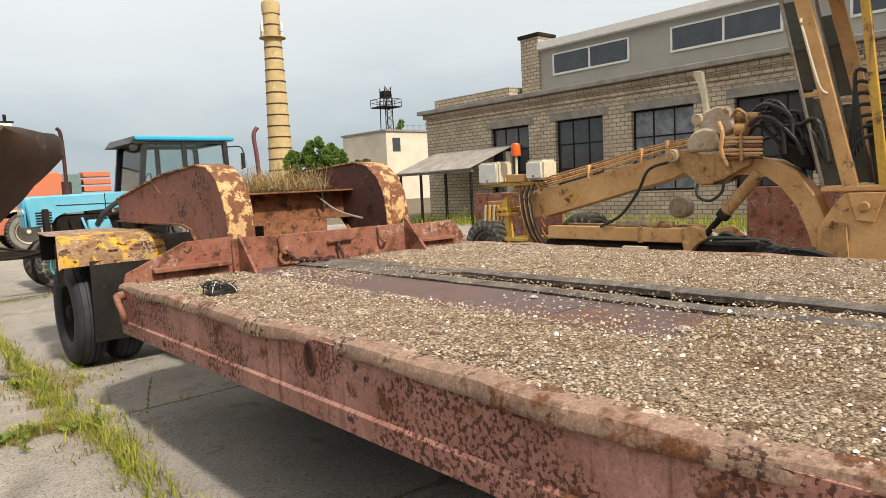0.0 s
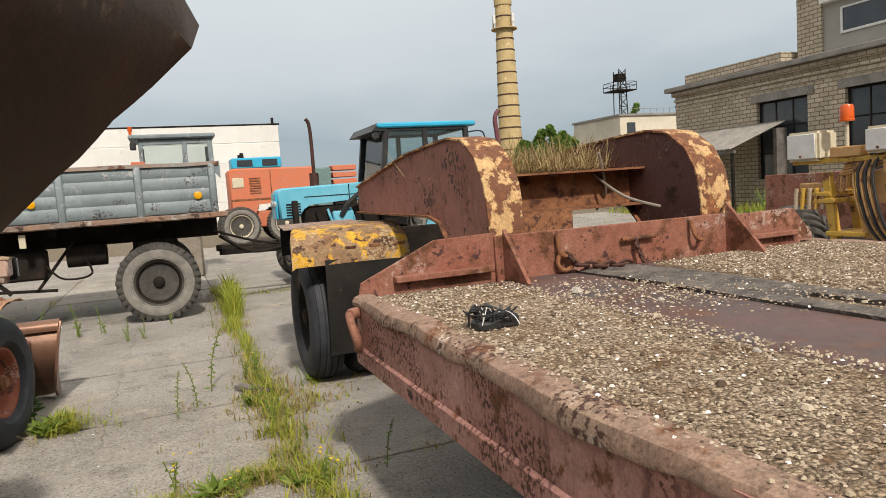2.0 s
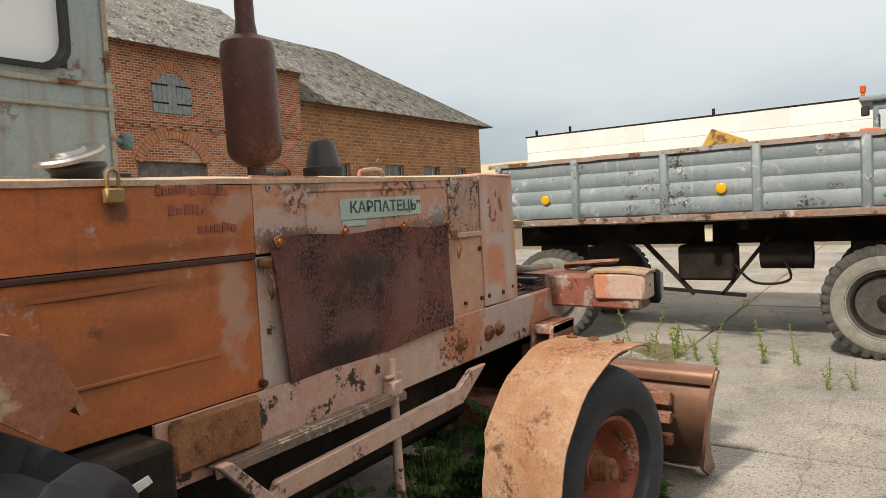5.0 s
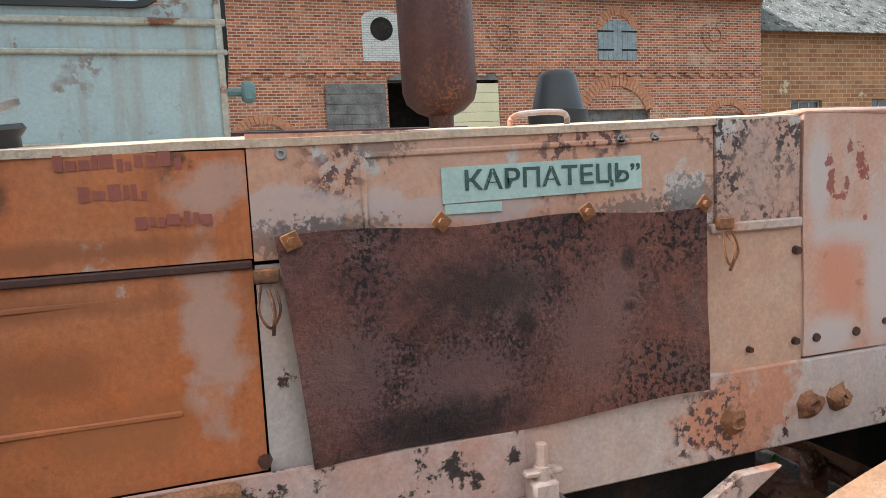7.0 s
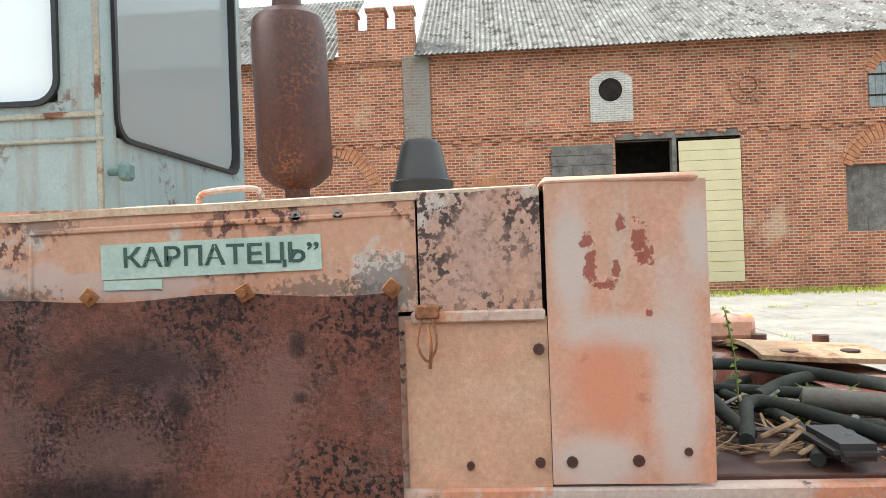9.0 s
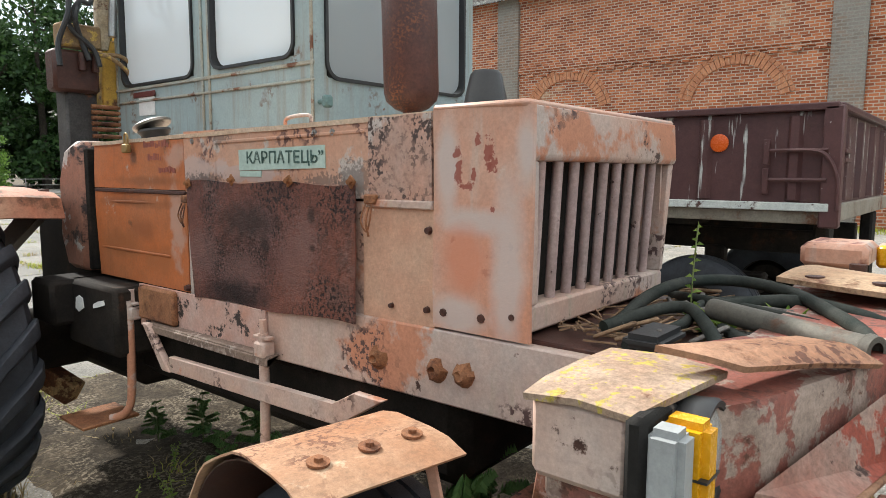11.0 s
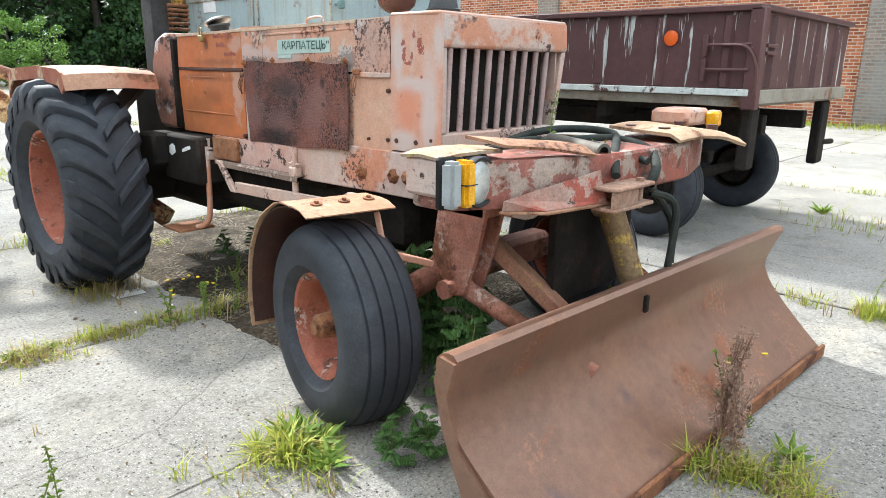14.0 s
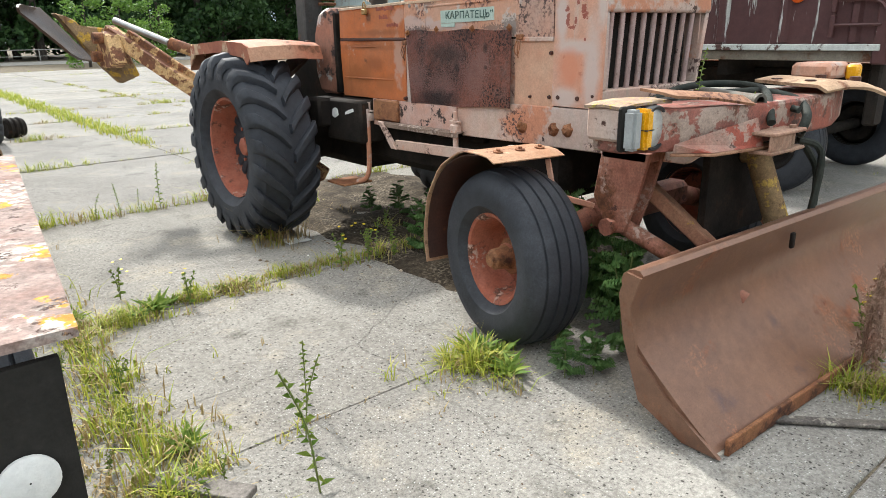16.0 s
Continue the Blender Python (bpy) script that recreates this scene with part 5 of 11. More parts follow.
for i in range(13):
    y = 4.70 + 2.17 * i / 12
    rows.append([(x, y, 1.775 + 0.035 * (y - 4.7) / 2.17 + (0.012 if 0 < j < 4 else -0.002) + 0.004 * noise.noise(Vector((x * 5, y * 6, 2)))) for j, x in enumerate((-2.37, -2.25, -1.9, -1.55, HX + 0.012))])
part("hood_top", sheet(B(), rows, 0.016), surface("chalky_hood_top", (0.58, 0.40, 0.28), (0.62, 0.50, 0.38), 0.8, s=4, rust=RUST, rust_at=(0.58, 0.66), grain=0.2), trac, "chalky cream-pink hood top")
bm = B()
box(bm, -2.42, HX + 0.018, 6.88, 7.20, 1.812, 1.832, 0.008)
part("nose_top", bm, M_nose, trac)
# radiator grille
M_grillebar = surface("lilac_grey_grille_bar", (0.43, 0.31, 0.29), (0.36, 0.25, 0.22), 0.6, s=4, streak=(0.50, 0.40, 0.36), streak_at=(0.56, 0.7), rust=(0.12, 0.06, 0.05), rust_at=(0.64, 0.68), rust_s=14, grain=0.18)
bm = B()
prism(bm, [(7.02, 1.822), (7.205, 1.818), (7.214, 1.69), (7.206, 1.675), (7.02, 1.675)], "x", -2.42, HX + 0.001, 0.003)
part("grille_cowl", bm, M_pink, trac, "chipped pink cowl over the grille")
bm = B()
box(bm, -2.36, HX - 0.01, 7.12, 7.20, 1.215, 1.29, 0.008)
box(bm, HX - 0.04, HX + 0.001, 7.14, 7.205, 1.29, 1.675, 0.006)
prism(bm, [(-2.36, 1.29), (-2.33, 1.29), (-2.39, 1.675), (-2.43, 1.675)], "y", 6.95, 7.20, 0.004)
part("grille_frame", bm, M_pink, trac)
bm = B()
box(bm, -2.34, HX - 0.02, 7.02, 7.06, 1.28, 1.69)
part("radiator_core", bm, surface("maroon_radiator_core", (0.085, 0.034, 0.030), (0.05, 0.024, 0.022), 0.7, s=6, grain=0.3), trac, "dark maroon radiator core")
for k in range(9):
    bm = B()
    x = HX - 0.075 - k * 0.093
    cyl(bm, (x, 7.165, 1.28), (x - 0.01 * k / 9, 7.185, 1.69), 0.0155, seg=10)
    part("grille_bar", bm, M_grillebar, trac)
# name plate and traces of stencils
bm = B()
box(bm, HX + 0.004, HX + 0.0105, 5.925, 6.412, 1.652, 1.728, 0.0, Matrix.Translation((0, 6.17, 1.69)) @ Matrix.Rotation(radians(1.0), 4, "X") @ Matrix.Translation((0, -6.17, -1.69)))
plate = part("name_plate", bm, M_plate, trac, "pale green stencilled name plate")
bm = B()
box(bm, HX + 0.004, HX + 0.0105, 5.93, 6.06, 1.625, 1.646)
part("plate_remnant", bm, M_plate, trac)


def lettering(text, size, origin, material, parent, name="lettering", stretch=1.0):
    """Letters facing +x, reading along +y."""
    cu = bpy.data.curves.new("letters", "FONT")
    cu.body, cu.size, cu.extrude, cu.offset = text, size, 0.0, 0.0011
    tmp = new("letters", cu)
    me = bpy.data.meshes.new_from_object(tmp.evaluated_get(bpy.context.evaluated_depsgraph_get()))
    bpy.data.objects.remove(tmp)
    me.transform(Matrix.Translation(Vector(origin) - OFF[parent.name]) @ Matrix(((0, 0, 1, 0), (1, 0, 0, 0), (0, 1, 0, 0), (0, 0, 0, 1))) @ Matrix.Diagonal((stretch, 1, 1, 1)))
    bm = B()
    bm.from_mesh(me)
    bmesh.ops.split_edges(bm, edges=bm.edges)
    for i, f in enumerate(bm.faces):
        for v in f.verts:
            v.co.x += 0.0002 * (i % 9)
    bm.to_mesh(me)
    bm.free()
    me.materials.clear()
    me.materials.append(material)
    ob = new(name, me)
    ob.parent = parent
    OFF[ob.name] = OFF[parent.name]
    return ob


lettering("КАРПАТЕЦЬ\u201d", 0.058, (HX + 0.0115, 5.972, 1.674), M_letter, trac, stretch=1.17)
bm = B()
for y0, y1, z in ((5.206, 5.421, 1.742), (5.24, 5.355, 1.687), (5.33, 5.457, 1.634)):
    k = y0
    while k < y1:
        w = rt.uniform(0.008, 0.022)
        z1 = z + rt.uniform(0.0, 0.008)
        box(bm, HX + 0.009, HX + 0.012, k, k + w, z1, z1 + rt.uniform(0.016, 0.030))
        k += w + rt.uniform(0.003, 0.008)
part("worn_stencil", bm, plain("dark_red_stencil", (0.30, 0.085, 0.06)), trac, "worn red stencil traces", kind="stuff")
# oily rubber sheet over the hood side
rows = []
for i in range(25):
    t = i / 24
    y = 5.575 + 1.0 * t
    bot = 1.13 + 0.025 * t + 0.008 * math.sin(t * 9)
    r = []
    for k in range(11):
        s = k / 10
        pull = 0.055 * s * (1 - t) * (1 - s * 0.2) if t < 0.5 else 0.0
        z = 1.605 + (bot - 1.605) * s
        r.append((HX + 0.028 + 0.008 * math.sin(3.0 * s + t * 5) * s + 0.006 * noise.noise(Vector((y * 8, z * 8, 1))), y + pull * (1 - t), z + 0.006 * math.sin(t * 12.5) * (1 - s)))
    rows.append(r)
part("rubber_sheet", sheet(B(), rows, 0.006), M_rag, trac, "oily brown rubber sheet bolted over the hood side")
M_washer = plain("orange_rusty_washer", (0.30, 0.12, 0.045), 0.8, grain=0.3)
for y, z in ((5.605, 1.595), (5.912, 1.612), (6.252, 1.612), (6.565, 1.612)):
    bm = B()
    washer(bm, y, z, HX + 0.034)
    part("rusty_washer", bm, M_washer, trac)
for y, z, r in ((6.715, 1.235, 0.010), (6.86, 1.24, 0.013), (6.925, 1.242, 0.016), (7.06, 1.243, 0.017), (6.865, 1.475, 0.014), (5.525, 1.155, 0.016), (7.16, 1.26, 0.012), (6.0, 1.10, 0.012)):
    bm = B()
    cyl(bm, (HX, y, z), (HX + 0.022, y, z), r, r * 0.7, 8)
    part("bolt", bm, M_darkrust, trac)
for y, z in ((6.36, 1.772), (6.45, 1.772), (5.60, 1.765)):
    bm = B()
    lathe(bm, [(0.0, 0.012), (0.006, 0.011), (0.006, 0.005), (0.002, 0.004)], (HX + 0.006, y, z), (1, 0, 0), 12)
    part("rivet", bm, M_steel, trac)
for y, z in ((6.635, 1.545), (5.555, 1.515)):
    bm = B()
    box(bm, HX + 0.01, HX + 0.03, y - 0.025, y + 0.025, z, z + 0.03, 0.004)
    tube(bm, [(HX + 0.03, y - 0.012, z), (HX + 0.045, y - 0.02, z - 0.05), (HX + 0.04, y, z - 0.085), (HX + 0.045, y + 0.02, z - 0.05), (HX + 0.03, y + 0.012, z)], 0.003, 6)
    tube(bm, [(HX + 0.03, y, z - 0.01), (HX + 0.05, y + 0.008, z - 0.05), (HX + 0.035, y + 0.004, z - 0.10)], 0.004, 6)
    part("latch", bm, M_flatrust, trac, "rusted toggle latch")
# fuel cap and padlock
bm = B()
lathe(bm, [(0, 0.060), (0.03, 0.062), (0.045, 0.075), (0.055, 0.070), (0.056, 0.001)], (-1.56, 5.07, 1.785), (0.1, -0.1, 1), 24)
part("filler_neck", bm, M_black, trac, "black filler neck")
bm = B()
lathe(bm, [(-0.006, 0.001), (-0.006, 0.086), (0.004, 0.090), (0.010, 0.082), (0.008, 0.045), (0.018, 0.040), (0.020, 0.001)], (-1.555, 5.05, 1.858), (0.16, -0.36, 1), 24)
part("filler_cap", bm, M_steel, trac, "tarnished metal filler cap")
bm = B()
box(bm, HX + 0.015, HX + 0.04, 5.055, 5.105, 1.725, 1.765, 0.005)
tube(bm, [(HX + 0.027, 5.065, 1.765), (HX + 0.027, 5.066, 1.80), (HX + 0.027, 5.08, 1.812), (HX + 0.027, 5.094, 1.80), (HX + 0.027, 5.095, 1.765)], 0.005, 8)
part("padlock", bm, plain("brass_padlock", (0.33, 0.22, 0.09), 0.5, 0.6), trac, "small brass padlock")
bm = B()
tube(bm, [(-1.5, 6.12, 1.80), (-1.5, 6.13, 1.835), (-1.5, 6.25, 1.84), (-1.5, 6.26, 1.805)], 0.007, 8)
part("lift_handle", bm, M_pink, trac)
# exhaust and intake
bm = B()
prof = [(1.80, 0.035), (1.90, 0.04), (1.915, 0.075), (1.945, 0.108), (1.98, 0.118), (2.40, 0.118), (2.44, 0.11), (2.465, 0.08), (2.475, 0.05), (2.53, 0.042), (3.35, 0.036), (3.35, 0.030), (3.0, 0.03)]
lathe(bm, prof, (-2.16, 6.20, 0), (0.012, -0.02, 1), 28)
part("exhaust", bm, M_muffler, trac, "rust-brown vertical muffler and pipe")
bm = B()
lathe(bm, [(1.80, 0.07), (1.855, 0.07), (1.855, 0.098), (1.905, 0.10), (1.91, 0.088), (1.915, 0.086), (2.02, 0.062), (2.035, 0.05), (2.036, 0.001)], (-2.12, 6.565, 0), (0, 0, 1), 20)
part("air_intake", bm, M_black, trac, "black conical air intake cap")
# chassis rails and steps
bm = B()
prism(bm, [(6.08, 0.955), (7.72, 0.975), (7.78, 1.02), (7.78, 1.19), (6.08, 1.185)], "x", -1.475, -1.425, 0.006)
prism(bm, [(4.9, 0.955), (7.7, 0.975), (7.7, 1.19), (4.9, 1.185)], "x", -2.36, -2.30, 0.006)
part("chassis_rail", bm, M_pink, trac, "pink-bleached steel chassis rail")
part("rail_plate", dented(-1.42, 5.14, 6.085, 0.945, 1.135, 0.014, 0.002), surface("flaking_rail_paint", (0.52, 0.36, 0.31), (0.50, 0.22, 0.14), 0.7, s=3, rust=(0.06, 0.04, 0.035), rust_at=(0.57, 0.60), rust_s=10, grain=0.15), trac, "flaking pink rail plate")
bm = B()
t = B()
box(t, -1.418, -1.385, 5.175, 5.475, 0.985, 1.135, 0.01)
merge(bm, t)
for y in (5.26, 5.40):
    lathe(bm, [(0.002, 0.026), (0.003, 0.02), (0.001, 0.02)], (-1.386, y, 1.06), (1, 0, 0), 14)
part("spacer_block", bm, M_flatrust, trac, "rusty drilled steel block")
bm = B()
prism(bm, [(-1.42, 0.975), (-1.362, 0.975), (-1.362, 0.945), (-1.370, 0.945), (-1.370, 0.982), (-1.42, 0.982)], "y", 5.28, 6.16, 0.002)
part("step_lip", bm, surface("tan_brown_lip", (0.24, 0.17, 0.13), (0.17, 0.115, 0.09), 0.8, s=4, grain=0.3, pits=(0.40, 0.32, 0.27), pits_s=34), trac, "tan-grey steel lip above the side step")
bm = B()
prism(bm, [(5.28, 0.985), (5.325, 0.985), (5.50, 0.80), (5.44, 0.80)], "x", -1.375, -1.345, 0.004)
part("step_end", bm, M_pink, trac)
bm = B()
prism(bm, [(5.44, 0.800), (6.54, 0.826), (6.75, 0.955), (6.62, 0.955), (6.52, 0.892), (5.49, 0.868)], "x", -1.380, -1.352, 0.004)
part("step_beam", bm, M_pink, trac, "bleached pink step beam below the rail")
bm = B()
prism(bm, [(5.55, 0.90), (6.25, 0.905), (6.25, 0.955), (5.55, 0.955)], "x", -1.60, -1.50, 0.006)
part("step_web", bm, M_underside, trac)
for y, zt, curve in ((6.11, 1.06, 0), (5.12, 1.06, 1)):
    bm = B()
    if curve:
        tube(bm, [(-1.37, y, zt), (-1.37, y, 0.8), (-1.36, y, 0.60), (-1.34, y - 0.03, 0.53), (-1.30, y - 0.08, 0.505)], 0.019, 10)
    else:
        tube(bm, [(-1.385, y, zt), (-1.385, y, 0.75), (-1.37, y, 0.52), (-1.33, y + 0.02, 0.44)], 0.019, 10)
    box(bm, -1.415, -1.36, y - 0.032, y + 0.032, zt - 0.09, zt - 0.03, 0.008)
    box(bm, -1.40, -1.37, y - 0.045, y + 0.045, zt - 0.02, zt - 0.008, 0.003)
    cyl(bm, (-1.385, y, zt - 0.02), (-1.385, y, zt + 0.05), 0.014, seg=6)
    rod = part("step_rod", bm, M_pink, trac)
    bm = B()
    if curve:
        box(bm, -1.42, -1.16, y - 0.30, y - 0.05, 0.49, 0.505, 0.004)
    else:
        box(bm, -1.40, -1.16, y - 0.02, y + 0.16, 0.425, 0.44, 0.004)
    part("footplate", bm, M_flatrust, rod)
for y, z in ((6.66, 1.06), (6.90, 1.065), (7.0, 1.07)):
    bm = B()
    lathe(bm, [(0, 0.040), (0.008, 0.034), (0.022, 0.026), (0.030, 0.016), (0.024, 0.010), (0.018, 0.001)], (-1.427, y, z), (1, 0, 0), 11)
    for v in bm.verts:
        v.co += Vector((0.6, 1, 1.2)) * 0.014 * noise.noise(v.co * 38)
    part("rust_knob", bm, M_flatrust, trac)
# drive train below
# the near-black colour also carries the shadow round gearbox and axle
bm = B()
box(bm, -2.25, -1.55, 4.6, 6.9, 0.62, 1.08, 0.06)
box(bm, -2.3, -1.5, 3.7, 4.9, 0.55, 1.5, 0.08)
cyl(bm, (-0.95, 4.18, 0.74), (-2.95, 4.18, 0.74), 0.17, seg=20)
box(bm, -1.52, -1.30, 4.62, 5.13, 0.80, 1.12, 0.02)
part("gearbox", bm, M_underside, trac, "greasy gearbox and rear axle, black deepened for shade")
bm = B()
sheet(bm, [[(-1.294, 4.74, 0.99), (-1.294, 4.75, 1.04)], [(-1.292, 4.78, 0.975), (-1.292, 4.79, 1.055)], [(-1.294, 4.83, 1.0), (-1.294, 4.82, 1.045)]], 0.004)
part("torn_sticker", bm, M_white, trac)
bm = B()
sheet(bm, [[(-1.294, 4.93, 1.01), (-1.294, 4.935, 1.03)], [(-1.290, 4.98, 1.02), (-1.292, 4.99, 1.05)], [(-1.294, 5.05, 1.04), (-1.294, 5.04, 1.06)]], 0.004)
part("torn_sticker", bm, M_white, trac)
# wheels
STEER = radians(-11)
STEERED = Matrix.Translation((-1.0, 7.02, 0)) @ Matrix.Rotation(STEER, 4, "Z") @ Matrix.Translation((1.0, -7.02, 0))


def steered(bm):
    """Turn a piece of the front wheel with the steering."""
    bmesh.ops.transform(bm, matrix=STEERED, verts=bm.verts)
    return bm


wheel(trac, (-0.995, 7.015, 0.45), 0.475, 0.36, 0.235, "rib", (math.cos(STEER), math.sin(STEER), 0), M_rubber, M_hub, 0.185, bolts=6)
wheel(trac, (-2.88, 7.015, 0.45), 0.475, 0.36, 0.235, "rib", (-math.cos(STEER), -math.sin(STEER), 0), M_rubber, M_hub, 0.14, bolts=6)
wheel(trac, (-0.85, 4.18, 0.74), 0.74, 0.51, 0.385, "lug", (1, 0, 0), M_rubber, M_hub, 0.21, bolts=8)
wheel(trac, (-3.05, 4.18, 0.74), 0.74, 0.51, 0.385, "lug", (-1, 0, 0), M_rubber, M_hub, 0.15, bolts=8)
bm = B()
lathe(bm, [(-0.04, 0.10), (-0.01, 0.098), (0.0, 0.072), (0.02, 0.068), (0.035, 0.060), (0.095, 0.055), (0.105, 0.040), (0.118, 0.036), (0.118, 0.001)], (-0.965, 7.02, 0.45), (1, 0, 0), 14)
part("wheel_hub", steered(bm), M_flatrust, trac, "brown rusty wheel hub")
# front fender
rows = []
for i in range(19):
    a = radians(72 + 124 * i / 18)
    rr = 0.565 + 0.004 * math.sin(i * 1.7)
    w0 = -1.17 + (0.02 if i > 12 else 0)
    rows.append([(x, 7.03 + rr * math.cos(a), 0.46 + rr * math.sin(a)) for x in (w0, -1.05, -0.9, -0.75)])
part("front_fender", steered(sheet(B(), rows, 0.006)), surface("orange_dusty_fender", (0.34, 0.16, 0.08), (0.43, 0.275, 0.175), 0.8, s=3, rust=RUST, rust_at=(0.58, 0.66), rust_s=6, chip=(0.54, 0.40, 0.27), chip_at=(0.60, 0.70), chip_s=12, grain=0.2, pits=(0.16, 0.07, 0.04), pits_s=60, pits_in=(4.0, 0.5, 0.62)), trac, "rusty orange curved front fender")
# extra inner sheet: dark rust colour stands in for shade inside the fender
rows = []
for i in range(13):
    a = radians(90 + 104 * i / 12)
    rows.append([(x, 7.03 + 0.548 * math.cos(a), 0.46 + 0.548 * math.sin(a)) for x in (-1.16, -0.96, -0.765)])
part("fender_lining", steered(sheet(B(), rows, 0.004)), M_darkrust, trac, "added dark inner sheet standing in for shade under the fender")
for x, a in ((-1.10, 84), (-0.98, 84), (-0.85, 84), (-1.10, 192), (-0.96, 192), (-0.82, 192)):
    bm = B()
    c = Vector((x, 7.03 + 0.57 * math.cos(radians(a)), 0.46 + 0.57 * math.sin(radians(a))))
    n = Vector((0, math.cos(radians(a)), math.sin(radians(a))))
    cyl(bm, c, c + n * 0.006, 0.026, seg=14)
    cyl(bm, c, c + n * 0.016, 0.011, seg=6)
    part("fender_bolt", steered(bm), M_flatrust, trac)
bm = B()
beam(bm, (-1.10, 7.16, 0.98), (-1.12, 7.20, 0.78), 0.012, 0.03)
beam(bm, (-1.12, 7.20, 0.80), (-1.35, 7.22, 0.72), 0.05, 0.03)
part("fender_stay", steered(bm), M_nose, trac)
# rear fender
rows = []
for y, z in ((3.40, 1.33), (3.44, 1.49), (3.53, 1.53), (4.10, 1.56), (4.49, 1.54), (4.57, 1.515), (4.61, 1.42)):
    rows.append([(-1.32, y, z - 0.01), (-1.1, y, z + 0.004), (-0.85, y, z), (-0.715, y, z - 0.01)])
part("rear_fender", sheet(B(), rows, 0.012), surface("bleached_orange_fender", (0.36, 0.13, 0.07), (0.43, 0.24, 0.15), 0.65, s=3, rust=RUST, rust_at=(0.56, 0.64), rust_s=5, grain=0.2), trac, "bleached orange rear fender")
bm = B()
prism(bm, [(3.42, 1.35), (3.44, 1.505), (3.53, 1.535), (4.10, 1.562), (4.49, 1.545), (4.57, 1.52), (4.605, 1.43), (4.55, 1.39), (4.49, 1.44), (4.08, 1.475), (3.53, 1.45)], "x", -0.725, -0.712)
part("fender_skirt", bm, surface("flaking_fender_skirt", (0.27, 0.075, 0.045), (0.36, 0.14, 0.08), 0.7, s=3, rust=RUST, rust_at=(0.58, 0.66), chip=(0.50, 0.36, 0.24), chip_at=(0.55, 0.60), chip_s=5, grain=0.2), trac, "flaking red fender skirt")
bm = B()
beam(bm, (-1.3, 3.9, 1.25), (-1.3, 4.45, 1.50), 0.05, 0.12)
part("fender_bracket", bm, M_darkrust, trac)
# tank ahead of the rear wheel
bm = B()
prism(bm, [(4.33, 1.30), (4.40, 1.14), (4.62, 1.14), (4.64, 1.78), (4.55, 1.80), (4.42, 1.76), (4.34, 1.60)], "x", -1.75, -1.40, 0.03)
part("side_tank", bm, surface("peeling_tank_paint", (0.33, 0.14, 0.09), (0.24, 0.12, 0.085), 0.65, s=4, rust=(0.035, 0.022, 0.02), rust_at=(0.50, 0.55), chip=(0.48, 0.44, 0.41), chip_at=(0.58, 0.61), chip_s=5, grain=0.2), trac, "peeling grey-pink side tank")
bm = B()
box(bm, -1.5, -1.2, 4.45, 4.7, 0.9, 1.12, 0.02)
part("tank_shelf", bm, M_underside, trac)
part("tank_front", box(B(), -1.74, -1.415, 4.625, 4.655, 1.15, 1.755, 0.008), M_underside, trac, "near-black front sheet of the side tank")
# cab
CX0, CX1, CY0, CY1, CZ0, CZ1 = -3.42, -2.14, 3.48, 5.52, 1.55, 3.22
cabg = part("cab", B(), M_cab, trac, "grey-green sheet metal cab")


def rounded_rect(cx, cz, w, h, r, n=5):
    pts = []
    for k, (sx, sz) in enumerate(((1, 1), (-1, 1), (-1, -1), (1, -1))):
        for i in range(n + 1):
            a = math.pi / 2 * (k + i / n)
            pts.append((cx + sx * (w / 2 - r) + r * math.cos(a), cz + sz * (h / 2 - r) + r * math.sin(a)))
    return pts


side_h = [(3.58, 4.44, 2.20, 3.08), (4.64, 5.37, 2.22, 3.08)]
front_h = [(CX0 + 0.1, CX1 - 0.08, 2.11, 3.08)]
bm = B()
framed(bm, "x", CX1, CY0, CY1, CZ0, CZ1, side_h, 0.05)
part("side_wall", bm, M_cab, cabg)
bm = B()
framed(bm, "x", CX0 + 0.05, CY0, CY1, CZ0, CZ1, [(3.55, 4.5, 1.95, 3.1), (4.58, 5.4, 1.95, 3.1)], 0.05)
part("far_wall", bm, M_cab, cabg)
bm = B()
framed(bm, "y", CY1, CX0 + 0.05, CX1 - 0.05, CZ0, CZ1, front_h, 0.05)
part("front_wall", bm, M_cab, cabg)
bm = B()
framed(bm, "y", CY0 + 0.05, CX0 + 0.05, CX1 - 0.05, CZ0, CZ1, [(CX0 + 0.12, CX1 - 0.12, 1.95, 3.1)], 0.05)
part("rear_wall", bm, M_cab, cabg)
bm = B()
box(bm, CX0 - 0.06, CX1 + 0.06, CY0 - 0.1, CY1 + 0.12, CZ1, CZ1 + 0.09, 0.04)
part("cab_roof", bm, M_cab, cabg)
bm = B()
box(bm, CX0 + 0.05, CX1 - 0.05, CY0 + 0.05, CY1 - 0.05, CZ0, CZ0 + 0.03)
part("cab_floor", bm, M_underside, cabg)
bm = B()
for z0, z1 in ((2.165, 2.185), (2.085, 2.10), (1.835, 1.85)):
    box(bm, CX1, CX1 + 0.012, CY0, CY1 + 0.01, z0, z1, 0.004)
for y in (CY0 + 0.01, 4.53, 4.60, CY1 - 0.02):
    box(bm, CX1, CX1 + 0.010, y, y + 0.02, 1.6, 3.16, 0.003)
part("pressed_seam", bm, surface("rust_stained_seam", (0.34, 0.38, 0.35), (0.37, 0.33, 0.25), 0.6, s=4, rust=(0.24, 0.10, 0.05), rust_at=(0.56, 0.62), rust_s=6, grain=0.2), cabg)
bm = B()
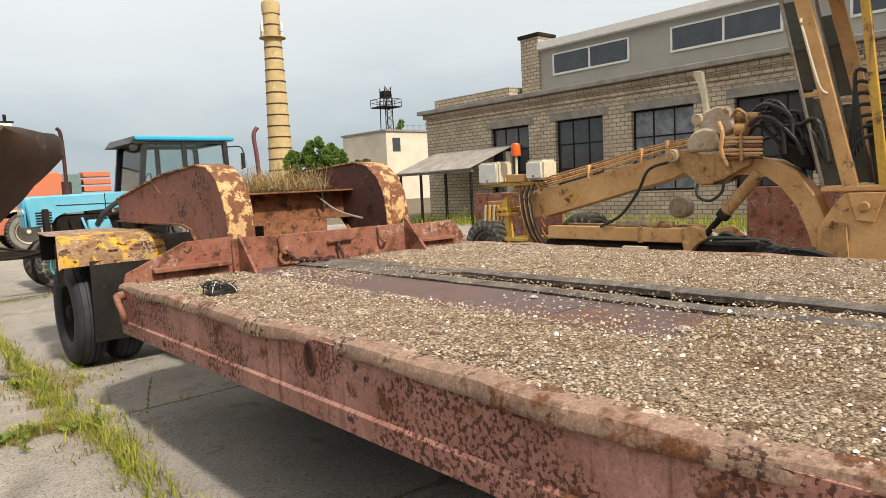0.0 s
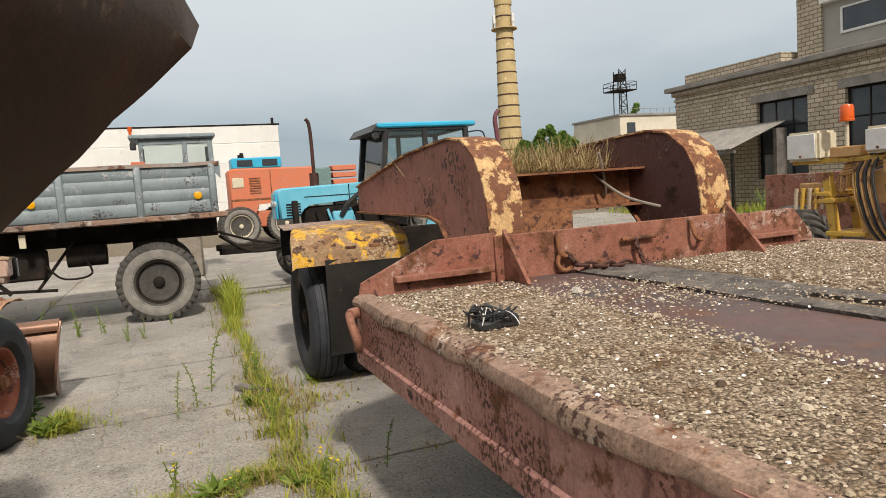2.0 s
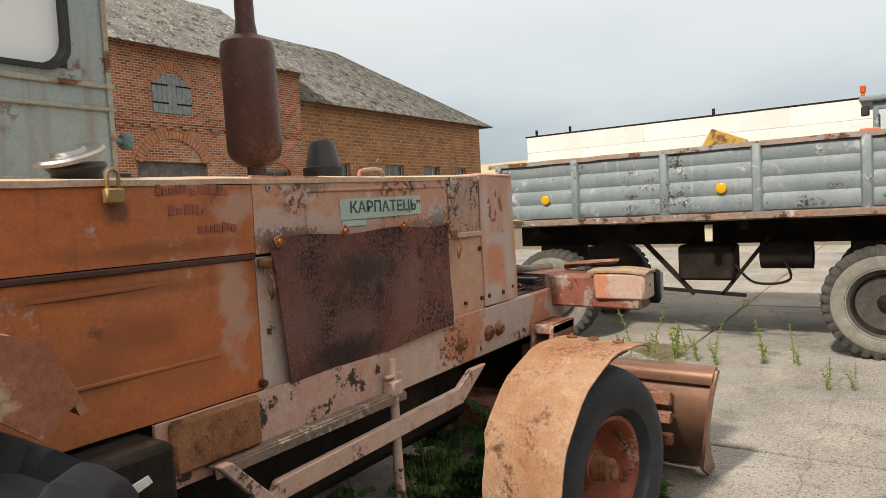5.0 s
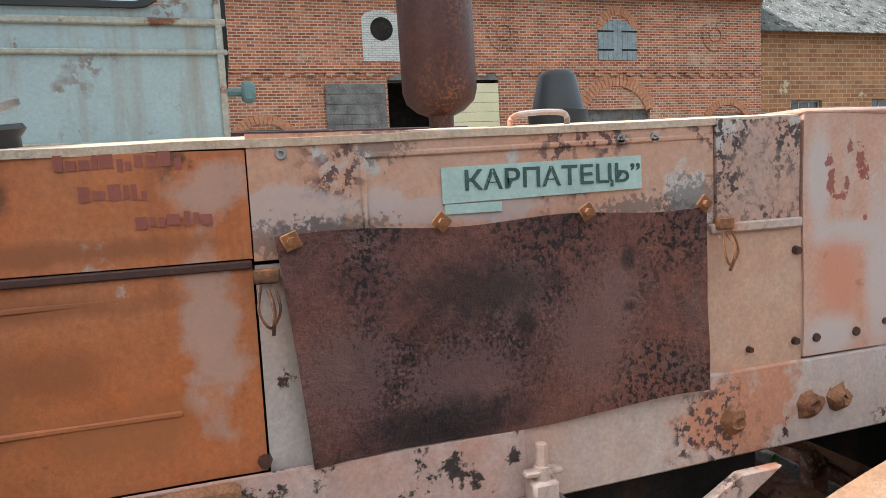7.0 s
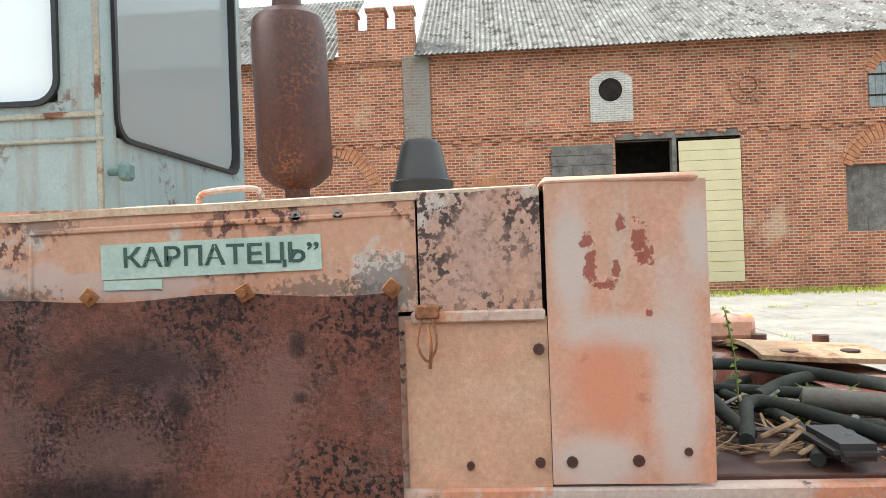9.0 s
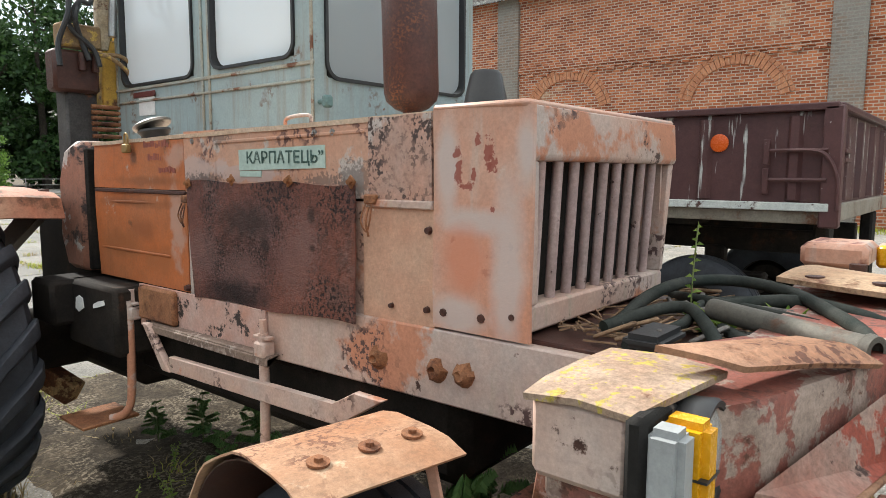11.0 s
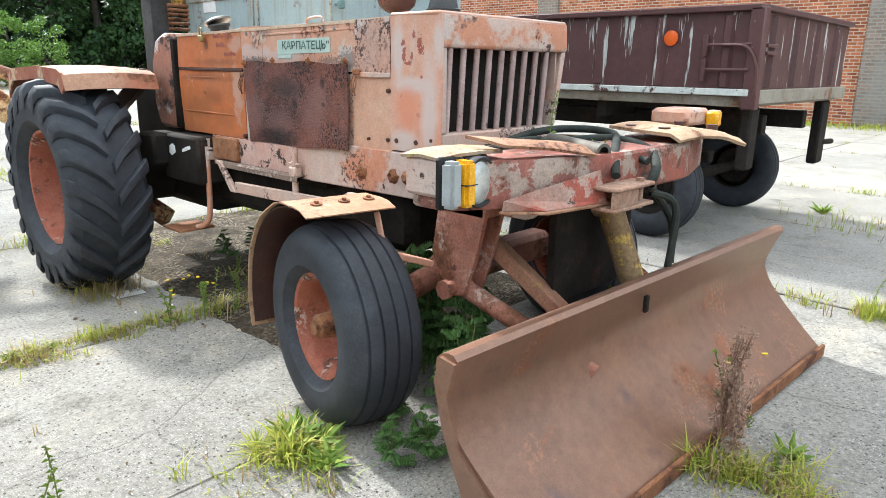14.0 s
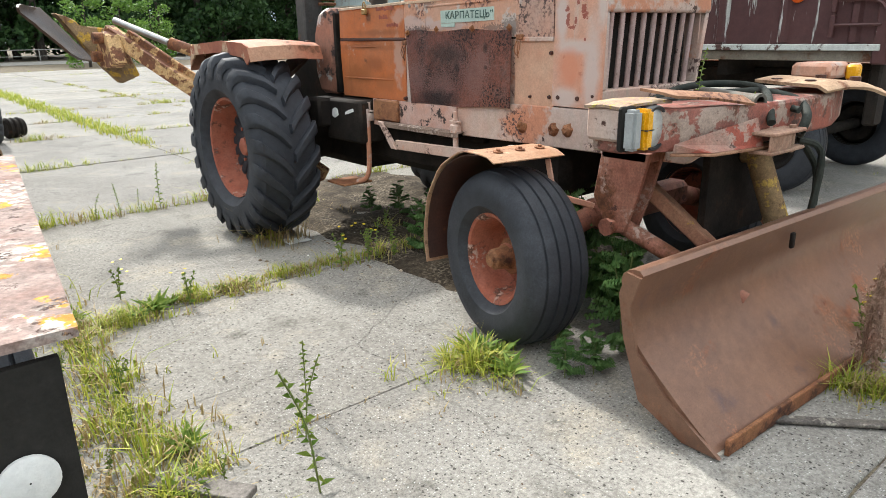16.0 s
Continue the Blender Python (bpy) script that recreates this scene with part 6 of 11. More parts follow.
for k, r in enumerate((0.17, 0.15, 0.125)):
    tube(bm, [(CX1 - 0.10 - 0.03 * k, 3.78 + r * 0.75 * math.cos(a), 2.42 + r * math.sin(a)) for a in [j * math.pi / 8 for j in range(16)]], 0.014, 8, True)
    part("coiled_hose", bm, M_hose, cabg)
    bm = B()
for (h0, h1, g0, g1), ax in [(h, "x") for h in side_h] + [(front_h[0], "y")]:
    w, hh = h1 - h0, g1 - g0
    at = CX1 if ax == "x" else CY1
    bm = B()
    o, i = rounded_rect((h0 + h1) / 2, (g0 + g1) / 2, w + 0.022, hh + 0.022, 0.085), rounded_rect((h0 + h1) / 2, (g0 + g1) / 2, w - 0.012, hh - 0.012, 0.072)
    for dd0, dd1 in ((0.0, 0.014),):
        rings = []
        for lst, d in ((o, dd0), (o, dd1), (i, dd1), (i, -0.045)):
            rings.append([bm.verts.new((at + d, p[0], p[1]) if ax == "x" else (p[0], at + d, p[1])) for p in lst])
        for r0, r1 in zip(rings, rings[1:]):
            for k in range(len(o)):
                bm.faces.new((r0[k], r0[(k + 1) % len(o)], r1[(k + 1) % len(o)], r1[k]))
    win = part("cab_window", bm, M_black, cabg, "rounded window in black rubber seal")
    bm = B()
    t = 0.006
    prism(bm, rounded_rect((h0 + h1) / 2, (g0 + g1) / 2, w - 0.02, hh - 0.02, 0.09), ax, at - 0.028, at - 0.022)
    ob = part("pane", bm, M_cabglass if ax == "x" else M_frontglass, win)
    ob.visible_shadow = False
bm = B()
box(bm, CX1 + 0.001, CX1 + 0.005, 3.78, 3.98, 2.0, 2.12)
part("paper_notice", bm, M_white, cabg)
bm = B()
box(bm, CX1 + 0.004, CX1 + 0.012, 3.72, 4.0, 2.115, 2.15, 0.003)
part("reflector_strip", bm, plain("dark_red_strip", (0.13, 0.03, 0.025)), cabg)
bm = B()
tube(bm, [(-2.6 + 0.19 * math.cos(a), 5.12 + 0.08 * math.sin(a), 2.22 + 0.17 * math.sin(a)) for a in [k * math.pi / 6 for k in range(12)]], 0.012, 8, True)
cyl(bm, (-2.6, 5.12, 2.22), (-2.6, 5.3, 1.6), 0.02, seg=8)
part("steering_wheel", bm, M_black, cabg)
bm = B()
box(bm, -3.0, -2.4, 4.0, 4.15, 1.6, 2.55, 0.05)
part("seat_back", bm, M_black, cabg)
bm = B()
cyl(bm, (CX1 - 0.03, 5.51, 1.985), (CX1 - 0.03, 5.57, 1.985), 0.012, seg=8)
box(bm, CX1 - 0.055, CX1 - 0.005, 5.56, 5.60, 1.955, 2.015, 0.01)
part("side_lamp", bm, M_winblue, cabg)
# front bracket, lamps, plates
M_beamred = surface("chipped_beam_red", (0.30, 0.080, 0.052), (0.26, 0.105, 0.08), 0.65, s=3.5, chip=(0.36, 0.27, 0.22), chip_at=(0.54, 0.57), chip_s=7, rust=(0.16, 0.065, 0.04), rust_at=(0.57, 0.61), rust_s=8, grain=0.25, pits=(0.10, 0.05, 0.04), pits_s=34, pits_in=(3.0, 0.5, 0.6))
M_tancover = surface("tan_rusted_cover", (0.37, 0.205, 0.125), (0.28, 0.135, 0.075), 0.75, s=4, rust=RUST, rust_at=(0.58, 0.66), rust_s=6, grain=0.25, pits=(0.12, 0.05, 0.03), pits_s=40, pits_in=(4.0, 0.52, 0.6))
bm = B()
prism(bm, [(-0.90, 7.57), (-0.90, 7.74), (-1.0, 7.77), (-1.12, 7.86), (-1.50, 7.965), (-1.66, 8.0), (-2.28, 8.0), (-2.42, 7.965), (-2.8, 7.86), (-2.92, 7.77), (-3.0, 7.74), (-3.0, 7.57), (-2.36, 7.62), (-2.30, 7.72), (-1.60, 7.72), (-1.44, 7.62)], "z", 1.09, 1.265, 0.012)
part("front_beam", bm, M_beamred, trac, "rust-red front cross beam")
bm = B()
ga, gb, gc_, gd, ge, gf = [bm.verts.new(p) for p in ((-1.08, 7.866, 1.125), (-1.52, 7.995, 1.210), (-1.19, 7.972, 1.088), (-1.52, 8.035, 1.088), (-1.08, 7.860, 1.088), (-1.52, 7.955, 1.088))]
for q in ((ga, gc_, gd, gb), (ga, ge, gc_), (gb, gd, gf), (ge, gf, gd, gc_), (ga, gb, gf, ge)):
    bm.faces.new(q)
bmesh.ops.recalc_face_normals(bm, faces=bm.faces)
part("gusset", bm, surface("scraped_gusset_paint", (0.33, 0.15, 0.11), (0.36, 0.27, 0.22), 0.7, s=4, chip=(0.31, 0.075, 0.048), chip_at=(0.52, 0.55), chip_s=6, rust=(0.08, 0.04, 0.03), rust_at=(0.62, 0.66), rust_s=9, grain=0.25), trac, "scraped red and cream gusset on the beam")
bm = B()
prism(bm, [(-1.07, 7.852), (-1.195, 7.985), (-1.62, 8.055), (-1.62, 7.95), (-1.2, 7.84)], "z", 1.073, 1.086, 0.003)
part("beam_flange", bm, M_tancover, trac, "tan rusted bottom flange")
bm = B()
rows = [[(-0.862, 7.555, 1.278), (-0.865, 7.65, 1.287), (-0.865, 7.742, 1.280)], [(-0.93, 7.556, 1.290), (-0.95, 7.66, 1.297), (-0.94, 7.765, 1.292)], [(-1.05, 7.56, 1.294), (-1.05, 7.67, 1.300), (-1.05, 7.785, 1.296)], [(-1.18, 7.56, 1.290), (-1.18, 7.68, 1.297), (-1.16, 7.79, 1.290)]]
part("lamp_box_lid", sheet(B(), rows, 0.012), surface("lichen_cream_lid", (0.42, 0.32, 0.24), (0.34, 0.225, 0.155), 0.9, s=5, chip=(0.40, 0.31, 0.07), chip_at=(0.55, 0.60), chip_s=34, rust=RUST, rust_at=(0.62, 0.68), rust_s=6, grain=0.3), trac, "lichen-speckled lid of the lamp box")
sheet(bm, [[(-1.05, 7.70, 1.345), (-1.09, 7.78, 1.33), (-1.12, 7.83, 1.315)], [(-1.24, 7.76, 1.325), (-1.27, 7.86, 1.325), (-1.29, 7.91, 1.30)], [(-1.44, 7.84, 1.31), (-1.48, 7.93, 1.30), (-1.50, 7.985, 1.265)]], 0.012)
part("beam_cover", bm, M_tancover, trac, "curled rusty cover plate")
bm = B()
box(bm, -0.872, -1.15, 7.56, 7.738, 1.14, 1.284, 0.014)
part("lamp_box", bm, M_pink, trac, "chipped pink lamp box")
bm = B()
box(bm, -0.850, -0.985, 7.735, 7.77, 1.105, 1.29, 0.01)
part("lamp_back", bm, M_flap, trac)
for x0, x1, y1, mm, nm in ((-0.848, -0.905, 7.825, M_lampgrey, "side_light"), (-0.907, -0.962, 7.84, M_amber, "indicator_lens")):
    bm = B()
    box(bm, x0, x1, 7.765, y1, 1.115, 1.28, 0.012, None, 2)
    part(nm, bm, mm, trac)
bm = B()
box(bm, -0.906, -0.963, 7.77, 7.842, 1.194, 1.198)
part("lens_seam", bm, M_black, trac)
bm = B()
lathe(bm, [(-0.09, 0.060), (-0.03, 0.090), (0.012, 0.094), (0.020, 0.090), (0.018, 0.080), (0.004, 0.079)], (-1.012, 7.800, 1.195), (-0.06, 1, 0), 32)
hl = part("headlamp", bm, M_black, trac, "round headlamp in a black rim")
bm = B()
lathe(bm, [(0.006, 0.081), (0.016, 0.060), (0.021, 0.03), (0.022, 0.001)], (-1.012, 7.800, 1.195), (-0.06, 1, 0), 32)
part("lens", bm, M_lens, hl)
bm = B()
rows = []
for i in range(9):
    t = i / 8
    z = 1.305 + 0.012 * math.sin(t * 5) - 0.035 * max(0, t - 0.7) / 0.3
    rows.append([(-2.22 - 0.62 * t, 7.62 + 0.06 * t, z + 0.01), (-2.16 - 0.60 * t, 7.80 + 0.05 * t, z + 0.006), (-2.14 - 0.56 * t, 7.98 + 0.10 * t, z), (-2.16 - 0.54 * t, 8.02 + 0.10 * t, z - 0.028)])
sheet(bm, rows, 0.016)
part("tread_plate", bm, surface("sandy_tread_plate", (0.48, 0.34, 0.22), (0.40, 0.24, 0.14), 0.8, s=5, rust=RUST, rust_at=(0.56, 0.64), grain=0.25), trac, "sandy rusted step plate with bolts")
for x, y in ((-2.26, 7.72), (-2.24, 7.90), (-2.60, 7.98), (-2.66, 7.78)):
    bm = B()
    cyl(bm, (x, y, 1.305), (x, y, 1.330), 0.028, seg=12)
    part("plate_bolt", bm, M_darkrust, trac)
bm = B()
box(bm, -2.72, -3.0, 7.58, 7.80, 1.30, 1.39, 0.02)
box(bm, -2.95, -3.02, 7.80, 7.86, 1.30, 1.38, 0.01)
part("far_lamp_box", bm, M_nose, trac)
bm = B()
box(bm, -2.93, -3.0, 7.80, 7.87, 1.29, 1.375, 0.012)
part("indicator_lens", bm, M_amber, trac)
# clevis, hoses
bm = B()
for z in (1.055, 1.135):
    box(bm, -1.47, -1.78, 7.99, 8.105, z, z + 0.016, 0.005)
box(bm, -1.47, -1.66, 8.080, 8.094, 1.071, 1.135, 0.002)
cyl(bm, (-1.73, 8.06, 1.04), (-1.73, 8.06, 1.165), 0.016, seg=10)
part("tow_clevis", bm, surface("rusty_tan_channel", (0.30, 0.15, 0.10), (0.36, 0.24, 0.17), 0.8, s=5, rust=DARK_RUST, rust_at=(0.58, 0.64), grain=0.3), trac, "rusty channel clevis on the beam")
M_drystick = surface("dry_brown_stick", (0.30, 0.19, 0.11), (0.20, 0.12, 0.07), 0.9, s=8, grain=0.3)
hoses = [([(-1.64, 7.36, 1.23), (-1.875, 7.342, 1.27), (-2.113, 7.368, 1.29), (-2.263, 7.487, 1.29), (-2.187, 7.661, 1.285), (-1.936, 7.823, 1.28), (-1.72, 7.94, 1.265), (-1.60, 8.02, 1.18)], 0.019),
         ([(-1.60, 7.34, 1.23), (-1.72, 7.385, 1.25), (-1.83, 7.43, 1.26), (-1.843, 7.488, 1.26), (-1.70, 7.58, 1.25), (-1.532, 7.665, 1.235)], 0.018),
         ([(-1.76, 7.60, 1.235), (-1.622, 7.725, 1.235), (-1.575, 7.814, 1.23), (-1.54, 7.90, 1.21)], 0.017),
         ([(-1.95, 7.50, 1.25), (-2.10, 7.70, 1.27), (-2.02, 7.93, 1.25), (-1.86, 8.06, 1.20), (-1.80, 8.07, 1.13), (-1.92, 8.02, 1.10)], 0.021),
         ([(-2.2, 7.3, 1.23), (-2.05, 7.5, 1.25), (-1.90, 7.80, 1.25), (-1.82, 8.04, 1.22)], 0.016),
         ([(-1.5, 7.45, 1.215), (-1.75, 7.5, 1.235), (-2.1, 7.45, 1.235), (-2.3, 7.6, 1.23)], 0.016)]
for h in hoses:
    part("hydraulic_hose", tube(B(), h[0], h[1], 10), M_hose, trac)
bm = B()
lathe(bm, [(0, 0.020), (0, 0.033), (0.02, 0.036), (0.03, 0.030), (0.46, 0.029), (0.47, 0.001)], (-1.59, 7.965, 1.272), (-0.47, -0.88, 0.01), 16)
part("pipe_stub", bm, surface("grey_brown_pipe", (0.13, 0.12, 0.10), (0.085, 0.075, 0.062), 0.6, 0.2, s=6, rust=RUST, rust_at=(0.6, 0.7), grain=0.2), trac, "open-ended grey steel pipe")
part("rubber_pad", box(B(), -1.62, -1.44, 7.46, 7.56, 1.225, 1.262, 0.014, None, 2), M_black, trac)
for k in range(26):
    bm = B()
    x, y = rt.uniform(-1.50, -2.2), rt.uniform(7.25, 7.6)
    a = rt.uniform(0, 3.1)
    ll = rt.uniform(0.08, 0.22)
    beam(bm, (x, y, 1.215 + rt.uniform(0, 0.04)), (x + ll * math.cos(a), y + ll * math.sin(a), 1.22 + rt.uniform(0, 0.05)), rt.uniform(0.008, 0.018), 0.010)
    part("dry_stick", bm, M_wood if k % 3 else M_drystick, trac)
bm = B()
for k in range(130):
    x, y, a = rt.uniform(-1.50, -2.25), rt.uniform(7.16, 7.66), rt.uniform(0, 3.1)
    ll = rt.uniform(0.04, 0.16)
    beam(bm, (x, y, 1.205 + rt.uniform(0, 0.025)), (min(x + ll * math.cos(a), -1.49), y + ll * math.sin(a), 1.206 + rt.uniform(0, 0.035)), rt.uniform(0.003, 0.008), 0.004, 0.0)
part("straw_litter", bm, M_drystick, trac, "dry brown straw and twigs", kind="stuff")
bm = B()
box(bm, -2.34, -1.46, 7.12, 7.72, 1.17, 1.20, 0.004)
part("debris_shelf", bm, M_darkrust, trac, "dark rusty shelf behind the front beam")
# axle, pivots, arms, blade
M_mudochre = surface("flaking_ochre_cylinder", (0.30, 0.20, 0.10), (0.20, 0.12, 0.065), 0.8, s=6, chip=(0.50, 0.33, 0.08), chip_at=(0.56, 0.60), chip_s=12, rust=DARK_RUST, rust_at=(0.56, 0.62), grain=0.3)
bm = B()
cyl(bm, (-1.08, 7.06, 0.47), (-1.55, 7.12, 0.60), 0.062, seg=16)
cyl(bm, (-2.80, 7.06, 0.47), (-2.35, 7.12, 0.60), 0.062, seg=16)
box(bm, -1.5, -2.4, 7.05, 7.2, 0.52, 0.68, 0.03)
part("front_axle", bm, M_rustpaint, trac)
for sx in (0, 1):
    X = (lambda v: v) if not sx else (lambda v: 2 * TX - v)
    bm = B()
    for xo in (-1.29, -1.40):
        prism(bm, [(7.42, 0.60), (7.36, 0.68), (7.30, 0.78), (7.34, 1.03), (7.62, 1.03), (7.56, 0.80), (7.50, 0.62)], "x", X(xo), X(xo - 0.022), 0.005)
    box(bm, X(-1.29), X(-1.42), 7.34, 7.60, 0.98, 1.03, 0.006)
    part("pivot_bracket", bm, M_rustpaint, trac)
    bm = B()
    cyl(bm, (X(-1.25), 7.43, 0.645), (X(-1.46), 7.43, 0.645), 0.032, seg=14)
    cyl(bm, (X(-1.23), 7.43, 0.645), (X(-1.25), 7.43, 0.645), 0.045, seg=8)
    part("pivot_pin", bm, M_rustpaint, trac)
    bm = B()
    cyl(bm, (X(-1.345), 7.43, 0.645), (X(-1.50), 8.05, 0.36), 0.042, seg=16)
    part("push_rod", bm, M_rustpaint, trac, "scratched red push rod")
    bm = B()
    beam(bm, (X(-1.47), 7.42, 0.88), (X(-1.72), 8.06, 0.30), 0.10, 0.07, 0.008)
    part("push_arm", bm, surface("lichen_red_arm", (0.30, 0.11, 0.07), (0.38, 0.20, 0.12), 0.75, s=4, chip=(0.55, 0.33, 0.04), chip_at=(0.64, 0.68), chip_s=7, grain=0.25), trac)
bm = B()
cyl(bm, (-1.93, 7.82, 0.98), (-1.99, 7.97, 0.55), 0.06, seg=18, bev=0.008)
cyl(bm, (-1.99, 7.97, 0.55), (-2.02, 8.05, 0.34), 0.028, seg=12)
box(bm, -1.88, -2.02, 7.74, 7.86, 0.93, 1.03, 0.02)
part("lift_cylinder", bm, M_mudochre, trac, "ochre rusted lift cylinder")
for h in ([(-2.08, 7.95, 1.06), (-2.16, 8.02, 0.9), (-2.12, 8.05, 0.72)], [(-2.0, 7.98, 1.06), (-2.1, 8.06, 0.98), (-2.07, 8.05, 0.6)]):
    part("cylinder_hose", tube(B(), h, 0.018, 8), M_hose, trac)
bm = B()
box(bm, -1.62, -2.30, 7.70, 7.74, 0.55, 1.02, 0.004)
part("belly_plate", bm, M_underside, trac)
# blade, slightly askew
prof = []
for k in range(15):
    t = k / 14
    z = 0.70 - 0.685 * t
    y = 8.045 - 0.10 * math.sin(min(t * 1.5, 1) * math.pi * 0.62) + 0.40 * max(0, t - 0.30) ** 1.35 / 0.70 ** 1.35
    prof.append((y, z))
rows = []
lip = [(7.968, 0.625), (7.964, 0.652), (7.972, 0.680), (7.994, 0.698), (8.018, 0.705), (8.036, 0.704)]
for i in range(13):
    t = i / 12
    x = -0.635 - 2.73 * t
    r = []
    for y, z in lip + prof:
        r.append((x - 0.12 * (1 - z / 0.7) * (1 - t), y + 0.11 * t + 0.003 * noise.noise(Vector((x * 2, z * 4, 3))), z))
    rows.append(r)
bm = sheet(B(), rows, 0.022)
blade = part("dozer_blade", bm, M_blade, trac, "broad curved brown steel dozer blade")
bm = B()
v0 = [(-0.62 - 0.12 * (1 - z / 0.7), y, z) for y, z in ((7.99, 0.70), (8.055, 0.69), (8.0, 0.55), (8.02, 0.35), (8.16, 0.18), (8.38, 0.01), (8.22, 0.01), (8.02, 0.12), (7.96, 0.4), (7.95, 0.6))]
vs = [bm.verts.new(p) for p in v0]
vt = [bm.verts.new((p[0] - 0.02, p[1], p[2])) for p in v0]
bm.faces.new(vs)
bm.faces.new(vt[::-1])
for k in range(len(vs)):
    bm.faces.new((vs[k], vt[k], vt[(k + 1) % len(vs)], vs[(k + 1) % len(vs)]))
part("blade_end", bm, M_blade, blade)
bm = B()
beam(bm, (-0.80, 8.375, 0.035), (-3.35, 8.475, 0.035), 0.02, 0.07, 0.004)
part("cutting_edge", bm, M_flatrust, blade)
bm = B()
box(bm, -1.815, -1.845, 8.08, 8.10, 0.56, 0.64, 0.006)
part("slot", bm, M_underside, blade)
bm = B()
for x in (-1.5, -2.4):
    o = 0.11 * (-x - 0.635) / 2.73
    box(bm, x - 0.04, x + 0.04, 7.84 + o, 7.93 + o, 0.08, 0.62, 0.006)
for z0, z1, y in ((0.40, 0.46, 7.93), (0.50, 0.57, 7.945), (0.27, 0.33, 7.945)):
    beam(bm, (-0.86, y - 0.02, (z0 + z1) / 2), (-3.32, y + 0.09, (z0 + z1) / 2), 0.05, z1 - z0)
part("blade_rib", bm, M_rustpaint, blade, "orange-red back ribs of the blade")
# backhoe: mast, boom, stick, bucket
bm = B()
box(bm, -2.016, -1.816, 3.30, 3.46, 0.9, 2.184, 0.015)
box(bm, -2.15, -1.72, 3.22, 3.46, 0.7, 1.1, 0.03)
part("mast", bm, surface("dark_grey_mast", (0.075, 0.070, 0.066), (0.045, 0.04, 0.038), 0.7, s=4, rust=RUST, rust_at=(0.6, 0.68), grain=0.3), trac, "dark grey backhoe mast")
bm = B()
prism(bm, [(-2.046, 2.065), (-2.155, 2.065), (-2.192, 2.514), (-2.074, 2.514)], "y", 3.36, 3.46, 0.01)
part("boom_foot", bm, M_exyellow, trac, "yellow boom foot")
bm = B()
prism(bm, [(-2.21, 2.275), (-2.328, 2.239), (-2.318, 3.246), (-2.201, 3.246)], "y", 3.28, 3.40, 0.012)
part("boom", bm, M_exyellow, trac, "worn yellow backhoe boom")
bm = B()
prism(bm, [(-2.028, 2.44), (-2.101, 2.44), (-2.192, 2.807), (-2.201, 3.228), (-2.074, 3.228), (-2.037, 2.733)], "y", 3.42, 3.47, 0.008)
part("boom_cheek", bm, surface("peeling_cream_cheek", (0.50, 0.42, 0.31), (0.42, 0.30, 0.16), 0.7, s=6, rust=RUST, rust_at=(0.54, 0.60), rust_s=7, grain=0.3), trac, "cream and rust boom cheek plate")
part("boom_cylinder", cyl(B(), (-2.119, 3.50, 2.532), (-2.164, 3.50, 3.136), 0.030, seg=12), M_steel, trac, "bright steel cylinder rod")
bm = B()
box(bm, -2.037, -1.783, 3.40, 3.52, 2.431, 2.578, 0.012)
part("valve_block", bm, M_mudochre, trac, "ochre-brown hydraulic valve block")
bm = B()
box(bm, -2.023, -1.738, 3.36, 3.50, 2.147, 2.413, 0.02)
for c in (255, 300):
    cyl(bm, (-1.732 - 0.003663 * (c / 2.02 - 80), 3.53, 2.285), (-1.732 - 0.003663 * (c / 2.02 - 80), 3.53, 2.395), 0.022, seg=10)
part("slew_motor", bm, M_darkrust, trac, "dark rusted slew motor")
for z in (2.065, 2.028, 1.992, 1.955, 1.918, 1.872):
    bm = B()
    cyl(bm, (-2.3, 3.5, z), (-1.956, 3.5, z), 0.014, seg=8)
    part("valve_rod", bm, M_flatrust, trac)
for pts in ([(-1.865, 3.55, 3.063), (-1.829, 3.57, 2.77), (-1.802, 3.59, 2.605), (-1.756, 3.55, 2.44), (-1.751, 3.57, 2.294)], [(-1.929, 3.55, 3.026), (-1.901, 3.57, 2.77), (-1.847, 3.59, 2.605), (-1.892, 3.55, 2.477), (-1.929, 3.57, 2.349)], [(-1.983, 3.55, 2.917), (-1.956, 3.57, 2.715), (-1.874, 3.59, 2.697), (-1.829, 3.55, 2.55), (-1.956, 3.57, 2.422), (-1.983, 3.59, 2.312)]):
    part("mast_hose", tube(B(), pts, 0.017, 8), M_black, trac)
for pts in ([(-1.983, 3.56, 2.395), (-2.065, 3.58, 2.376), (-2.155, 3.6, 2.303), (-2.237, 3.56, 2.202), (-2.3, 3.58, 2.147), (-2.306, 3.6, 2.001)], [(-2.019, 3.56, 2.395), (-2.128, 3.58, 2.395), (-2.201, 3.6, 2.33), (-2.291, 3.56, 2.22), (-2.324, 3.58, 2.129), (-2.318, 3.6, 1.982)]):
    part("mast_hose", tube(B(), pts, 0.015, 8), M_mudochre, trac)
bm = B()
beam(bm, (-1.45, 4.28, 0.42), (-0.30, 2.58, 1.66), 0.11, 0.125, 0.010)
part("backhoe_stick", bm, M_peelyellow, trac, "peeling yellow backhoe arm")
bm = B()
beam(bm, (-0.95, 3.45, 1.05), (-0.42, 2.72, 1.62), 0.04, 0.13, 0.01)
part("arm_web", bm, M_peelyellow, trac)
bm = B()
cyl(bm, (-1.35, 3.75, 1.22), (-0.62, 3.22, 1.55), 0.050, seg=16, bev=0.006)
part("bucket_cylinder", bm, M_peelyellow, trac)
bm = B()
cyl(bm, (-0.62, 3.22, 1.55), (-0.33, 2.75, 1.745), 0.030, seg=12)
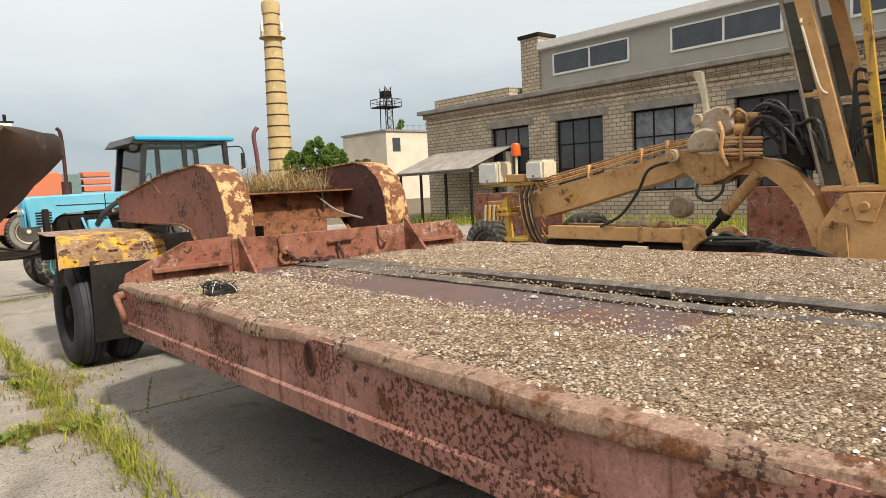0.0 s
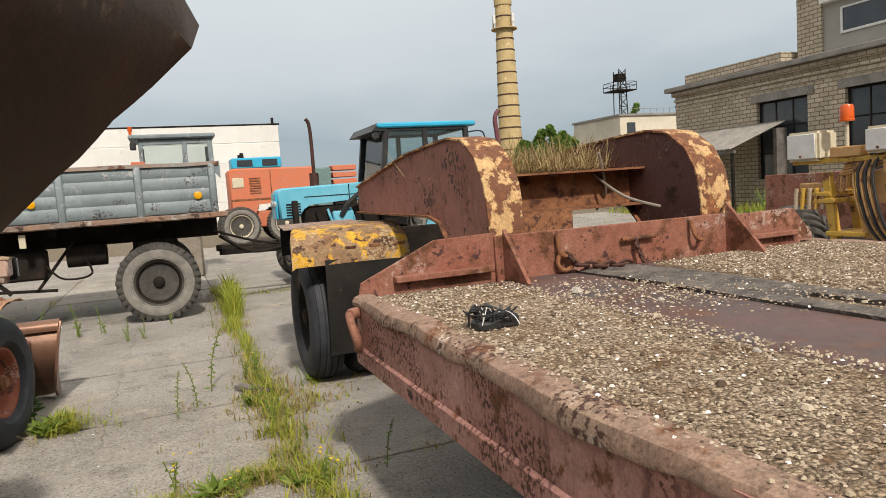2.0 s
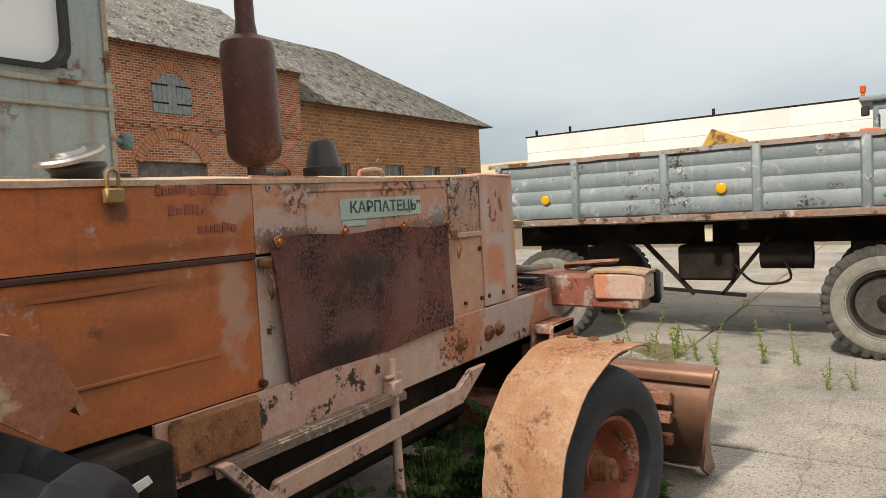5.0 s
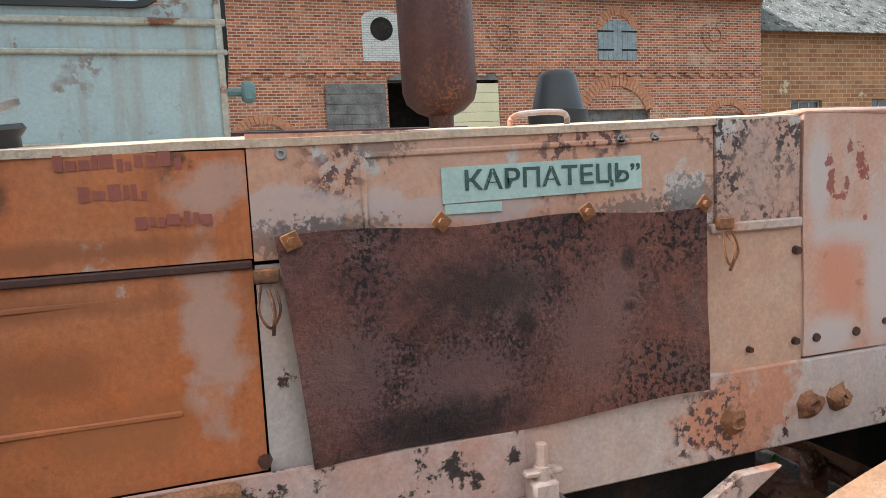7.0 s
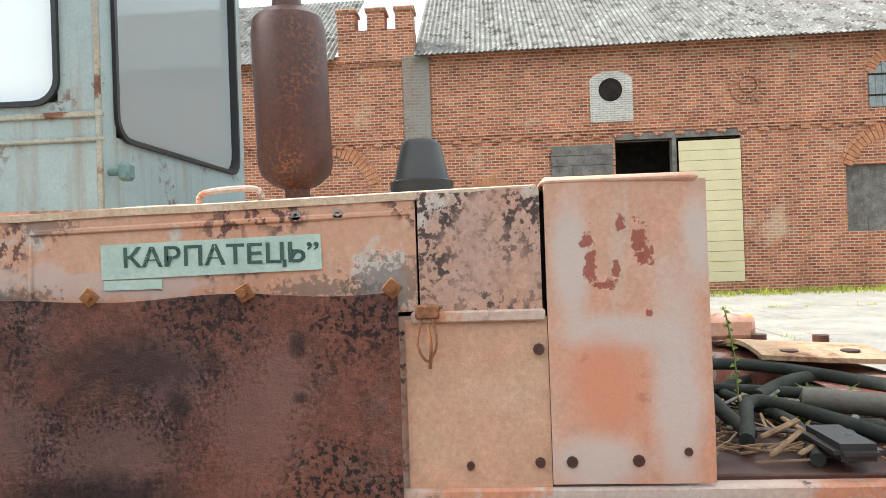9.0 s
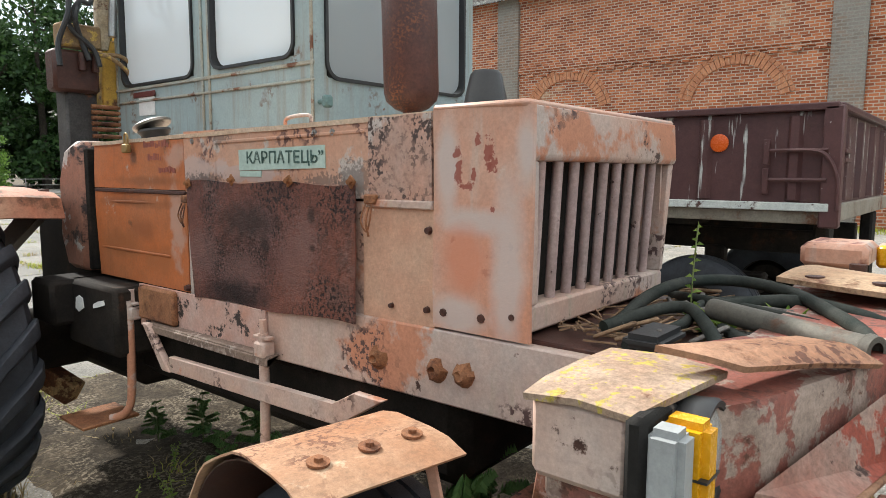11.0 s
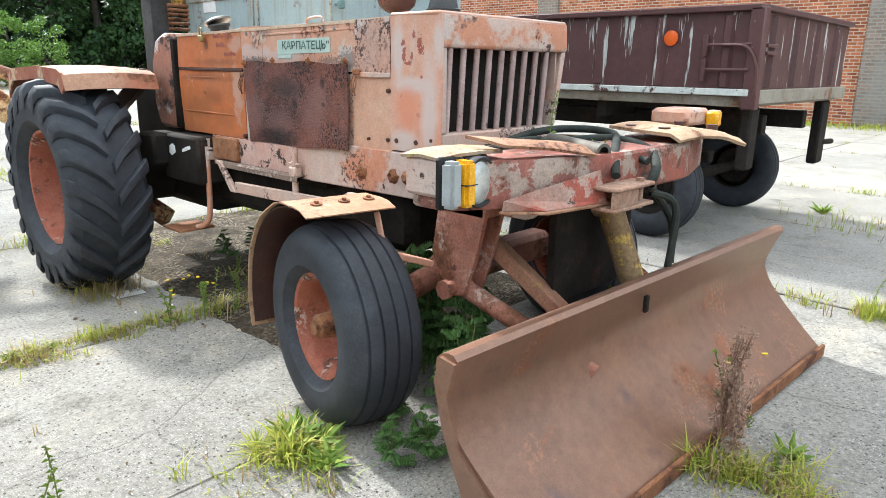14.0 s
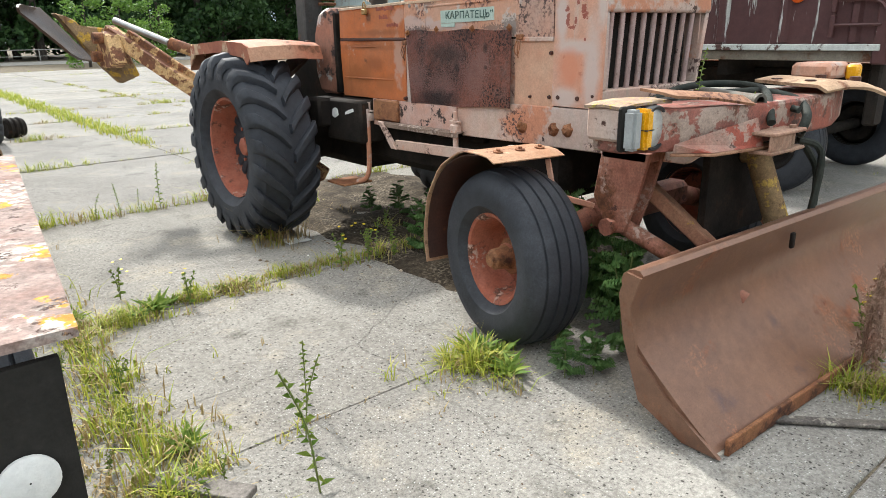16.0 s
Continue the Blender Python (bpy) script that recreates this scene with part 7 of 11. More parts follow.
part("cylinder_rod", bm, M_steel, trac, "bright chrome cylinder rod")
bm = B()
prism(bm, [(2.85, 1.38), (2.75, 1.62), (2.65, 1.66), (2.52, 1.64), (2.40, 1.58), (2.36, 1.5), (2.4, 1.34), (2.7, 1.34)], "x", -0.36, -0.24, 0.012)
part("linkage", bm, M_peelyellow, trac, "rusty yellow bucket linkage")
for y, z in ((2.62, 1.60), (2.5, 1.44)):
    bm = B()
    cyl(bm, (-0.42, y, z), (-0.16, y, z), 0.05, seg=14)
    part("linkage_pin", bm, M_flatrust, trac)
# bucket
M_mudyellow = surface("mud_caked_yellow", (0.30, 0.21, 0.115), (0.20, 0.13, 0.07), 0.85, s=5, chip=(0.52, 0.33, 0.055), chip_at=(0.54, 0.58), chip_s=9, rust=RUST, rust_at=(0.6, 0.68), grain=0.3)
M_bucket = surface("scoured_bucket_steel", (0.04, 0.023, 0.018), (0.075, 0.04, 0.022), 0.5, s=3.5, rust=(0.12, 0.058, 0.024), rust_at=(0.56, 0.70), rust_s=3, grain=0.2, pits=(0.20, 0.13, 0.08), pits_s=40, pits_in=(4.0, 0.58, 0.66))
A_, B_, N_ = Vector((0.11, 2.04, 1.873)), Vector((0.365, 2.55, 1.882)), Vector((0.32, 2.49, 1.79))
WL, WR = Vector((-0.638, -0.161, -0.753)), Vector((-0.696, -0.217, -0.685))
rows = []
for i in range(15):
    t = i / 14
    a, b = A_ + WL * (0.64 * t), N_ + WR * (0.47 * t)
    rows.append([a.lerp(b, s) + Vector((0.02, 0.0, -0.03)) * math.sin(math.pi * s) * 0.6 + Vector((1, -0.3, -0.6)) * 0.005 * noise.noise(Vector((t * 7, s * 6, 5))) for s in (0, 0.2, 0.4, 0.6, 0.8, 0.92, 1.0)])
top = [A_, A_.lerp(B_, 0.2), A_.lerp(B_, 0.4), A_.lerp(B_, 0.6), A_.lerp(B_, 0.80) + Vector((0, 0, 0.006)), A_.lerp(B_, 0.93) - Vector((0, 0, 0.002)), B_ - Vector((0.0, 0.0, 0.028))]
rows = [top, [p.lerp(q, 0.6) + Vector((0.012, -0.012, 0.0)) * (k / 6) for k, (p, q) in enumerate(zip(top, rows[0]))]] + rows[1:]
part("bucket_plate", sheet(B(), rows, 0.022), M_bucket, trac, "dark rusted backhoe bucket plate")
bm = B()
prism(bm, [(0.06, 1.825), (-0.04, 1.79), (-0.10, 1.76), (-0.13, 1.73), (-0.14, 1.70), (-0.23, 1.705), (-0.34, 1.69), (-0.46, 1.64), (-0.60, 1.25), (-0.42, 1.18), (-0.30, 1.32)], "y", 2.2, 2.34, 0.012)
part("bucket_cheek", bm, M_mudyellow, trac, "mud-caked yellow bucket cheek")
bm = B()
lathe(bm, [(0, 0.058), (0.03, 0.056), (0.04, 0.045), (0.04, 0.02), (0.02, 0.018), (0.02, 0.001)], (-0.085, 2.2, 1.71), (0, -1, 0), 20)
part("bucket_boss", bm, M_mudyellow, trac)
bm = B()
cyl(bm, (-0.42, 2.3, 1.5), (-0.42, 2.66, 1.5), 0.045, seg=16, bev=0.006)
part("bucket_pin", bm, M_flatrust, trac)
bm = B()
cyl(bm, A_ + WL * 0.20 + (B_ - A_) * 0.12 + Vector((0.012, -0.01, -0.012)), A_ + WL * 0.20 + (B_ - A_) * 0.12 + Vector((0.03, -0.03, -0.03)), 0.008, seg=8)
part("weld_stub", bm, M_steel, trac)

# ---- low-loader trailer ----
LX0, LX1, LY0, LY1, LZ = 1.2, 4.66, -7.0, 5.05, 1.04
lo = thing("low_loader_trailer", (2.9, 2.0, 0), label="rusty low-loader trailer with gravel-littered deck", category="trailer")
rl = random.Random(21)


def wavy_lip(x_in, x_out, name):
    """A thin top flange, beaten up and down and hanging over the side by an uneven width."""
    rows = []
    n = 260
    sg = 1 if x_out > x_in else -1
    for i in range(n + 1):
        y = LY0 + (LY1 - LY0) * i / n
        w = 0.034 * noise.noise(Vector((y * 1.5, 0, 0))) + 0.014 * noise.noise(Vector((y * 5.5, 2, 0))) + 0.004 * noise.noise(Vector((y * 21, 2, 0)))
        z = LZ + 0.008 + 0.014 * noise.noise(Vector((y * 2.3, 5, 0)))
        d = 0.020 + 0.020 * noise.noise(Vector((y * 1.9, 9, 0))) + 0.010 * noise.noise(Vector((y * 7, 4, 0)))
        x1 = x_out + w
        rows.append([(x_in, y, z), (x1 - 0.045 * sg, y, z + 0.003), (x1 - 0.012 * sg, y, z - 0.004 - 0.3 * max(d, 0)), (x1, y, z - 0.016 - max(d, -0.004)), (x1 - 0.002 * sg, y, z - 0.030 - 1.25 * max(d, -0.004))])
    return part(name, sheet(B(), rows, 0.011), M_lip, lo, "bent rusty edge flange")


wavy_lip(1.29, 1.185, "edge_flange")
wavy_lip(4.52, 4.68, "edge_flange")
for x0, x1 in ((1.205, 1.235), (4.60, 4.63)):
    rows = []
    for i in range(61):
        y = LY0 + (LY1 - 0.03 - LY0) * i / 60
        rows.append([(x0 + 0.006 * noise.noise(Vector((y * 2, z * 3, 1))), y, z) for z in (1.03, 0.93, 0.86, 0.78)])
    part("side_beam", sheet(B(), rows, 0.02), M_trailer, lo, "faded red-pink rusty side beam")
    bm = B()
    rows = []
    for i in range(61):
        y = LY0 + (LY1 - 0.03 - LY0) * i / 60
        rows.append([(x0 - 0.012, y, 0.79), (x0 - 0.022 + 0.003 * noise.noise(Vector((y * 3, 1, 1))), y, 0.782), (x0 - 0.02, y, 0.70), (x0 + 0.03, y, 0.69)])
    part("lower_flange", sheet(B(), rows, 0.012), M_trailer, lo)
# long beams hung deep and coloured near-black to deepen shade below the deck
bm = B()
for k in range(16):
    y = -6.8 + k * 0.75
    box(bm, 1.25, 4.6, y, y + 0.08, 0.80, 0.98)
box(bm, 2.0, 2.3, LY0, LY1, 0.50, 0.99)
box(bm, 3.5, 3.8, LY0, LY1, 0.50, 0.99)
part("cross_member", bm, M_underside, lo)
for y0, y1 in ((LY0, -4.2), (-4.19, -1.2), (-1.19, 1.85), (1.86, LY1)):
    for x0, x1 in ((1.24, 2.58), (2.98, 4.60)):
        bm = B()
        rows = []
        for i in range(9):
            y = y0 + (y1 - y0) * i / 8
            rows.append([(x0 + (x1 - x0) * j / 5, y, LZ - 0.012 + 0.008 * noise.noise(Vector((x0 + j, y * 0.8, 3)))) for j in range(6)])
        part("deck_plate", sheet(B(), rows, 0.01), M_deckplate, lo, "worn purplish steel deck plate")
for k, (x0, x1) in enumerate(((2.585, 2.70), (2.71, 2.83), (2.84, 2.975))):
    for y0, y1 in ((LY0, -2.1), (-2.08, 1.6), (1.63, 4.98)):
        bm = B()
        rows = []
        for i in range(25):
            y = y0 + (y1 - y0) * i / 24
            dz = 0.012 * noise.noise(Vector((y * 1.3, k * 3, 1))) - (0.10 if k == 1 and y < 3.6 + 0.3 * noise.noise(Vector((y, 2, 2))) else 0) + (0.02 if k == 2 and y < 3.2 else 0)
            w = 0.010 * noise.noise(Vector((y * 3, k, 7)))
            rows.append([(x0 + w, y, LZ + dz - 0.01), (x0 + 0.04, y, LZ + dz + 0.003), (x1 - 0.04, y, LZ + dz), (x1 + w - 0.012, y, LZ + dz - 0.012)])
        part("deck_plank", sheet(B(), rows, 0.035), M_oldplank, lo, "split grey timber deck plank")
# headboard and wings
bm = B()
box(bm, 2.05, 3.86, 5.02, 5.06, 1.03, 1.30, 0.005)
part("headboard", bm, M_rustpaint, lo, "rusty crosswise headboard plate")
bm = B()
prism(bm, [(1.22, 1.03), (2.06, 1.03), (2.06, 1.32), (1.68, 1.31), (1.24, 1.115)], "y", 5.04, 5.065, 0.003)
box(bm, 1.42, 2.02, 4.975, 5.04, 1.10, 1.135, 0.004)
part("side_wing", bm, M_rustpaint, lo)
bm = B()
prism(bm, [(3.86, 1.03), (4.64, 1.03), (4.64, 1.10), (4.45, 1.29), (3.86, 1.28)], "y", 5.04, 5.065, 0.003)
box(bm, 3.95, 4.45, 4.985, 5.04, 1.10, 1.135, 0.004)
part("side_wing", bm, M_rustpaint, lo)
bm = B()
prism(bm, [(5.03, 1.04), (4.74, 1.04), (5.02, 1.34)], "x", 2.10, 2.125, 0.003)
part("gusset", bm, M_rustpaint, lo)
bm = B()
prism(bm, [(5.03, 1.04), (4.68, 1.04), (5.02, 1.38)], "x", 3.80, 3.825, 0.003)
part("gusset", bm, M_rustpaint, lo)


def link_chain(pts, r, n):
    bm = B()
    path = []
    for a, b in zip(pts, pts[1:]):
        path += [Vector(a).lerp(Vector(b), t / n) for t in range(n)]
    path.append(Vector(pts[-1]))
    for i, (a, b) in enumerate(zip(path, path[1:])):
        d = (b - a)
        side = d.cross(Vector((0, 0, 1)) if i % 2 else Vector((1, 0.3, 0))).normalized()
        c = (a + b) / 2
        L, W = d.length * 0.72, d.length * 0.36
        dn = d.normalized()
        tube(bm, [c + dn * L * math.cos(t) + side * W * math.sin(t) for t in [k * math.pi / 4 for k in range(8)]], r, 6, True)
    return bm


part("hook_chain", link_chain([(2.50, 4.985, 1.16), (2.56, 4.95, 1.085), (2.72, 4.90, 1.065), (2.92, 4.92, 1.055)], 0.011, 3), M_darkrust, lo, "rusty link chain lying on the deck")
part("hook_chain", link_chain([(3.02, 4.99, 1.20), (3.03, 4.96, 1.12), (3.04, 4.94, 1.06)], 0.011, 3), M_darkrust, lo)
bm = B()
tube(bm, [(2.50 + 0.055 * math.cos(a), 4.985, 1.11 + 0.055 * math.sin(a)) for a in [k * math.pi / 4 for k in range(8)]], 0.014, 8, True)
part("lashing_hook", bm, M_flatrust, lo)
bm = B()
tube(bm, [(2.46, 5.0, 1.27), (2.46, 4.98, 1.17), (2.50, 4.97, 1.14)], 0.014, 8)
part("lashing_hook", bm, M_flatrust, lo)
bm = B()
cyl(bm, (2.92, 4.99, 1.20), (3.18, 4.99, 1.205), 0.014, seg=8)
part("lashing_bar", bm, M_flatrust, lo)
bm = B()
tube(bm, [(3.48, 5.0, 1.28), (3.48, 4.96, 1.18), (3.52, 4.95, 1.15), (3.56, 4.96, 1.19)], 0.013, 8)
part("lashing_hook", bm, M_flatrust, lo)
bm = B()
tube(bm, [(1.20, 4.95, 0.985), (1.14, 4.94, 0.98), (1.12, 4.86, 0.95), (1.13, 4.80, 0.86), (1.15, 4.86, 0.80), (1.17, 4.94, 0.84), (1.15, 4.955, 0.92)], 0.022, 10)
cyl(bm, (1.21, 4.98, 0.975), (1.13, 4.90, 0.975), 0.03, seg=12)
part("lashing_ring", bm, surface("pink_rust_ring", (0.36, 0.17, 0.12), (0.25, 0.11, 0.07), 0.75, rust=RUST, rust_s=8, grain=0.25), lo, "hanging pinkish lashing ring")
for y in (2.36, -0.6):
    bm = B()
    lathe(bm, [(0, 0.062), (0.012, 0.062), (0.016, 0.055), (0.012, 0.045), (0.006, 0.04), (0.006, 0.001)], (1.196, y, 0.945), (-1, 0, 0), 20)
    bmesh.ops.scale(bm, vec=(1, 0.75, 1.25), verts=bm.verts, space=Matrix.Translation((-1.2, -y, -0.945)))
    part("lashing_eye", bm, M_darkrust, lo)
# gooseneck box beams
M_neckdark = surface("dark_maroon_rust", (0.13, 0.055, 0.05), (0.10, 0.04, 0.032), 0.7, s=3, rust=(0.07, 0.03, 0.02), grain=0.22, pits=(0.30, 0.18, 0.14), pits_s=36, pits_in=(3.0, 0.58, 0.66))
M_neckred = surface("flaking_neck_red", (0.37, 0.165, 0.125), (0.31, 0.12, 0.085), 0.65, s=2.5, rust=(0.17, 0.07, 0.04), rust_at=(0.60, 0.67), rust_s=5, chip=(0.09, 0.045, 0.035), chip_at=(0.62, 0.65), chip_s=11, streak=(0.22, 0.10, 0.07), grain=0.22, pits=(0.08, 0.04, 0.03), pits_s=30, pits_in=(2.4, 0.50, 0.58))
prof = [(5.08, 1.03), (5.08, 1.40), (5.12, 1.60), (5.22, 1.76), (5.40, 1.88), (5.62, 1.915), (5.9, 1.905), (6.5, 1.87), (7.2, 1.775), (8.0, 1.66), (8.0, 1.42), (7.2, 1.41), (6.05, 1.40), (5.86, 1.36), (5.74, 1.25), (5.70, 1.03)]
for x0, x1 in ((2.06, 2.26), (3.66, 3.88)):
    bm = B()
    prism(bm, prof, "x", x0, x0 + 0.016)
    part("neck_side", bm, M_neckred if x0 < 3 else M_neckdark, lo, "rust-red gooseneck side plate" if x0 < 3 else "dark brown gooseneck side plate")
    bm = B()
    prism(bm, prof, "x", x1 - 0.016, x1)
    part("neck_side", bm, M_rustpaint, lo)
    rows = [[(x, y + (-0.006 if i < 4 else 0), z + (0.006 if i >= 4 else 0)) for x in (x0 - 0.02, (x0 + x1) / 2, x1 + 0.02)] for i, (y, z) in enumerate(prof[:10])]
    fine = []
    for a, b in zip(rows, rows[1:]):
        fine += [[Vector(p).lerp(Vector(q), k / 3) for p, q in zip(a, b)] for k in range(3)]
    fine.append(rows[-1])
    part("neck_flange", sheet(B(), fine, 0.014), M_peelyellow, lo, "curved flange with peeling yellow paint")
    rows = [[(x, y, z) for x in (x0 - 0.03, x1 + 0.03)] for y, z in prof[10:]]
    part("neck_lower_flange", sheet(B(), rows, 0.016), M_flatrust, lo)
bm = B()
prism(bm, [(5.68, 1.375), (5.87, 1.375), (5.87, 1.66), (5.66, 1.66), (5.66, 1.645), (5.852, 1.645), (5.852, 1.392), (5.68, 1.392)], "x", 2.26, 3.66)
box(bm, 2.26, 3.66, 5.88, 7.4, 1.60, 1.64)
part("cross_channel", bm, M_flatrust, lo, "rusty cross channel between the neck beams")
part("axle_plate", box(B(), 2.24, 3.95, 8.28, 8.32, 0.45, 1.22, 0.01), M_underside, lo, "upright near-black plate beyond the axle")
bm = B()
beam(bm, (2.06, 7.42, 0.55), (4.1, 7.42, 0.55), 0.16, 0.16, 0.02)
part("axle_beam", bm, M_underside, lo)
# drawbar arms and support forward
for x0, x1 in ((2.08, 2.24), (3.68, 3.86)):
    part("lower_chassis", box(B(), x0, x1, 5.2, 8.0, 0.80, 1.0, 0.01), M_underside, lo)
for cx in (1.44, 1.80, 4.05, 4.40):
    for cy in (7.42,):
        wheel(lo, (cx, cy, 0.55), 0.55, 0.29, 0.29, "rib", (-1 if cx < 3 else 1, 0, 0), M_rubber, M_underside, 0.10)
# fender with flap and tail reflector
rows = []
for y, z in ((6.80, 1.05), (6.81, 1.13), (6.85, 1.21), (6.93, 1.275), (7.04, 1.315), (7.2, 1.335), (7.38, 1.34), (7.5, 1.33)):
    o = 0.20 * (y - 6.85)
    rows.append([(x, y, z + dz) for x, dz in ((1.172 + o, -0.02), (1.20 + o, 0.0), (1.7, 0.005), (2.14, 0.0))])
part("wheel_fender", sheet(B(), rows, 0.008), M_yellowfender, lo, "flaking yellow wheel fender")
bm = B()
prism(bm, [(6.84, 1.14), (6.95, 1.22), (7.08, 1.26), (7.08, 0.9), (6.84, 0.88)], "x", 1.20, 1.212)
part("fender_side", bm, M_underside, lo)
bm = B()
rows = [[(x, 6.82 + 0.02 * math.sin(z * 5) + 0.012 * noise.noise(Vector((x * 4, z * 3, 0))), z) for x in (1.42, 1.6, 1.8, 2.0, 2.18)] for z in (1.09, 1.0, 0.8, 0.6, 0.42, 0.31)]
part("mud_flap", sheet(bm, rows, 0.01), M_flap, lo, "black tarred rubber mud flap")
for x in (1.60, 1.80, 2.02):
    part("fender_clip", box(B(), x, x + 0.09, 6.815, 6.86, 1.16, 1.185, 0.004), M_flatrust, lo)
rows = [[(x, 8.735 + 0.004 * math.sin(z * 5), z) for x in (1.38, 1.6, 1.8, 2.0, 2.13)] for z in (1.30, 1.2, 1.1, 1.0)]
part("mud_flap", sheet(B(), rows, 0.01), M_flap, lo)
bm = B()
lathe(bm, [(0, 0.027), (0.004, 0.027), (0.006, 0.024), (0.006, 0.001)], (1.425, 8.742, 1.185), (0, 1, 0), 24)
part("round_reflector", bm, M_white, lo, "round white reflector on the flap")
rows = [[(x, y, 1.322 + 0.005 * noise.noise(Vector((x * 5, y * 5, 0)))) for x in (1.23 + 0.105 * (y - 7.5), 1.6, 1.9, 2.14)] for y in (7.55, 7.8, 8.1, 8.3, 8.5, 8.745)]
part("lichen_plate", sheet(B(), rows, 0.01), M_lichen, lo, "rusty plate covered in orange lichen")
# twigs and straw on the neck
bm = B()
for _ in range(1700):
    x, y = rl.gauss(2.95, 0.34), rl.gauss(6.1, 0.16)
    a, b = rl.uniform(0, 6.28), rl.uniform(-0.1, 1.3)
    L = rl.uniform(0.08, 0.30)
    p = Vector((x, y, 1.65 + rl.uniform(0, 0.05)))
    q = p + Vector((math.cos(a) * math.cos(b), math.sin(a) * math.cos(b), abs(math.sin(b)))) * L
    s = Vector((-math.sin(a), math.cos(a), 0)) * 0.003
    v = [bm.verts.new(t) for t in (p - s, p + s, q + s * 0.5, q - s * 0.5)]
    bm.faces.new(v)
straw = new("dry_straw", raw("dry_straw", bm, M_drygrass))
tagged(straw, "dry straw and dead weeds lying on the gooseneck", "straw", kind="stuff")
for p in ([(3.45, 6.0, 1.35), (3.40, 5.8, 1.5), (3.28, 5.7, 1.78)], [(3.30, 5.8, 1.62), (3.42, 5.6, 1.45), (3.62, 5.45, 1.36)]):
    st = single("stick", tube(B(), p, 0.011, 6), M_exgrey, "thin bent stick leaning on the gooseneck", "stick", p[0])
# gravel over the deck
bm = B()


def pebble(bm, x, y, z, s, rnd):
    a = rnd.uniform(0, 6.28)
    ca, sa = math.cos(a) * s, math.sin(a) * s
    e, h = rnd.uniform(0.45, 0.9), rnd.uniform(0.35, 0.7) * s
    pts = [(1, 0, 0), (0.3, e, 0.1), (-0.9, e * 0.5, 0), (-0.7, -e * 0.6, 0), (0.4, -e, 0)]
    low = [bm.verts.new((x + px * ca - py * sa, y + px * sa + py * ca, z)) for px, py, _ in pts]
    top = [bm.verts.new((x + 0.55 * (px * ca - py * sa), y + 0.55 * (px * sa + py * ca), z + h * rnd.uniform(0.8, 1.2))) for px, py, _ in pts]
    for i in range(5):
        bm.faces.new((low[i], low[(i + 1) % 5], top[(i + 1) % 5], top[i]))
    bm.faces.new(top)


def gravel_cover(x, y):
    """How thick the litter lies there."""
    v = 0.75 + 0.6 * noise.noise(Vector((x * 1.1, y * 0.7, 4)))
    if 2.05 < x < 3.05:
        v -= 0.62 if y > 1.2 else 0.35
    if x < 1.245:
        v -= 0.4
    return v


n = 0
while n < 52000:
    y = -0.6 + 5.5 * rl.random() ** 0.85
    x = rl.uniform(1.23, 4.55)
    if rl.random() < gravel_cover(x, y):
        pebble(bm, x, y, LZ + 0.004 + rl.uniform(0, 0.013), rl.uniform(0.003, 0.0095) * (1.9 if rl.random() < 0.03 else 1), rl)
        n += 1


def stone_mat():
    m, n_, l_, p = nodes_for("mixed_pebbles")
    g = n_.new("ShaderNodeNewGeometry")
    r = n_.new("ShaderNodeValToRGB")
    for e, (pos, c) in zip([r.color_ramp.elements[0], r.color_ramp.elements[1]] + [r.color_ramp.elements.new(0.5) for _ in range(3)], [(0, (0.10, 0.07, 0.05)), (1, (0.66, 0.59, 0.48)), (0.3, (0.26, 0.20, 0.145)), (0.6, (0.42, 0.345, 0.255)), (0.95, (0.53, 0.45, 0.34))]):
        e.position, e.color = pos, (*c, 1)
    l_.new(g.outputs["Random Per Island"], r.inputs[0])
    l_.new(r.outputs[0], p.inputs["Base Color"])
    p.inputs["Roughness"].default_value = 0.9
    p.inputs["Specular IOR Level"].default_value = 0.2
    return m


M_pebble = stone_mat()
grav = new("gravel", finish(bm, "gravel", M_pebble, None, 10))
tagged(grav, "loose pale gravel and bark litter on the deck", "gravel", kind="stuff")
# litter bed below the pebbles
rows = []
for i in range(57):
    y = -6.9 + 11.85 * i / 56
    rows.append([(1.215 + 3.345 * j / 32, y, LZ - 0.015 + 0.034 * min(1, max(-0.7, gravel_cover(1.25 + 3.31 * j / 32, y) * 2.2 - 0.55)) * (0.75 if j else 0.4)) for j in range(33)])
bed = new("litter_bed", finish(sheet(B(), rows, 0.006), "litter_bed", M_gravel, None))
tagged(bed, "thin bed of sand and bark litter on the deck", "litter", kind="stuff")
for x, y, s in ((2.15, 4.35, 0.035), (2.3, 3.9, 0.025), (1.9, 3.0, 0.03), (2.45, 2.2, 0.03), (3.3, 3.2, 0.03), (2.2, 1.2, 0.035)):
    bm = B()
    pebble(bm, x, y, LZ, s, rl)
    single("limestone_lump", bm, M_rockwhite, "small pale broken stone on the deck", "stone", (x, y, LZ))
# black bundle of wires
cx, cy = 1.42, 3.82
wires = thing("wire_bundle", (cx, cy, LZ), label="tangled black plastic and pale wires on the deck", category="wire")
for k in range(12):
    a = rl.uniform(0, 6.28)
    pts = []
    for j in range(5):
        a += rl.uniform(0.5, 1.4)
        pts.append((cx + rl.uniform(0.02, 0.12) * math.cos(a), cy + rl.uniform(0.02, 0.10) * math.sin(a), LZ + 0.02 + rl.uniform(0, 0.09)))
    part("wire", tube(B(), pts, rl.uniform(0.003, 0.006), 5), M_black, wires)
bm = B()
box(bm, cx - 0.08, cx + 0.02, cy - 0.06, cy + 0.03, LZ + 0.01, LZ + 0.05, 0.01)
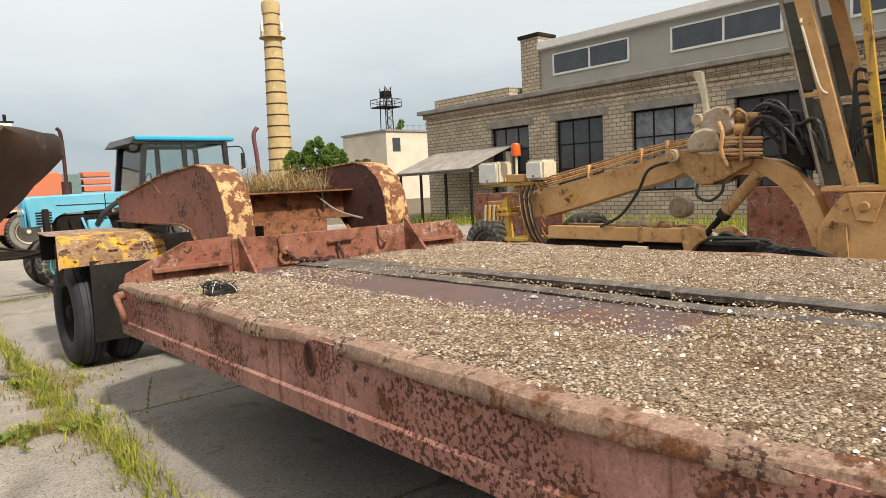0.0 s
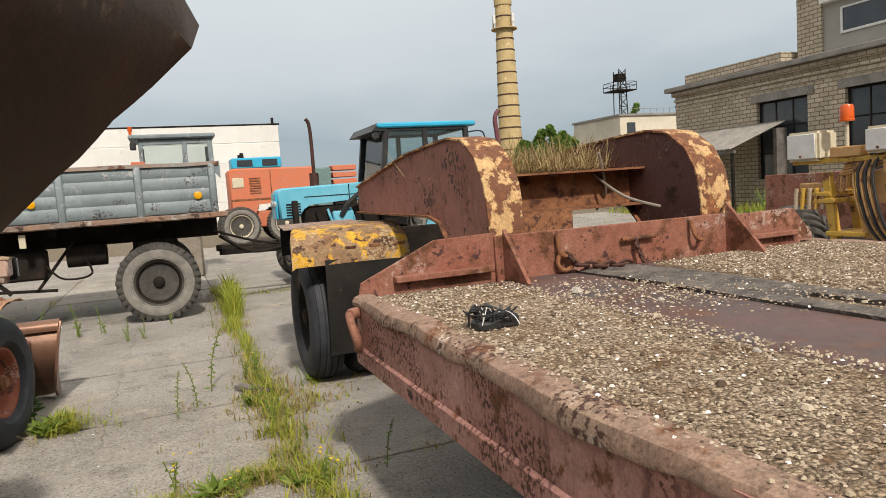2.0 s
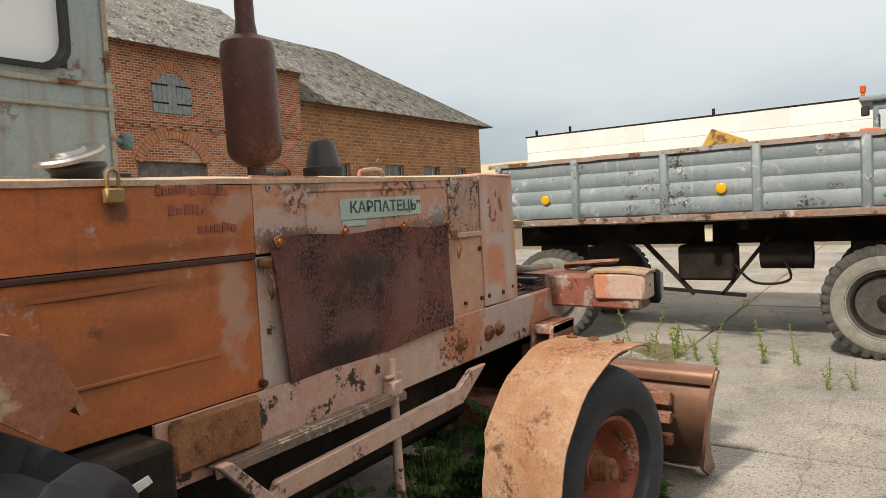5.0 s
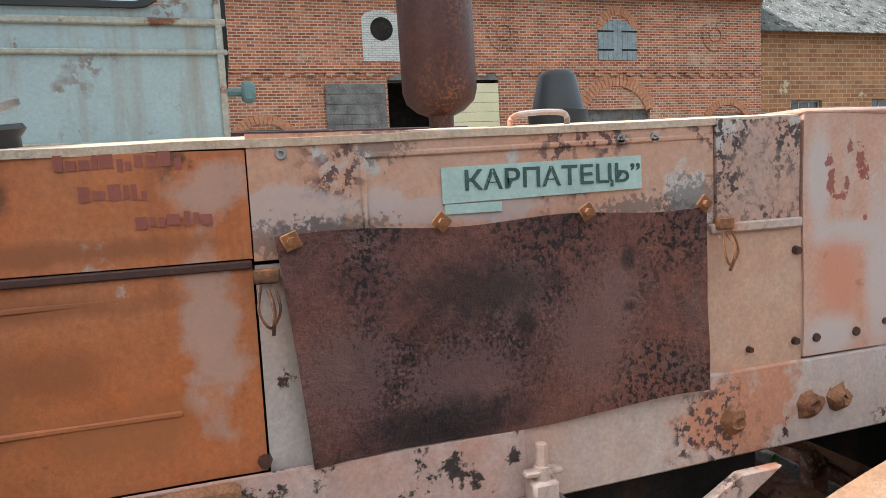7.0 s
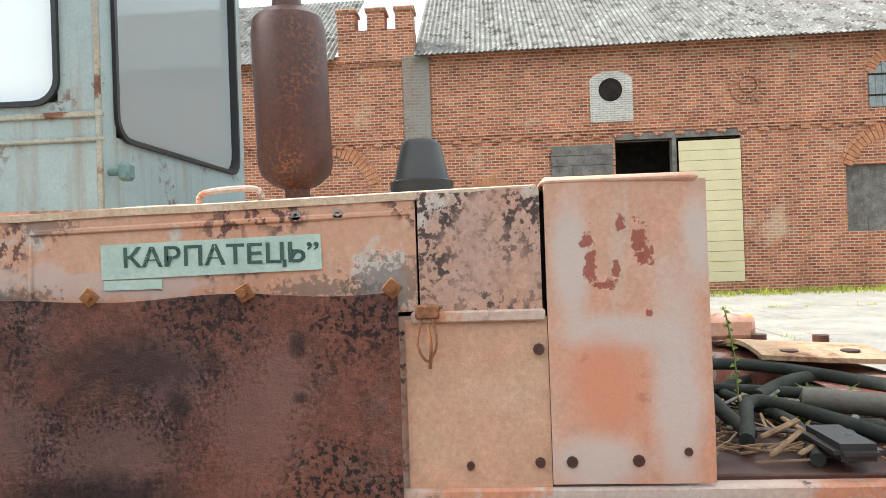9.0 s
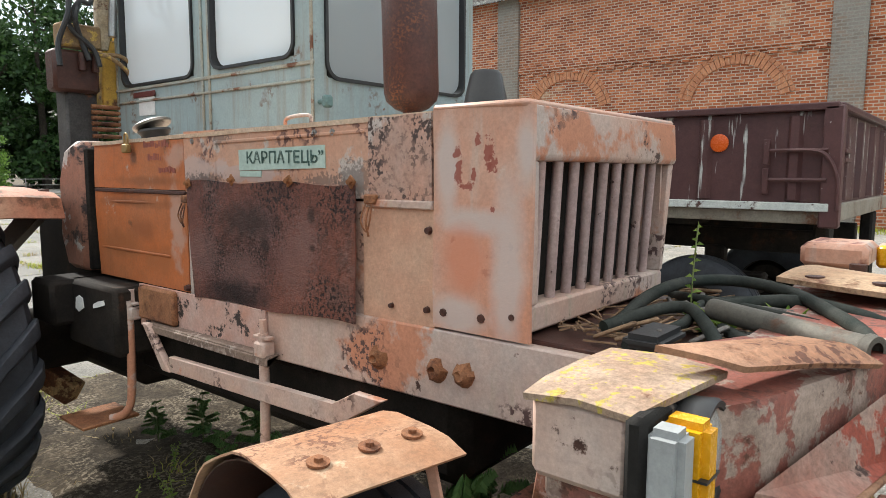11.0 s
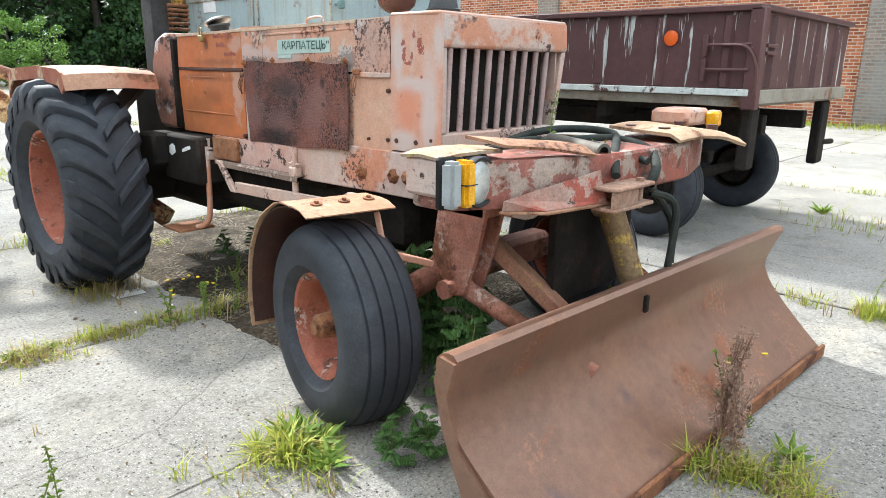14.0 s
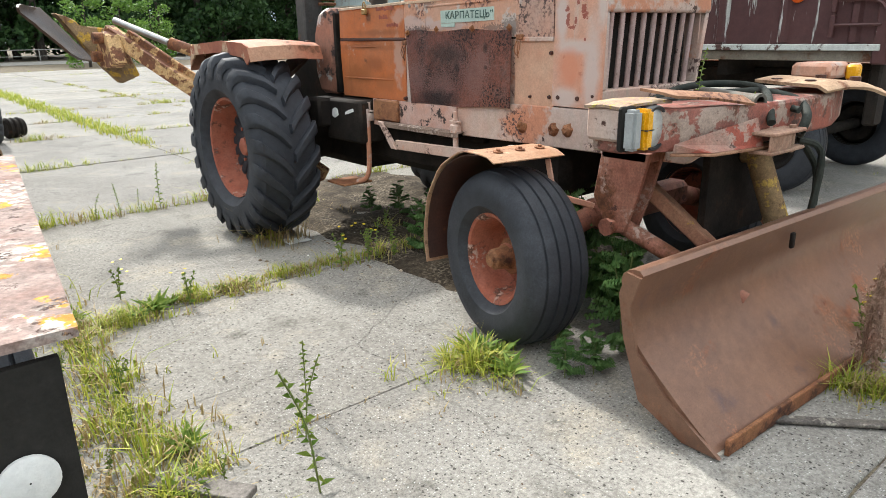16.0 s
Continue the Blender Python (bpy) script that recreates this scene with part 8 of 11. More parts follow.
box(bm, cx + 0.01, cx + 0.10, cy - 0.05, cy + 0.05, LZ + 0.01, LZ + 0.065, 0.012)
ob = new("casing", finish(bm, "casing", M_black, Vector((cx, cy, LZ))))
ob.parent = wires
bm = B()
for k in range(4):
    a = rl.uniform(0, 6.28)
    ux, uy = math.cos(a), math.sin(a)
    span, rise = rl.uniform(0.05, 0.10), rl.uniform(0.05, 0.08)
    ox, oy = cx + rl.uniform(-0.05, 0.05), cy + rl.uniform(-0.05, 0.05)
    tube(bm, [(ox + ux * span * math.cos(h * math.pi / 6), oy + uy * span * math.cos(h * math.pi / 6) + 0.02 * math.sin(h),
               LZ + 0.03 + rise * math.sin(h * math.pi / 6)) for h in range(7)], 0.0022, 5)
ob = new("pale_wire", finish(bm, "pale_wire", M_white, Vector((cx, cy, LZ))))
ob.parent = wires

# ---- grey drop-side trailer ----
re_ = random.Random(31)
tip = thing("dropside_trailer", (-1.5, 12.8, 0), label="chipped grey drop-side lorry trailer with dusty tyres", category="trailer")
GX0, GX1, GY0, GY1 = -4.12, 1.03, 11.65, 14.0
M_flooredge = surface("splintered_floor_edge", (0.24, 0.20, 0.17), (0.30, 0.17, 0.11), 0.85, s=2.2, rust=(0.08, 0.05, 0.04), rust_at=(0.54, 0.6), rust_s=7, chip=(0.42, 0.40, 0.37), chip_at=(0.6, 0.64), chip_s=8, grain=0.3)
ribs = [-3.98, -2.96, -1.92, -0.985, -0.035, 0.93]
for y, sg in ((GY0, -1), (GY1, 1)):
    for x0, x1 in zip(ribs, ribs[1:]):
        bm = B()
        rows = []
        nz = 16
        for i in range(9):
            r = []
            for k in range(nz + 1):
                z = 1.50 + 0.66 * k / nz
                groove = 0.018 if k % 4 in (0,) else 0.0
                r.append((x0 + 0.04 + (x1 - x0 - 0.08) * i / 8, y - sg * groove + 0.008 * noise.noise(Vector((x0 + i, z * 5, y))), z))
            rows.append(r)
        part("side_panel", sheet(bm, rows, 0.02), M_greyside, tip, "dented pressed-steel grey side panel")
    for x in ribs:
        bm = B()
        prism(bm, [(x - 0.055, y), (x + 0.055, y), (x + 0.035, y + sg * 0.05), (x - 0.035, y + sg * 0.05)], "z", 1.46, 2.17, 0.004)
        part("stake", bm, M_greyside, tip)
    bm = B()
    rows = [[(GX0 + (GX1 - GX0) * i / 24, y + dy, z + 0.012 * noise.noise(Vector((i * 0.7, y, 0)))) for dy, z in ((0.03 * sg, 2.145), (0.035 * sg, 2.185), (-0.04 * sg, 2.19))] for i in range(25)]
    part("top_rail", sheet(bm, rows, 0.02), surface("rusty_top_rail", (0.30, 0.33, 0.33), (0.36, 0.20, 0.12), 0.75, s=1.2, rust=RUST, rust_at=(0.56, 0.6), grain=0.2), tip)
    bm = B()
    rows = [[(GX0 - 0.03 + (GX1 + 0.10 - GX0) * i / 40, y + dy * sg, z + 0.010 * noise.noise(Vector((i * 0.9, 3, y)))) for dy, z in ((0.03, 1.475), (0.075, 1.465), (0.08, 1.42), (0.02, 1.405))] for i in range(41)]
    part("floor_edge", sheet(bm, rows, 0.014), M_flooredge, tip, "splintered rusty floor edge")
for x, sg in ((GX0 + 0.12, -1), (GX1 - 0.08, 1)):
    bm = B()
    box(bm, x - 0.02, x + 0.02, GY0 + 0.02, GY1 - 0.02, 1.5, 2.15, 0.006)
    part("end_board", bm, M_greyside, tip)
bm = B()
prism(bm, [(GX1 - 0.18, 2.2), (GX1 + 0.02, 2.2), (GX1 + 0.02, 1.95)], "y", GY0 - 0.02, GY0 + 0.01, 0.004)
part("corner_plate", bm, M_greyside, tip)
bm = B()
box(bm, GX0, GX1, GY0 + 0.03, GY1 - 0.03, 1.41, 1.47)
part("bed_floor", bm, M_underside, tip)
for x, z in ((0.72, 1.73), (-1.33, 1.74), (-3.35, 1.72)):
    bm = B()
    lathe(bm, [(0, 0.055), (0.012, 0.055), (0.018, 0.045), (0.018, 0.001)], (x, GY0 - 0.018, z), (0, -1, 0), 18)
    part("round_reflector", bm, M_amber, tip, "orange round reflector")
bm = B()
for y in (12.25, 13.35):
    box(bm, GX0 + 0.1, GX1 - 0.05, y, y + 0.12, 1.12, 1.405, 0.01)
for x in (-3.6, -2.4, -1.2, 0.1):
    box(bm, x, x + 0.1, GY0 + 0.1, GY1 - 0.1, 1.30, 1.40)
part("chassis_frame", bm, M_underside, tip)
for x in (0.10, -3.35):
    bm = B()
    cyl(bm, (x, GY0 + 0.2, 0.55), (x, GY1 - 0.2, 0.55), 0.07, seg=12)
    box(bm, x - 0.5, x + 0.5, GY0 + 0.42, GY0 + 0.52, 0.72, 0.86, 0.02)
    box(bm, x - 0.30, x + 0.30, GY0 + 0.40, GY0 + 0.55, 0.84, 1.15, 0.02)
    part("axle", bm, M_underside, tip)
    for y, ax in ((GY0 + 0.18, (0, -1, 0)), (GY1 - 0.18, (0, 1, 0))):
        wheel(tip, (x, y, 0.55), 0.55, 0.28, 0.29, "block", ax, M_dustyrubber, M_underside, 0.12)
bm = B()
box(bm, -1.9, -1.3, GY0 + 0.35, GY0 + 0.7, 0.72, 1.12, 0.03)
cyl(bm, (-1.05, GY0 + 0.55, 1.0), (-0.55, GY0 + 0.55, 1.0), 0.16, seg=16)
beam(bm, (-2.3, GY0 + 0.45, 1.15), (-1.75, GY0 + 0.45, 0.55), 0.05, 0.05)
beam(bm, (-0.95, GY0 + 0.45, 1.2), (-1.45, GY0 + 0.45, 0.55), 0.04, 0.04)
beam(bm, (-2.3, GY0 + 0.45, 0.62), (-1.2, GY0 + 0.45, 0.55), 0.04, 0.04)
tube(bm, [(-0.9, GY0 + 0.4, 1.1), (-0.75, GY0 + 0.4, 0.75), (-1.1, GY0 + 0.4, 0.7), (-1.3, GY0 + 0.4, 0.9)], 0.015, 6)
part("underbody_gear", bm, M_underside, tip, "black under-chassis tanks, struts and hoses")
bm = B()
box(bm, -1.52, -1.44, GY0 + 0.02, GY0 + 0.05, 1.18, 1.36, 0.005)
part("side_hook", bm, M_cream, tip)
bm = B()
beam(bm, (1.0, 12.4, 0.85), (2.9, 13.3, 0.75), 0.08, 0.10)
beam(bm, (1.0, 13.4, 0.85), (2.9, 13.35, 0.75), 0.08, 0.10)
tube(bm, [(1.0, 12.3, 1.1), (1.5, 12.6, 0.8), (2.2, 12.9, 0.85), (2.9, 13.2, 0.95)], 0.025, 8)
tube(bm, [(0.9, 12.2, 1.2), (1.6, 12.7, 0.95), (2.4, 13.1, 0.80)], 0.02, 8)
part("drawbar", bm, M_underside, tip)
bm = B()
prism(bm, [(-1.9, 2.0), (-1.2, 2.0), (-1.25, 2.3), (-1.62, 2.46)], "y", 12.6, 12.75, 0.01)
single("yellow_plate", bm, M_exyellow, "worn yellow metal plate lying in the trailer bed", "plate", (-1.5, 12.7, 1.47))
bm = B()
box(bm, -0.15, 0.05, 13.0, 13.1, 1.47, 2.32, 0.01)
box(bm, 0.05, 0.2, 13.0, 13.1, 2.15, 2.22, 0.01)
single("red_bracket", bm, M_loader, "red metal bracket standing in the trailer bed", "bracket", (0, 13.05, 1.47))

# ---- light blue tractor ----
mtz = thing("blue_tractor", (4.2, 14.6, 0), label="light blue farm tractor with black-framed glass cab", category="tractor")
bm = B()
prism(bm, [(2.24, 1.20), (2.20, 1.74), (2.30, 1.79), (4.15, 1.83), (4.15, 1.50), (2.80, 1.48), (2.66, 1.40), (2.60, 1.22)], "y", 14.25, 14.85, 0.03)
part("hood", bm, M_blue, mtz, "pale blue engine hood")
bm = B()
box(bm, 2.17, 2.21, 14.30, 14.80, 1.22, 1.70, 0.01)
part("nose_grille", bm, M_blueroof, mtz)
for k in range(5):
    bm = B()
    box(bm, 2.35, 2.62, 14.235, 14.25, 1.27 + k * 0.05, 1.295 + k * 0.05, 0.003)
    part("louvre", bm, M_underside, mtz)
for y in (14.36, 14.68):
    bm = B()
    lathe(bm, [(-0.02, 0.07), (0.02, 0.075), (0.03, 0.06), (0.035, 0.001)], (2.17, y, 1.50), (-1, 0, 0), 16)
    part("headlamp", bm, M_lens, mtz)
bm = B()
box(bm, 2.7, 4.1, 14.236, 14.25, 1.60, 1.612, 0.003)
box(bm, 3.56, 3.575, 14.236, 14.25, 1.45, 1.80, 0.003)
part("hood_seam", bm, M_underside, mtz)
bm = B()
box(bm, 2.7, 4.2, 14.3, 14.8, 0.75, 1.42, 0.05)
box(bm, 2.3, 2.8, 14.4, 14.7, 0.55, 0.95, 0.05)
cyl(bm, (2.7, 13.9, 0.52), (2.7, 15.2, 0.52), 0.07, seg=12)
box(bm, 4.2, 5.7, 14.2, 15.0, 0.7, 1.35, 0.05)
part("engine_block", bm, M_underside, mtz)
for k in range(5):
    part("engine_pipe", tube(B(), [(2.9 + k * 0.22, 14.22, 1.35), (2.95 + k * 0.22, 14.18, 1.15), (3.05 + k * 0.2, 14.2, 0.95)], 0.025, 6), M_blue if k % 2 else M_underside, mtz)
part("engine_box", box(B(), 3.2, 3.6, 14.1, 14.3, 1.05, 1.3, 0.03), M_blue, mtz)
part("side_bracket", box(B(), 2.45, 2.55, 14.1, 14.24, 1.05, 1.55, 0.02), M_underside, mtz)
bm = B()
tube(bm, [(3.35, 14.1, 1.2), (3.5, 14.02, 1.45), (3.8, 13.98, 1.65), (4.05, 13.98, 1.62)], 0.05, 8)
part("air_duct", bm, M_black, mtz)
for x, y, ax, R, w, rr, rm in ((2.72, 14.02, (0, -1, 0), 0.50, 0.26, 0.27, M_aqua), (2.72, 15.1, (0, 1, 0), 0.50, 0.26, 0.27, M_aqua), (5.35, 13.75, (0, -1, 0), 0.80, 0.42, 0.48, M_blue), (5.35, 15.4, (0, 1, 0), 0.80, 0.42, 0.48, M_blue)):
    wheel(mtz, (x, y, R), R, w, rr, "lug", ax, M_dustyrubber, rm, 0.12)
rows = []
for i in range(11):
    a = radians(10 + 160 * i / 10)
    rows.append([(5.35 + 0.92 * math.cos(a), y, 0.80 + 0.92 * math.sin(a)) for y in (13.52, 13.75, 14.0)])
part("rear_fender", sheet(B(), rows, 0.02), M_black, mtz)
rows = []
for i in range(9):
    a = radians(30 + 120 * i / 8)
    rows.append([(2.72 + 0.60 * math.cos(a), y, 0.50 + 0.60 * math.sin(a)) for y in (13.88, 14.18)])
part("front_fender", sheet(B(), rows, 0.015), M_black, mtz)
CX = ((4.12, 1.45), (4.30, 2.78), (5.95, 2.78), (6.0, 1.45))
cabm = part("tractor_cab", B(), M_black, mtz, "black-framed glass tractor cab")
for y in (13.92, 15.55):
    bm = B()
    for a, b, w in ((CX[0], CX[1], 0.10), (CX[2], CX[3], 0.10), ((5.08, 1.45), (5.08, 2.78), 0.09), (CX[0], CX[3], 0.12), (CX[1], CX[2], 0.08)):
        beam(bm, (a[0], y, a[1]), (b[0], y, b[1]), w, w, 0.01, (0, 1, 0))
    part("cab_side_frame", bm, M_black, cabm)
    bm = B()
    prism(bm, [(4.16, 1.5), (4.32, 2.75), (5.05, 2.75), (5.05, 1.5)], "y", y - 0.005, y + 0.005)
    g = part("side_glass", bm, M_glass, cabm)
    g.visible_shadow = False
    bm = B()
    prism(bm, [(5.12, 1.5), (5.12, 2.75), (5.92, 2.75), (5.96, 1.5)], "y", y - 0.005, y + 0.005)
    g = part("side_glass", bm, M_glass, cabm)
    g.visible_shadow = False
for x0, z0 in CX[:4]:
    part("cab_cross_rail", beam(B(), (x0, 13.92, z0), (x0, 15.55, z0), 0.08, 0.08), M_black, cabm)
bm = B()
hexa(bm, [(4.13, 13.97, 1.5), (4.14, 13.97, 1.5), (4.14, 15.5, 1.5), (4.13, 15.5, 1.5), (4.31, 13.97, 2.75), (4.32, 13.97, 2.75), (4.32, 15.5, 2.75), (4.31, 15.5, 2.75)])
g = part("windscreen", bm, M_glass, cabm)
g.visible_shadow = False
bm = B()
box(bm, 4.10, 6.15, 13.82, 15.65, 2.80, 2.90, 0.03)
part("cab_roof", bm, M_blueroof, cabm, "bright blue cab roof")
bm = B()
prism(bm, [(4.0, 2.74), (4.12, 2.90), (4.3, 2.90), (4.3, 2.74)], "y", 13.86, 15.6, 0.01)
part("roof_visor", bm, M_black, cabm)
bm = B()
cyl(bm, (4.05, 13.75, 2.66), (4.05, 13.85, 2.66), 0.06, seg=12)
beam(bm, (4.05, 13.80, 2.66), (4.2, 13.9, 2.70), 0.02, 0.02)
part("work_lamp", bm, M_black, cabm)
bm = B()
tube(bm, [(6.0, 13.9, 2.68), (6.28, 13.8, 2.66), (6.32, 13.78, 2.3), (6.25, 13.8, 2.2)], 0.015, 8)
box(bm, 6.27, 6.33, 13.74, 13.84, 2.22, 2.55, 0.01)
part("mirror", bm, M_black, cabm)
bm = B()
box(bm, 5.0, 5.6, 14.4, 15.0, 1.45, 2.1, 0.06)
tube(bm, [(4.55 + 0.05 * math.sin(a), 14.7 + 0.2 * math.cos(a), 2.0 + 0.18 * math.sin(a)) for a in [k * math.pi / 5 for k in range(10)]], 0.015, 6, True)
beam(bm, (4.55, 14.7, 2.0), (4.35, 14.7, 1.5), 0.04, 0.04)
part("driver_seat", bm, M_black, cabm)
bm = B()
box(bm, 4.95, 5.3, 13.895, 13.905, 2.02, 2.16)
part("sticker", bm, M_white, cabm, "white sticker on the side glass")
bm = B()
tube(bm, [(2.97, 14.5, 1.8), (2.97, 14.5, 2.6), (2.95, 14.5, 2.98), (2.89, 14.5, 3.08)], 0.035, 10)
cyl(bm, (2.97, 14.5, 1.8), (2.97, 14.5, 2.05), 0.09, seg=14)
part("exhaust", bm, M_darkrust, mtz)
# rusty machine with a bent purple pipe behind the neck
pur = thing("rusty_engine_block", (7.1, 14.6, 0), label="derelict rusty engine with bent purple exhaust pipe", category="engine")
bm = B()
tube(bm, [(7.05, 14.6, 2.0), (7.02, 14.6, 2.55), (6.98, 14.6, 3.0), (7.08, 14.6, 3.18)], 0.05, 10)
part("exhaust", bm, surface("purple_brown_pipe", (0.20, 0.07, 0.08), (0.14, 0.05, 0.06), 0.6, grain=0.15), pur)
bm = B()
lathe(bm, [(1.7, 0.12), (1.9, 0.2), (2.05, 0.14), (2.1, 0.06)], (7.05, 14.6, 0), (0, 0, 1), 14)
box(bm, 6.5, 8.6, 14.2, 15.2, 0.0, 1.72, 0.08)
part("engine_body", bm, M_flatrust, pur)

# ---- big orange machine ----
big = thing("orange_loader", (4.2, 27.6, 0), label="dull orange articulated wheel loader with blue cab", category="loader")
bm = B()
prism(bm, [(2.45, 1.15), (2.45, 2.72), (2.6, 2.80), (5.5, 2.74), (5.6, 2.6), (5.6, 1.6), (4.9, 1.5), (3.4, 1.5), (3.35, 1.1)], "y", 27.0, 28.4, 0.05)
part("engine_housing", bm, M_loader, big)
bm = B()
box(bm, 2.45, 5.6, 26.98, 27.0, 1.62, 1.68)
box(bm, 3.9, 3.93, 26.98, 27.0, 1.68, 2.7)
part("panel_seam", bm, M_flatrust, big)
for k in range(7):
    bm = B()
    box(bm, 3.15, 3.55, 26.975, 27.0, 1.85 + k * 0.09, 1.89 + k * 0.09)
    part("louvre", bm, M_flatrust, big)
bm = B()
box(bm, 2.55, 2.95, 26.97, 27.0, 2.1, 2.45, 0.01)
part("notice", bm, M_cream, big)
bm = B()
box(bm, 2.6, 6.0, 27.2, 28.2, 0.6, 1.2, 0.05)
part("chassis_frame", bm, M_loader, big)
for x in (2.72, 4.35):
    for y, ax in ((26.9, (0, -1, 0)), (28.5, (0, 1, 0))):
        wheel(big, (x, y, 0.70), 0.70, 0.42, 0.40, "block", ax, M_dustyrubber, M_cream, 0.14)
bm = B()
box(bm, 2.6, 4.4, 27.2, 28.3, 2.78, 3.18, 0.04)
part("cab", bm, M_blueroof, big)
for x in (2.8, 3.7):
    bm = B()
    box(bm, x, x + 0.55, 27.17, 27.2, 2.86, 3.10, 0.01)
    part("cab_window", bm, M_darkglass, big)
bm = B()
cyl(bm, (2.9, 27.3, 2.8), (2.9, 27.3, 3.3), 0.05, seg=10)
cyl(bm, (3.0, 27.3, 3.18), (3.0, 27.3, 3.36), 0.07, seg=10)
part("roof_beacon", bm, M_underside, big)
crate = thing("orange_crate_stack", (6.9, 28, 0), label="stack of orange slatted crates in the yard", category="crates")
for k in range(4):
    bm = B()
    z = 1.75 + k * 0.27
    box(bm, 6.4, 7.35, 27.6, 28.3, z, z + 0.2, 0.02)
    part("crate", bm, M_loader, crate)
bm = B()
box(bm, 6.45, 7.3, 27.65, 28.25, 0, 1.75)
part("stand", bm, M_underside, crate)
bm = B()
box(bm, 5.7, 6.3, 27.5, 28.3, 0, 2.7, 0.05)
single("dark_cabinet", bm, M_winblue, "dark blue-green metal cabinet between the machines", "cabinet", (6.0, 27.9, 0))
# grey cab machine
gc = thing("grey_cab_machine", (0.9, 17.3, 0), label="grey tracked machine cab with beacon, half hidden", category="vehicle")
bm = B()
box(bm, -0.2, 0.95, 17.3, 18.5, 0, 2.3, 0.05)
part("body", bm, M_exgrey, gc)
z0, z1 = 2.3, 3.04
for x0, x1, y0, y1 in ((-0.14, -0.06, 17.2, 17.28), (0.72, 0.82, 17.2, 17.28), (1.25, 1.35, 17.2, 17.28), (-0.14, -0.06, 18.3, 18.4), (1.25, 1.35, 18.3, 18.4)):
    part("cab_post", box(B(), x0, x1, y0, y1, z0 + 0.12, z1 - 0.1, 0.01), M_greyside, gc)
for zz in (z0, z1 - 0.12):
    part("cab_rail", box(B(), -0.14, 1.35, 17.2, 17.27, zz, zz + 0.12, 0.01), M_greyside, gc)
bm = B()
box(bm, -0.32, 1.42, 17.1, 18.5, z1, z1 + 0.10, 0.03)
part("cab_roof", bm, M_greyside, gc)
for x0, x1 in ((-0.06, 0.72), (0.82, 1.25)):
    bm = B()
    box(bm, x0, x1, 17.23, 17.24, z0 + 0.12, z1 - 0.1)
    g = part("cab_glass", bm, M_glass, gc)
    g.visible_shadow = False
bm = B()
cyl(bm, (-0.27, 17.25, z1 + 0.1), (-0.27, 17.25, z1 + 0.18), 0.03, seg=8)
cyl(bm, (-0.27, 17.25, z1 + 0.18), (-0.27, 17.25, z1 + 0.28), 0.045, seg=10)
part("beacon", bm, M_redlens, gc)
bm = B()
box(bm, -0.30, -0.18, 17.12, 17.2, 2.82, 2.98, 0.02)
part("work_lamp", bm, M_black, gc)

# ---- maroon drop-side trailer ----
mar = thing("maroon_trailer", (-6.3, 4.8, 0), label="maroon drop-side trailer with peeling white streaks", category="trailer")
RX0, RX1, RY0, RY1, RZ0, RZ1 = -7.75, -5.05, 2.0, 7.28, 1.40, 2.06
for x0, x1, y0, y1, nm in ((RX1 - 0.03, RX1, RY0, RY1, "side_board"), (RX0, RX0 + 0.03, RY0, RY1, "side_board"), (RX0 + 0.03, RX1 - 0.03, RY1 - 0.03, RY1, "end_board"), (RX0 + 0.03, RX1 - 0.03, RY0, RY0 + 0.03, "end_board")):
    bm = B()
    box(bm, x0, x1, y0, y1, RZ0, RZ1, 0.004)
    part(nm, bm, M_maroon, mar, "maroon sheet board with white paint runs")
for k in range(9):
    y = RY0 + 0.25 + k * 0.60
    bm = B()
    prism(bm, [(RX1, y - 0.05), (RX1, y + 0.05), (RX1 + 0.035, y + 0.025), (RX1 + 0.035, y - 0.025)], "z", RZ0 + 0.06, RZ1 - 0.03)
    part("pressed_rib", bm, M_maroon, mar)
for k in range(4):
    x = RX1 - 0.35 - k * 0.62
    bm = B()
    prism(bm, [(x - 0.05, RY1), (x + 0.05, RY1), (x + 0.025, RY1 + 0.035), (x - 0.025, RY1 + 0.035)], "z", RZ0 + 0.06, RZ1 - 0.03)
    part("pressed_rib", bm, M_maroonplain, mar)
bm = B()
box(bm, RX1 - 0.03, RX1 + 0.05, RY0, RY1 + 0.03, RZ1, RZ1 + 0.05, 0.008)
box(bm, RX0, RX1 - 0.03, RY1 - 0.03, RY1 + 0.05, RZ1, RZ1 + 0.05, 0.008)
box(bm, RX0 - 0.05, RX0 + 0.03, RY0, RY1 - 0.03, RZ1, RZ1 + 0.05, 0.008)
part("top_rail", bm, M_maroonplain, mar)
bm = B()
box(bm, RX1 - 0.02, RX1 + 0.06, RY0, RY1, RZ0 - 0.01, RZ0 + 0.045, 0.006)
part("white_sill", bm, surface("flaking_white_sill", (0.62, 0.64, 0.60), (0.5, 0.52, 0.5), 0.7, s=5, rust=(0.12, 0.06, 0.05), rust_at=(0.56, 0.6), rust_s=6, grain=0.15), mar, "flaking white lower sill")
bm = B()
box(bm, RX0 - 0.02, RX1 + 0.02, RY1, RY1 + 0.05, RZ0 - 0.08, RZ0 + 0.04, 0.008)
box(bm, RX0, RX1, RY0, RY1, RZ0 - 0.10, RZ0 - 0.01, 0.01)
part("bed_frame", bm, M_exgrey, mar)
bm = B()
box(bm, RX1 - 0.06, RX1 + 0.05, RY1 - 0.06, RY1 + 0.06, RZ0 - 0.12, RZ1 + 0.03, 0.012)
part("corner_post", bm, M_maroonplain, mar)
bm = B()
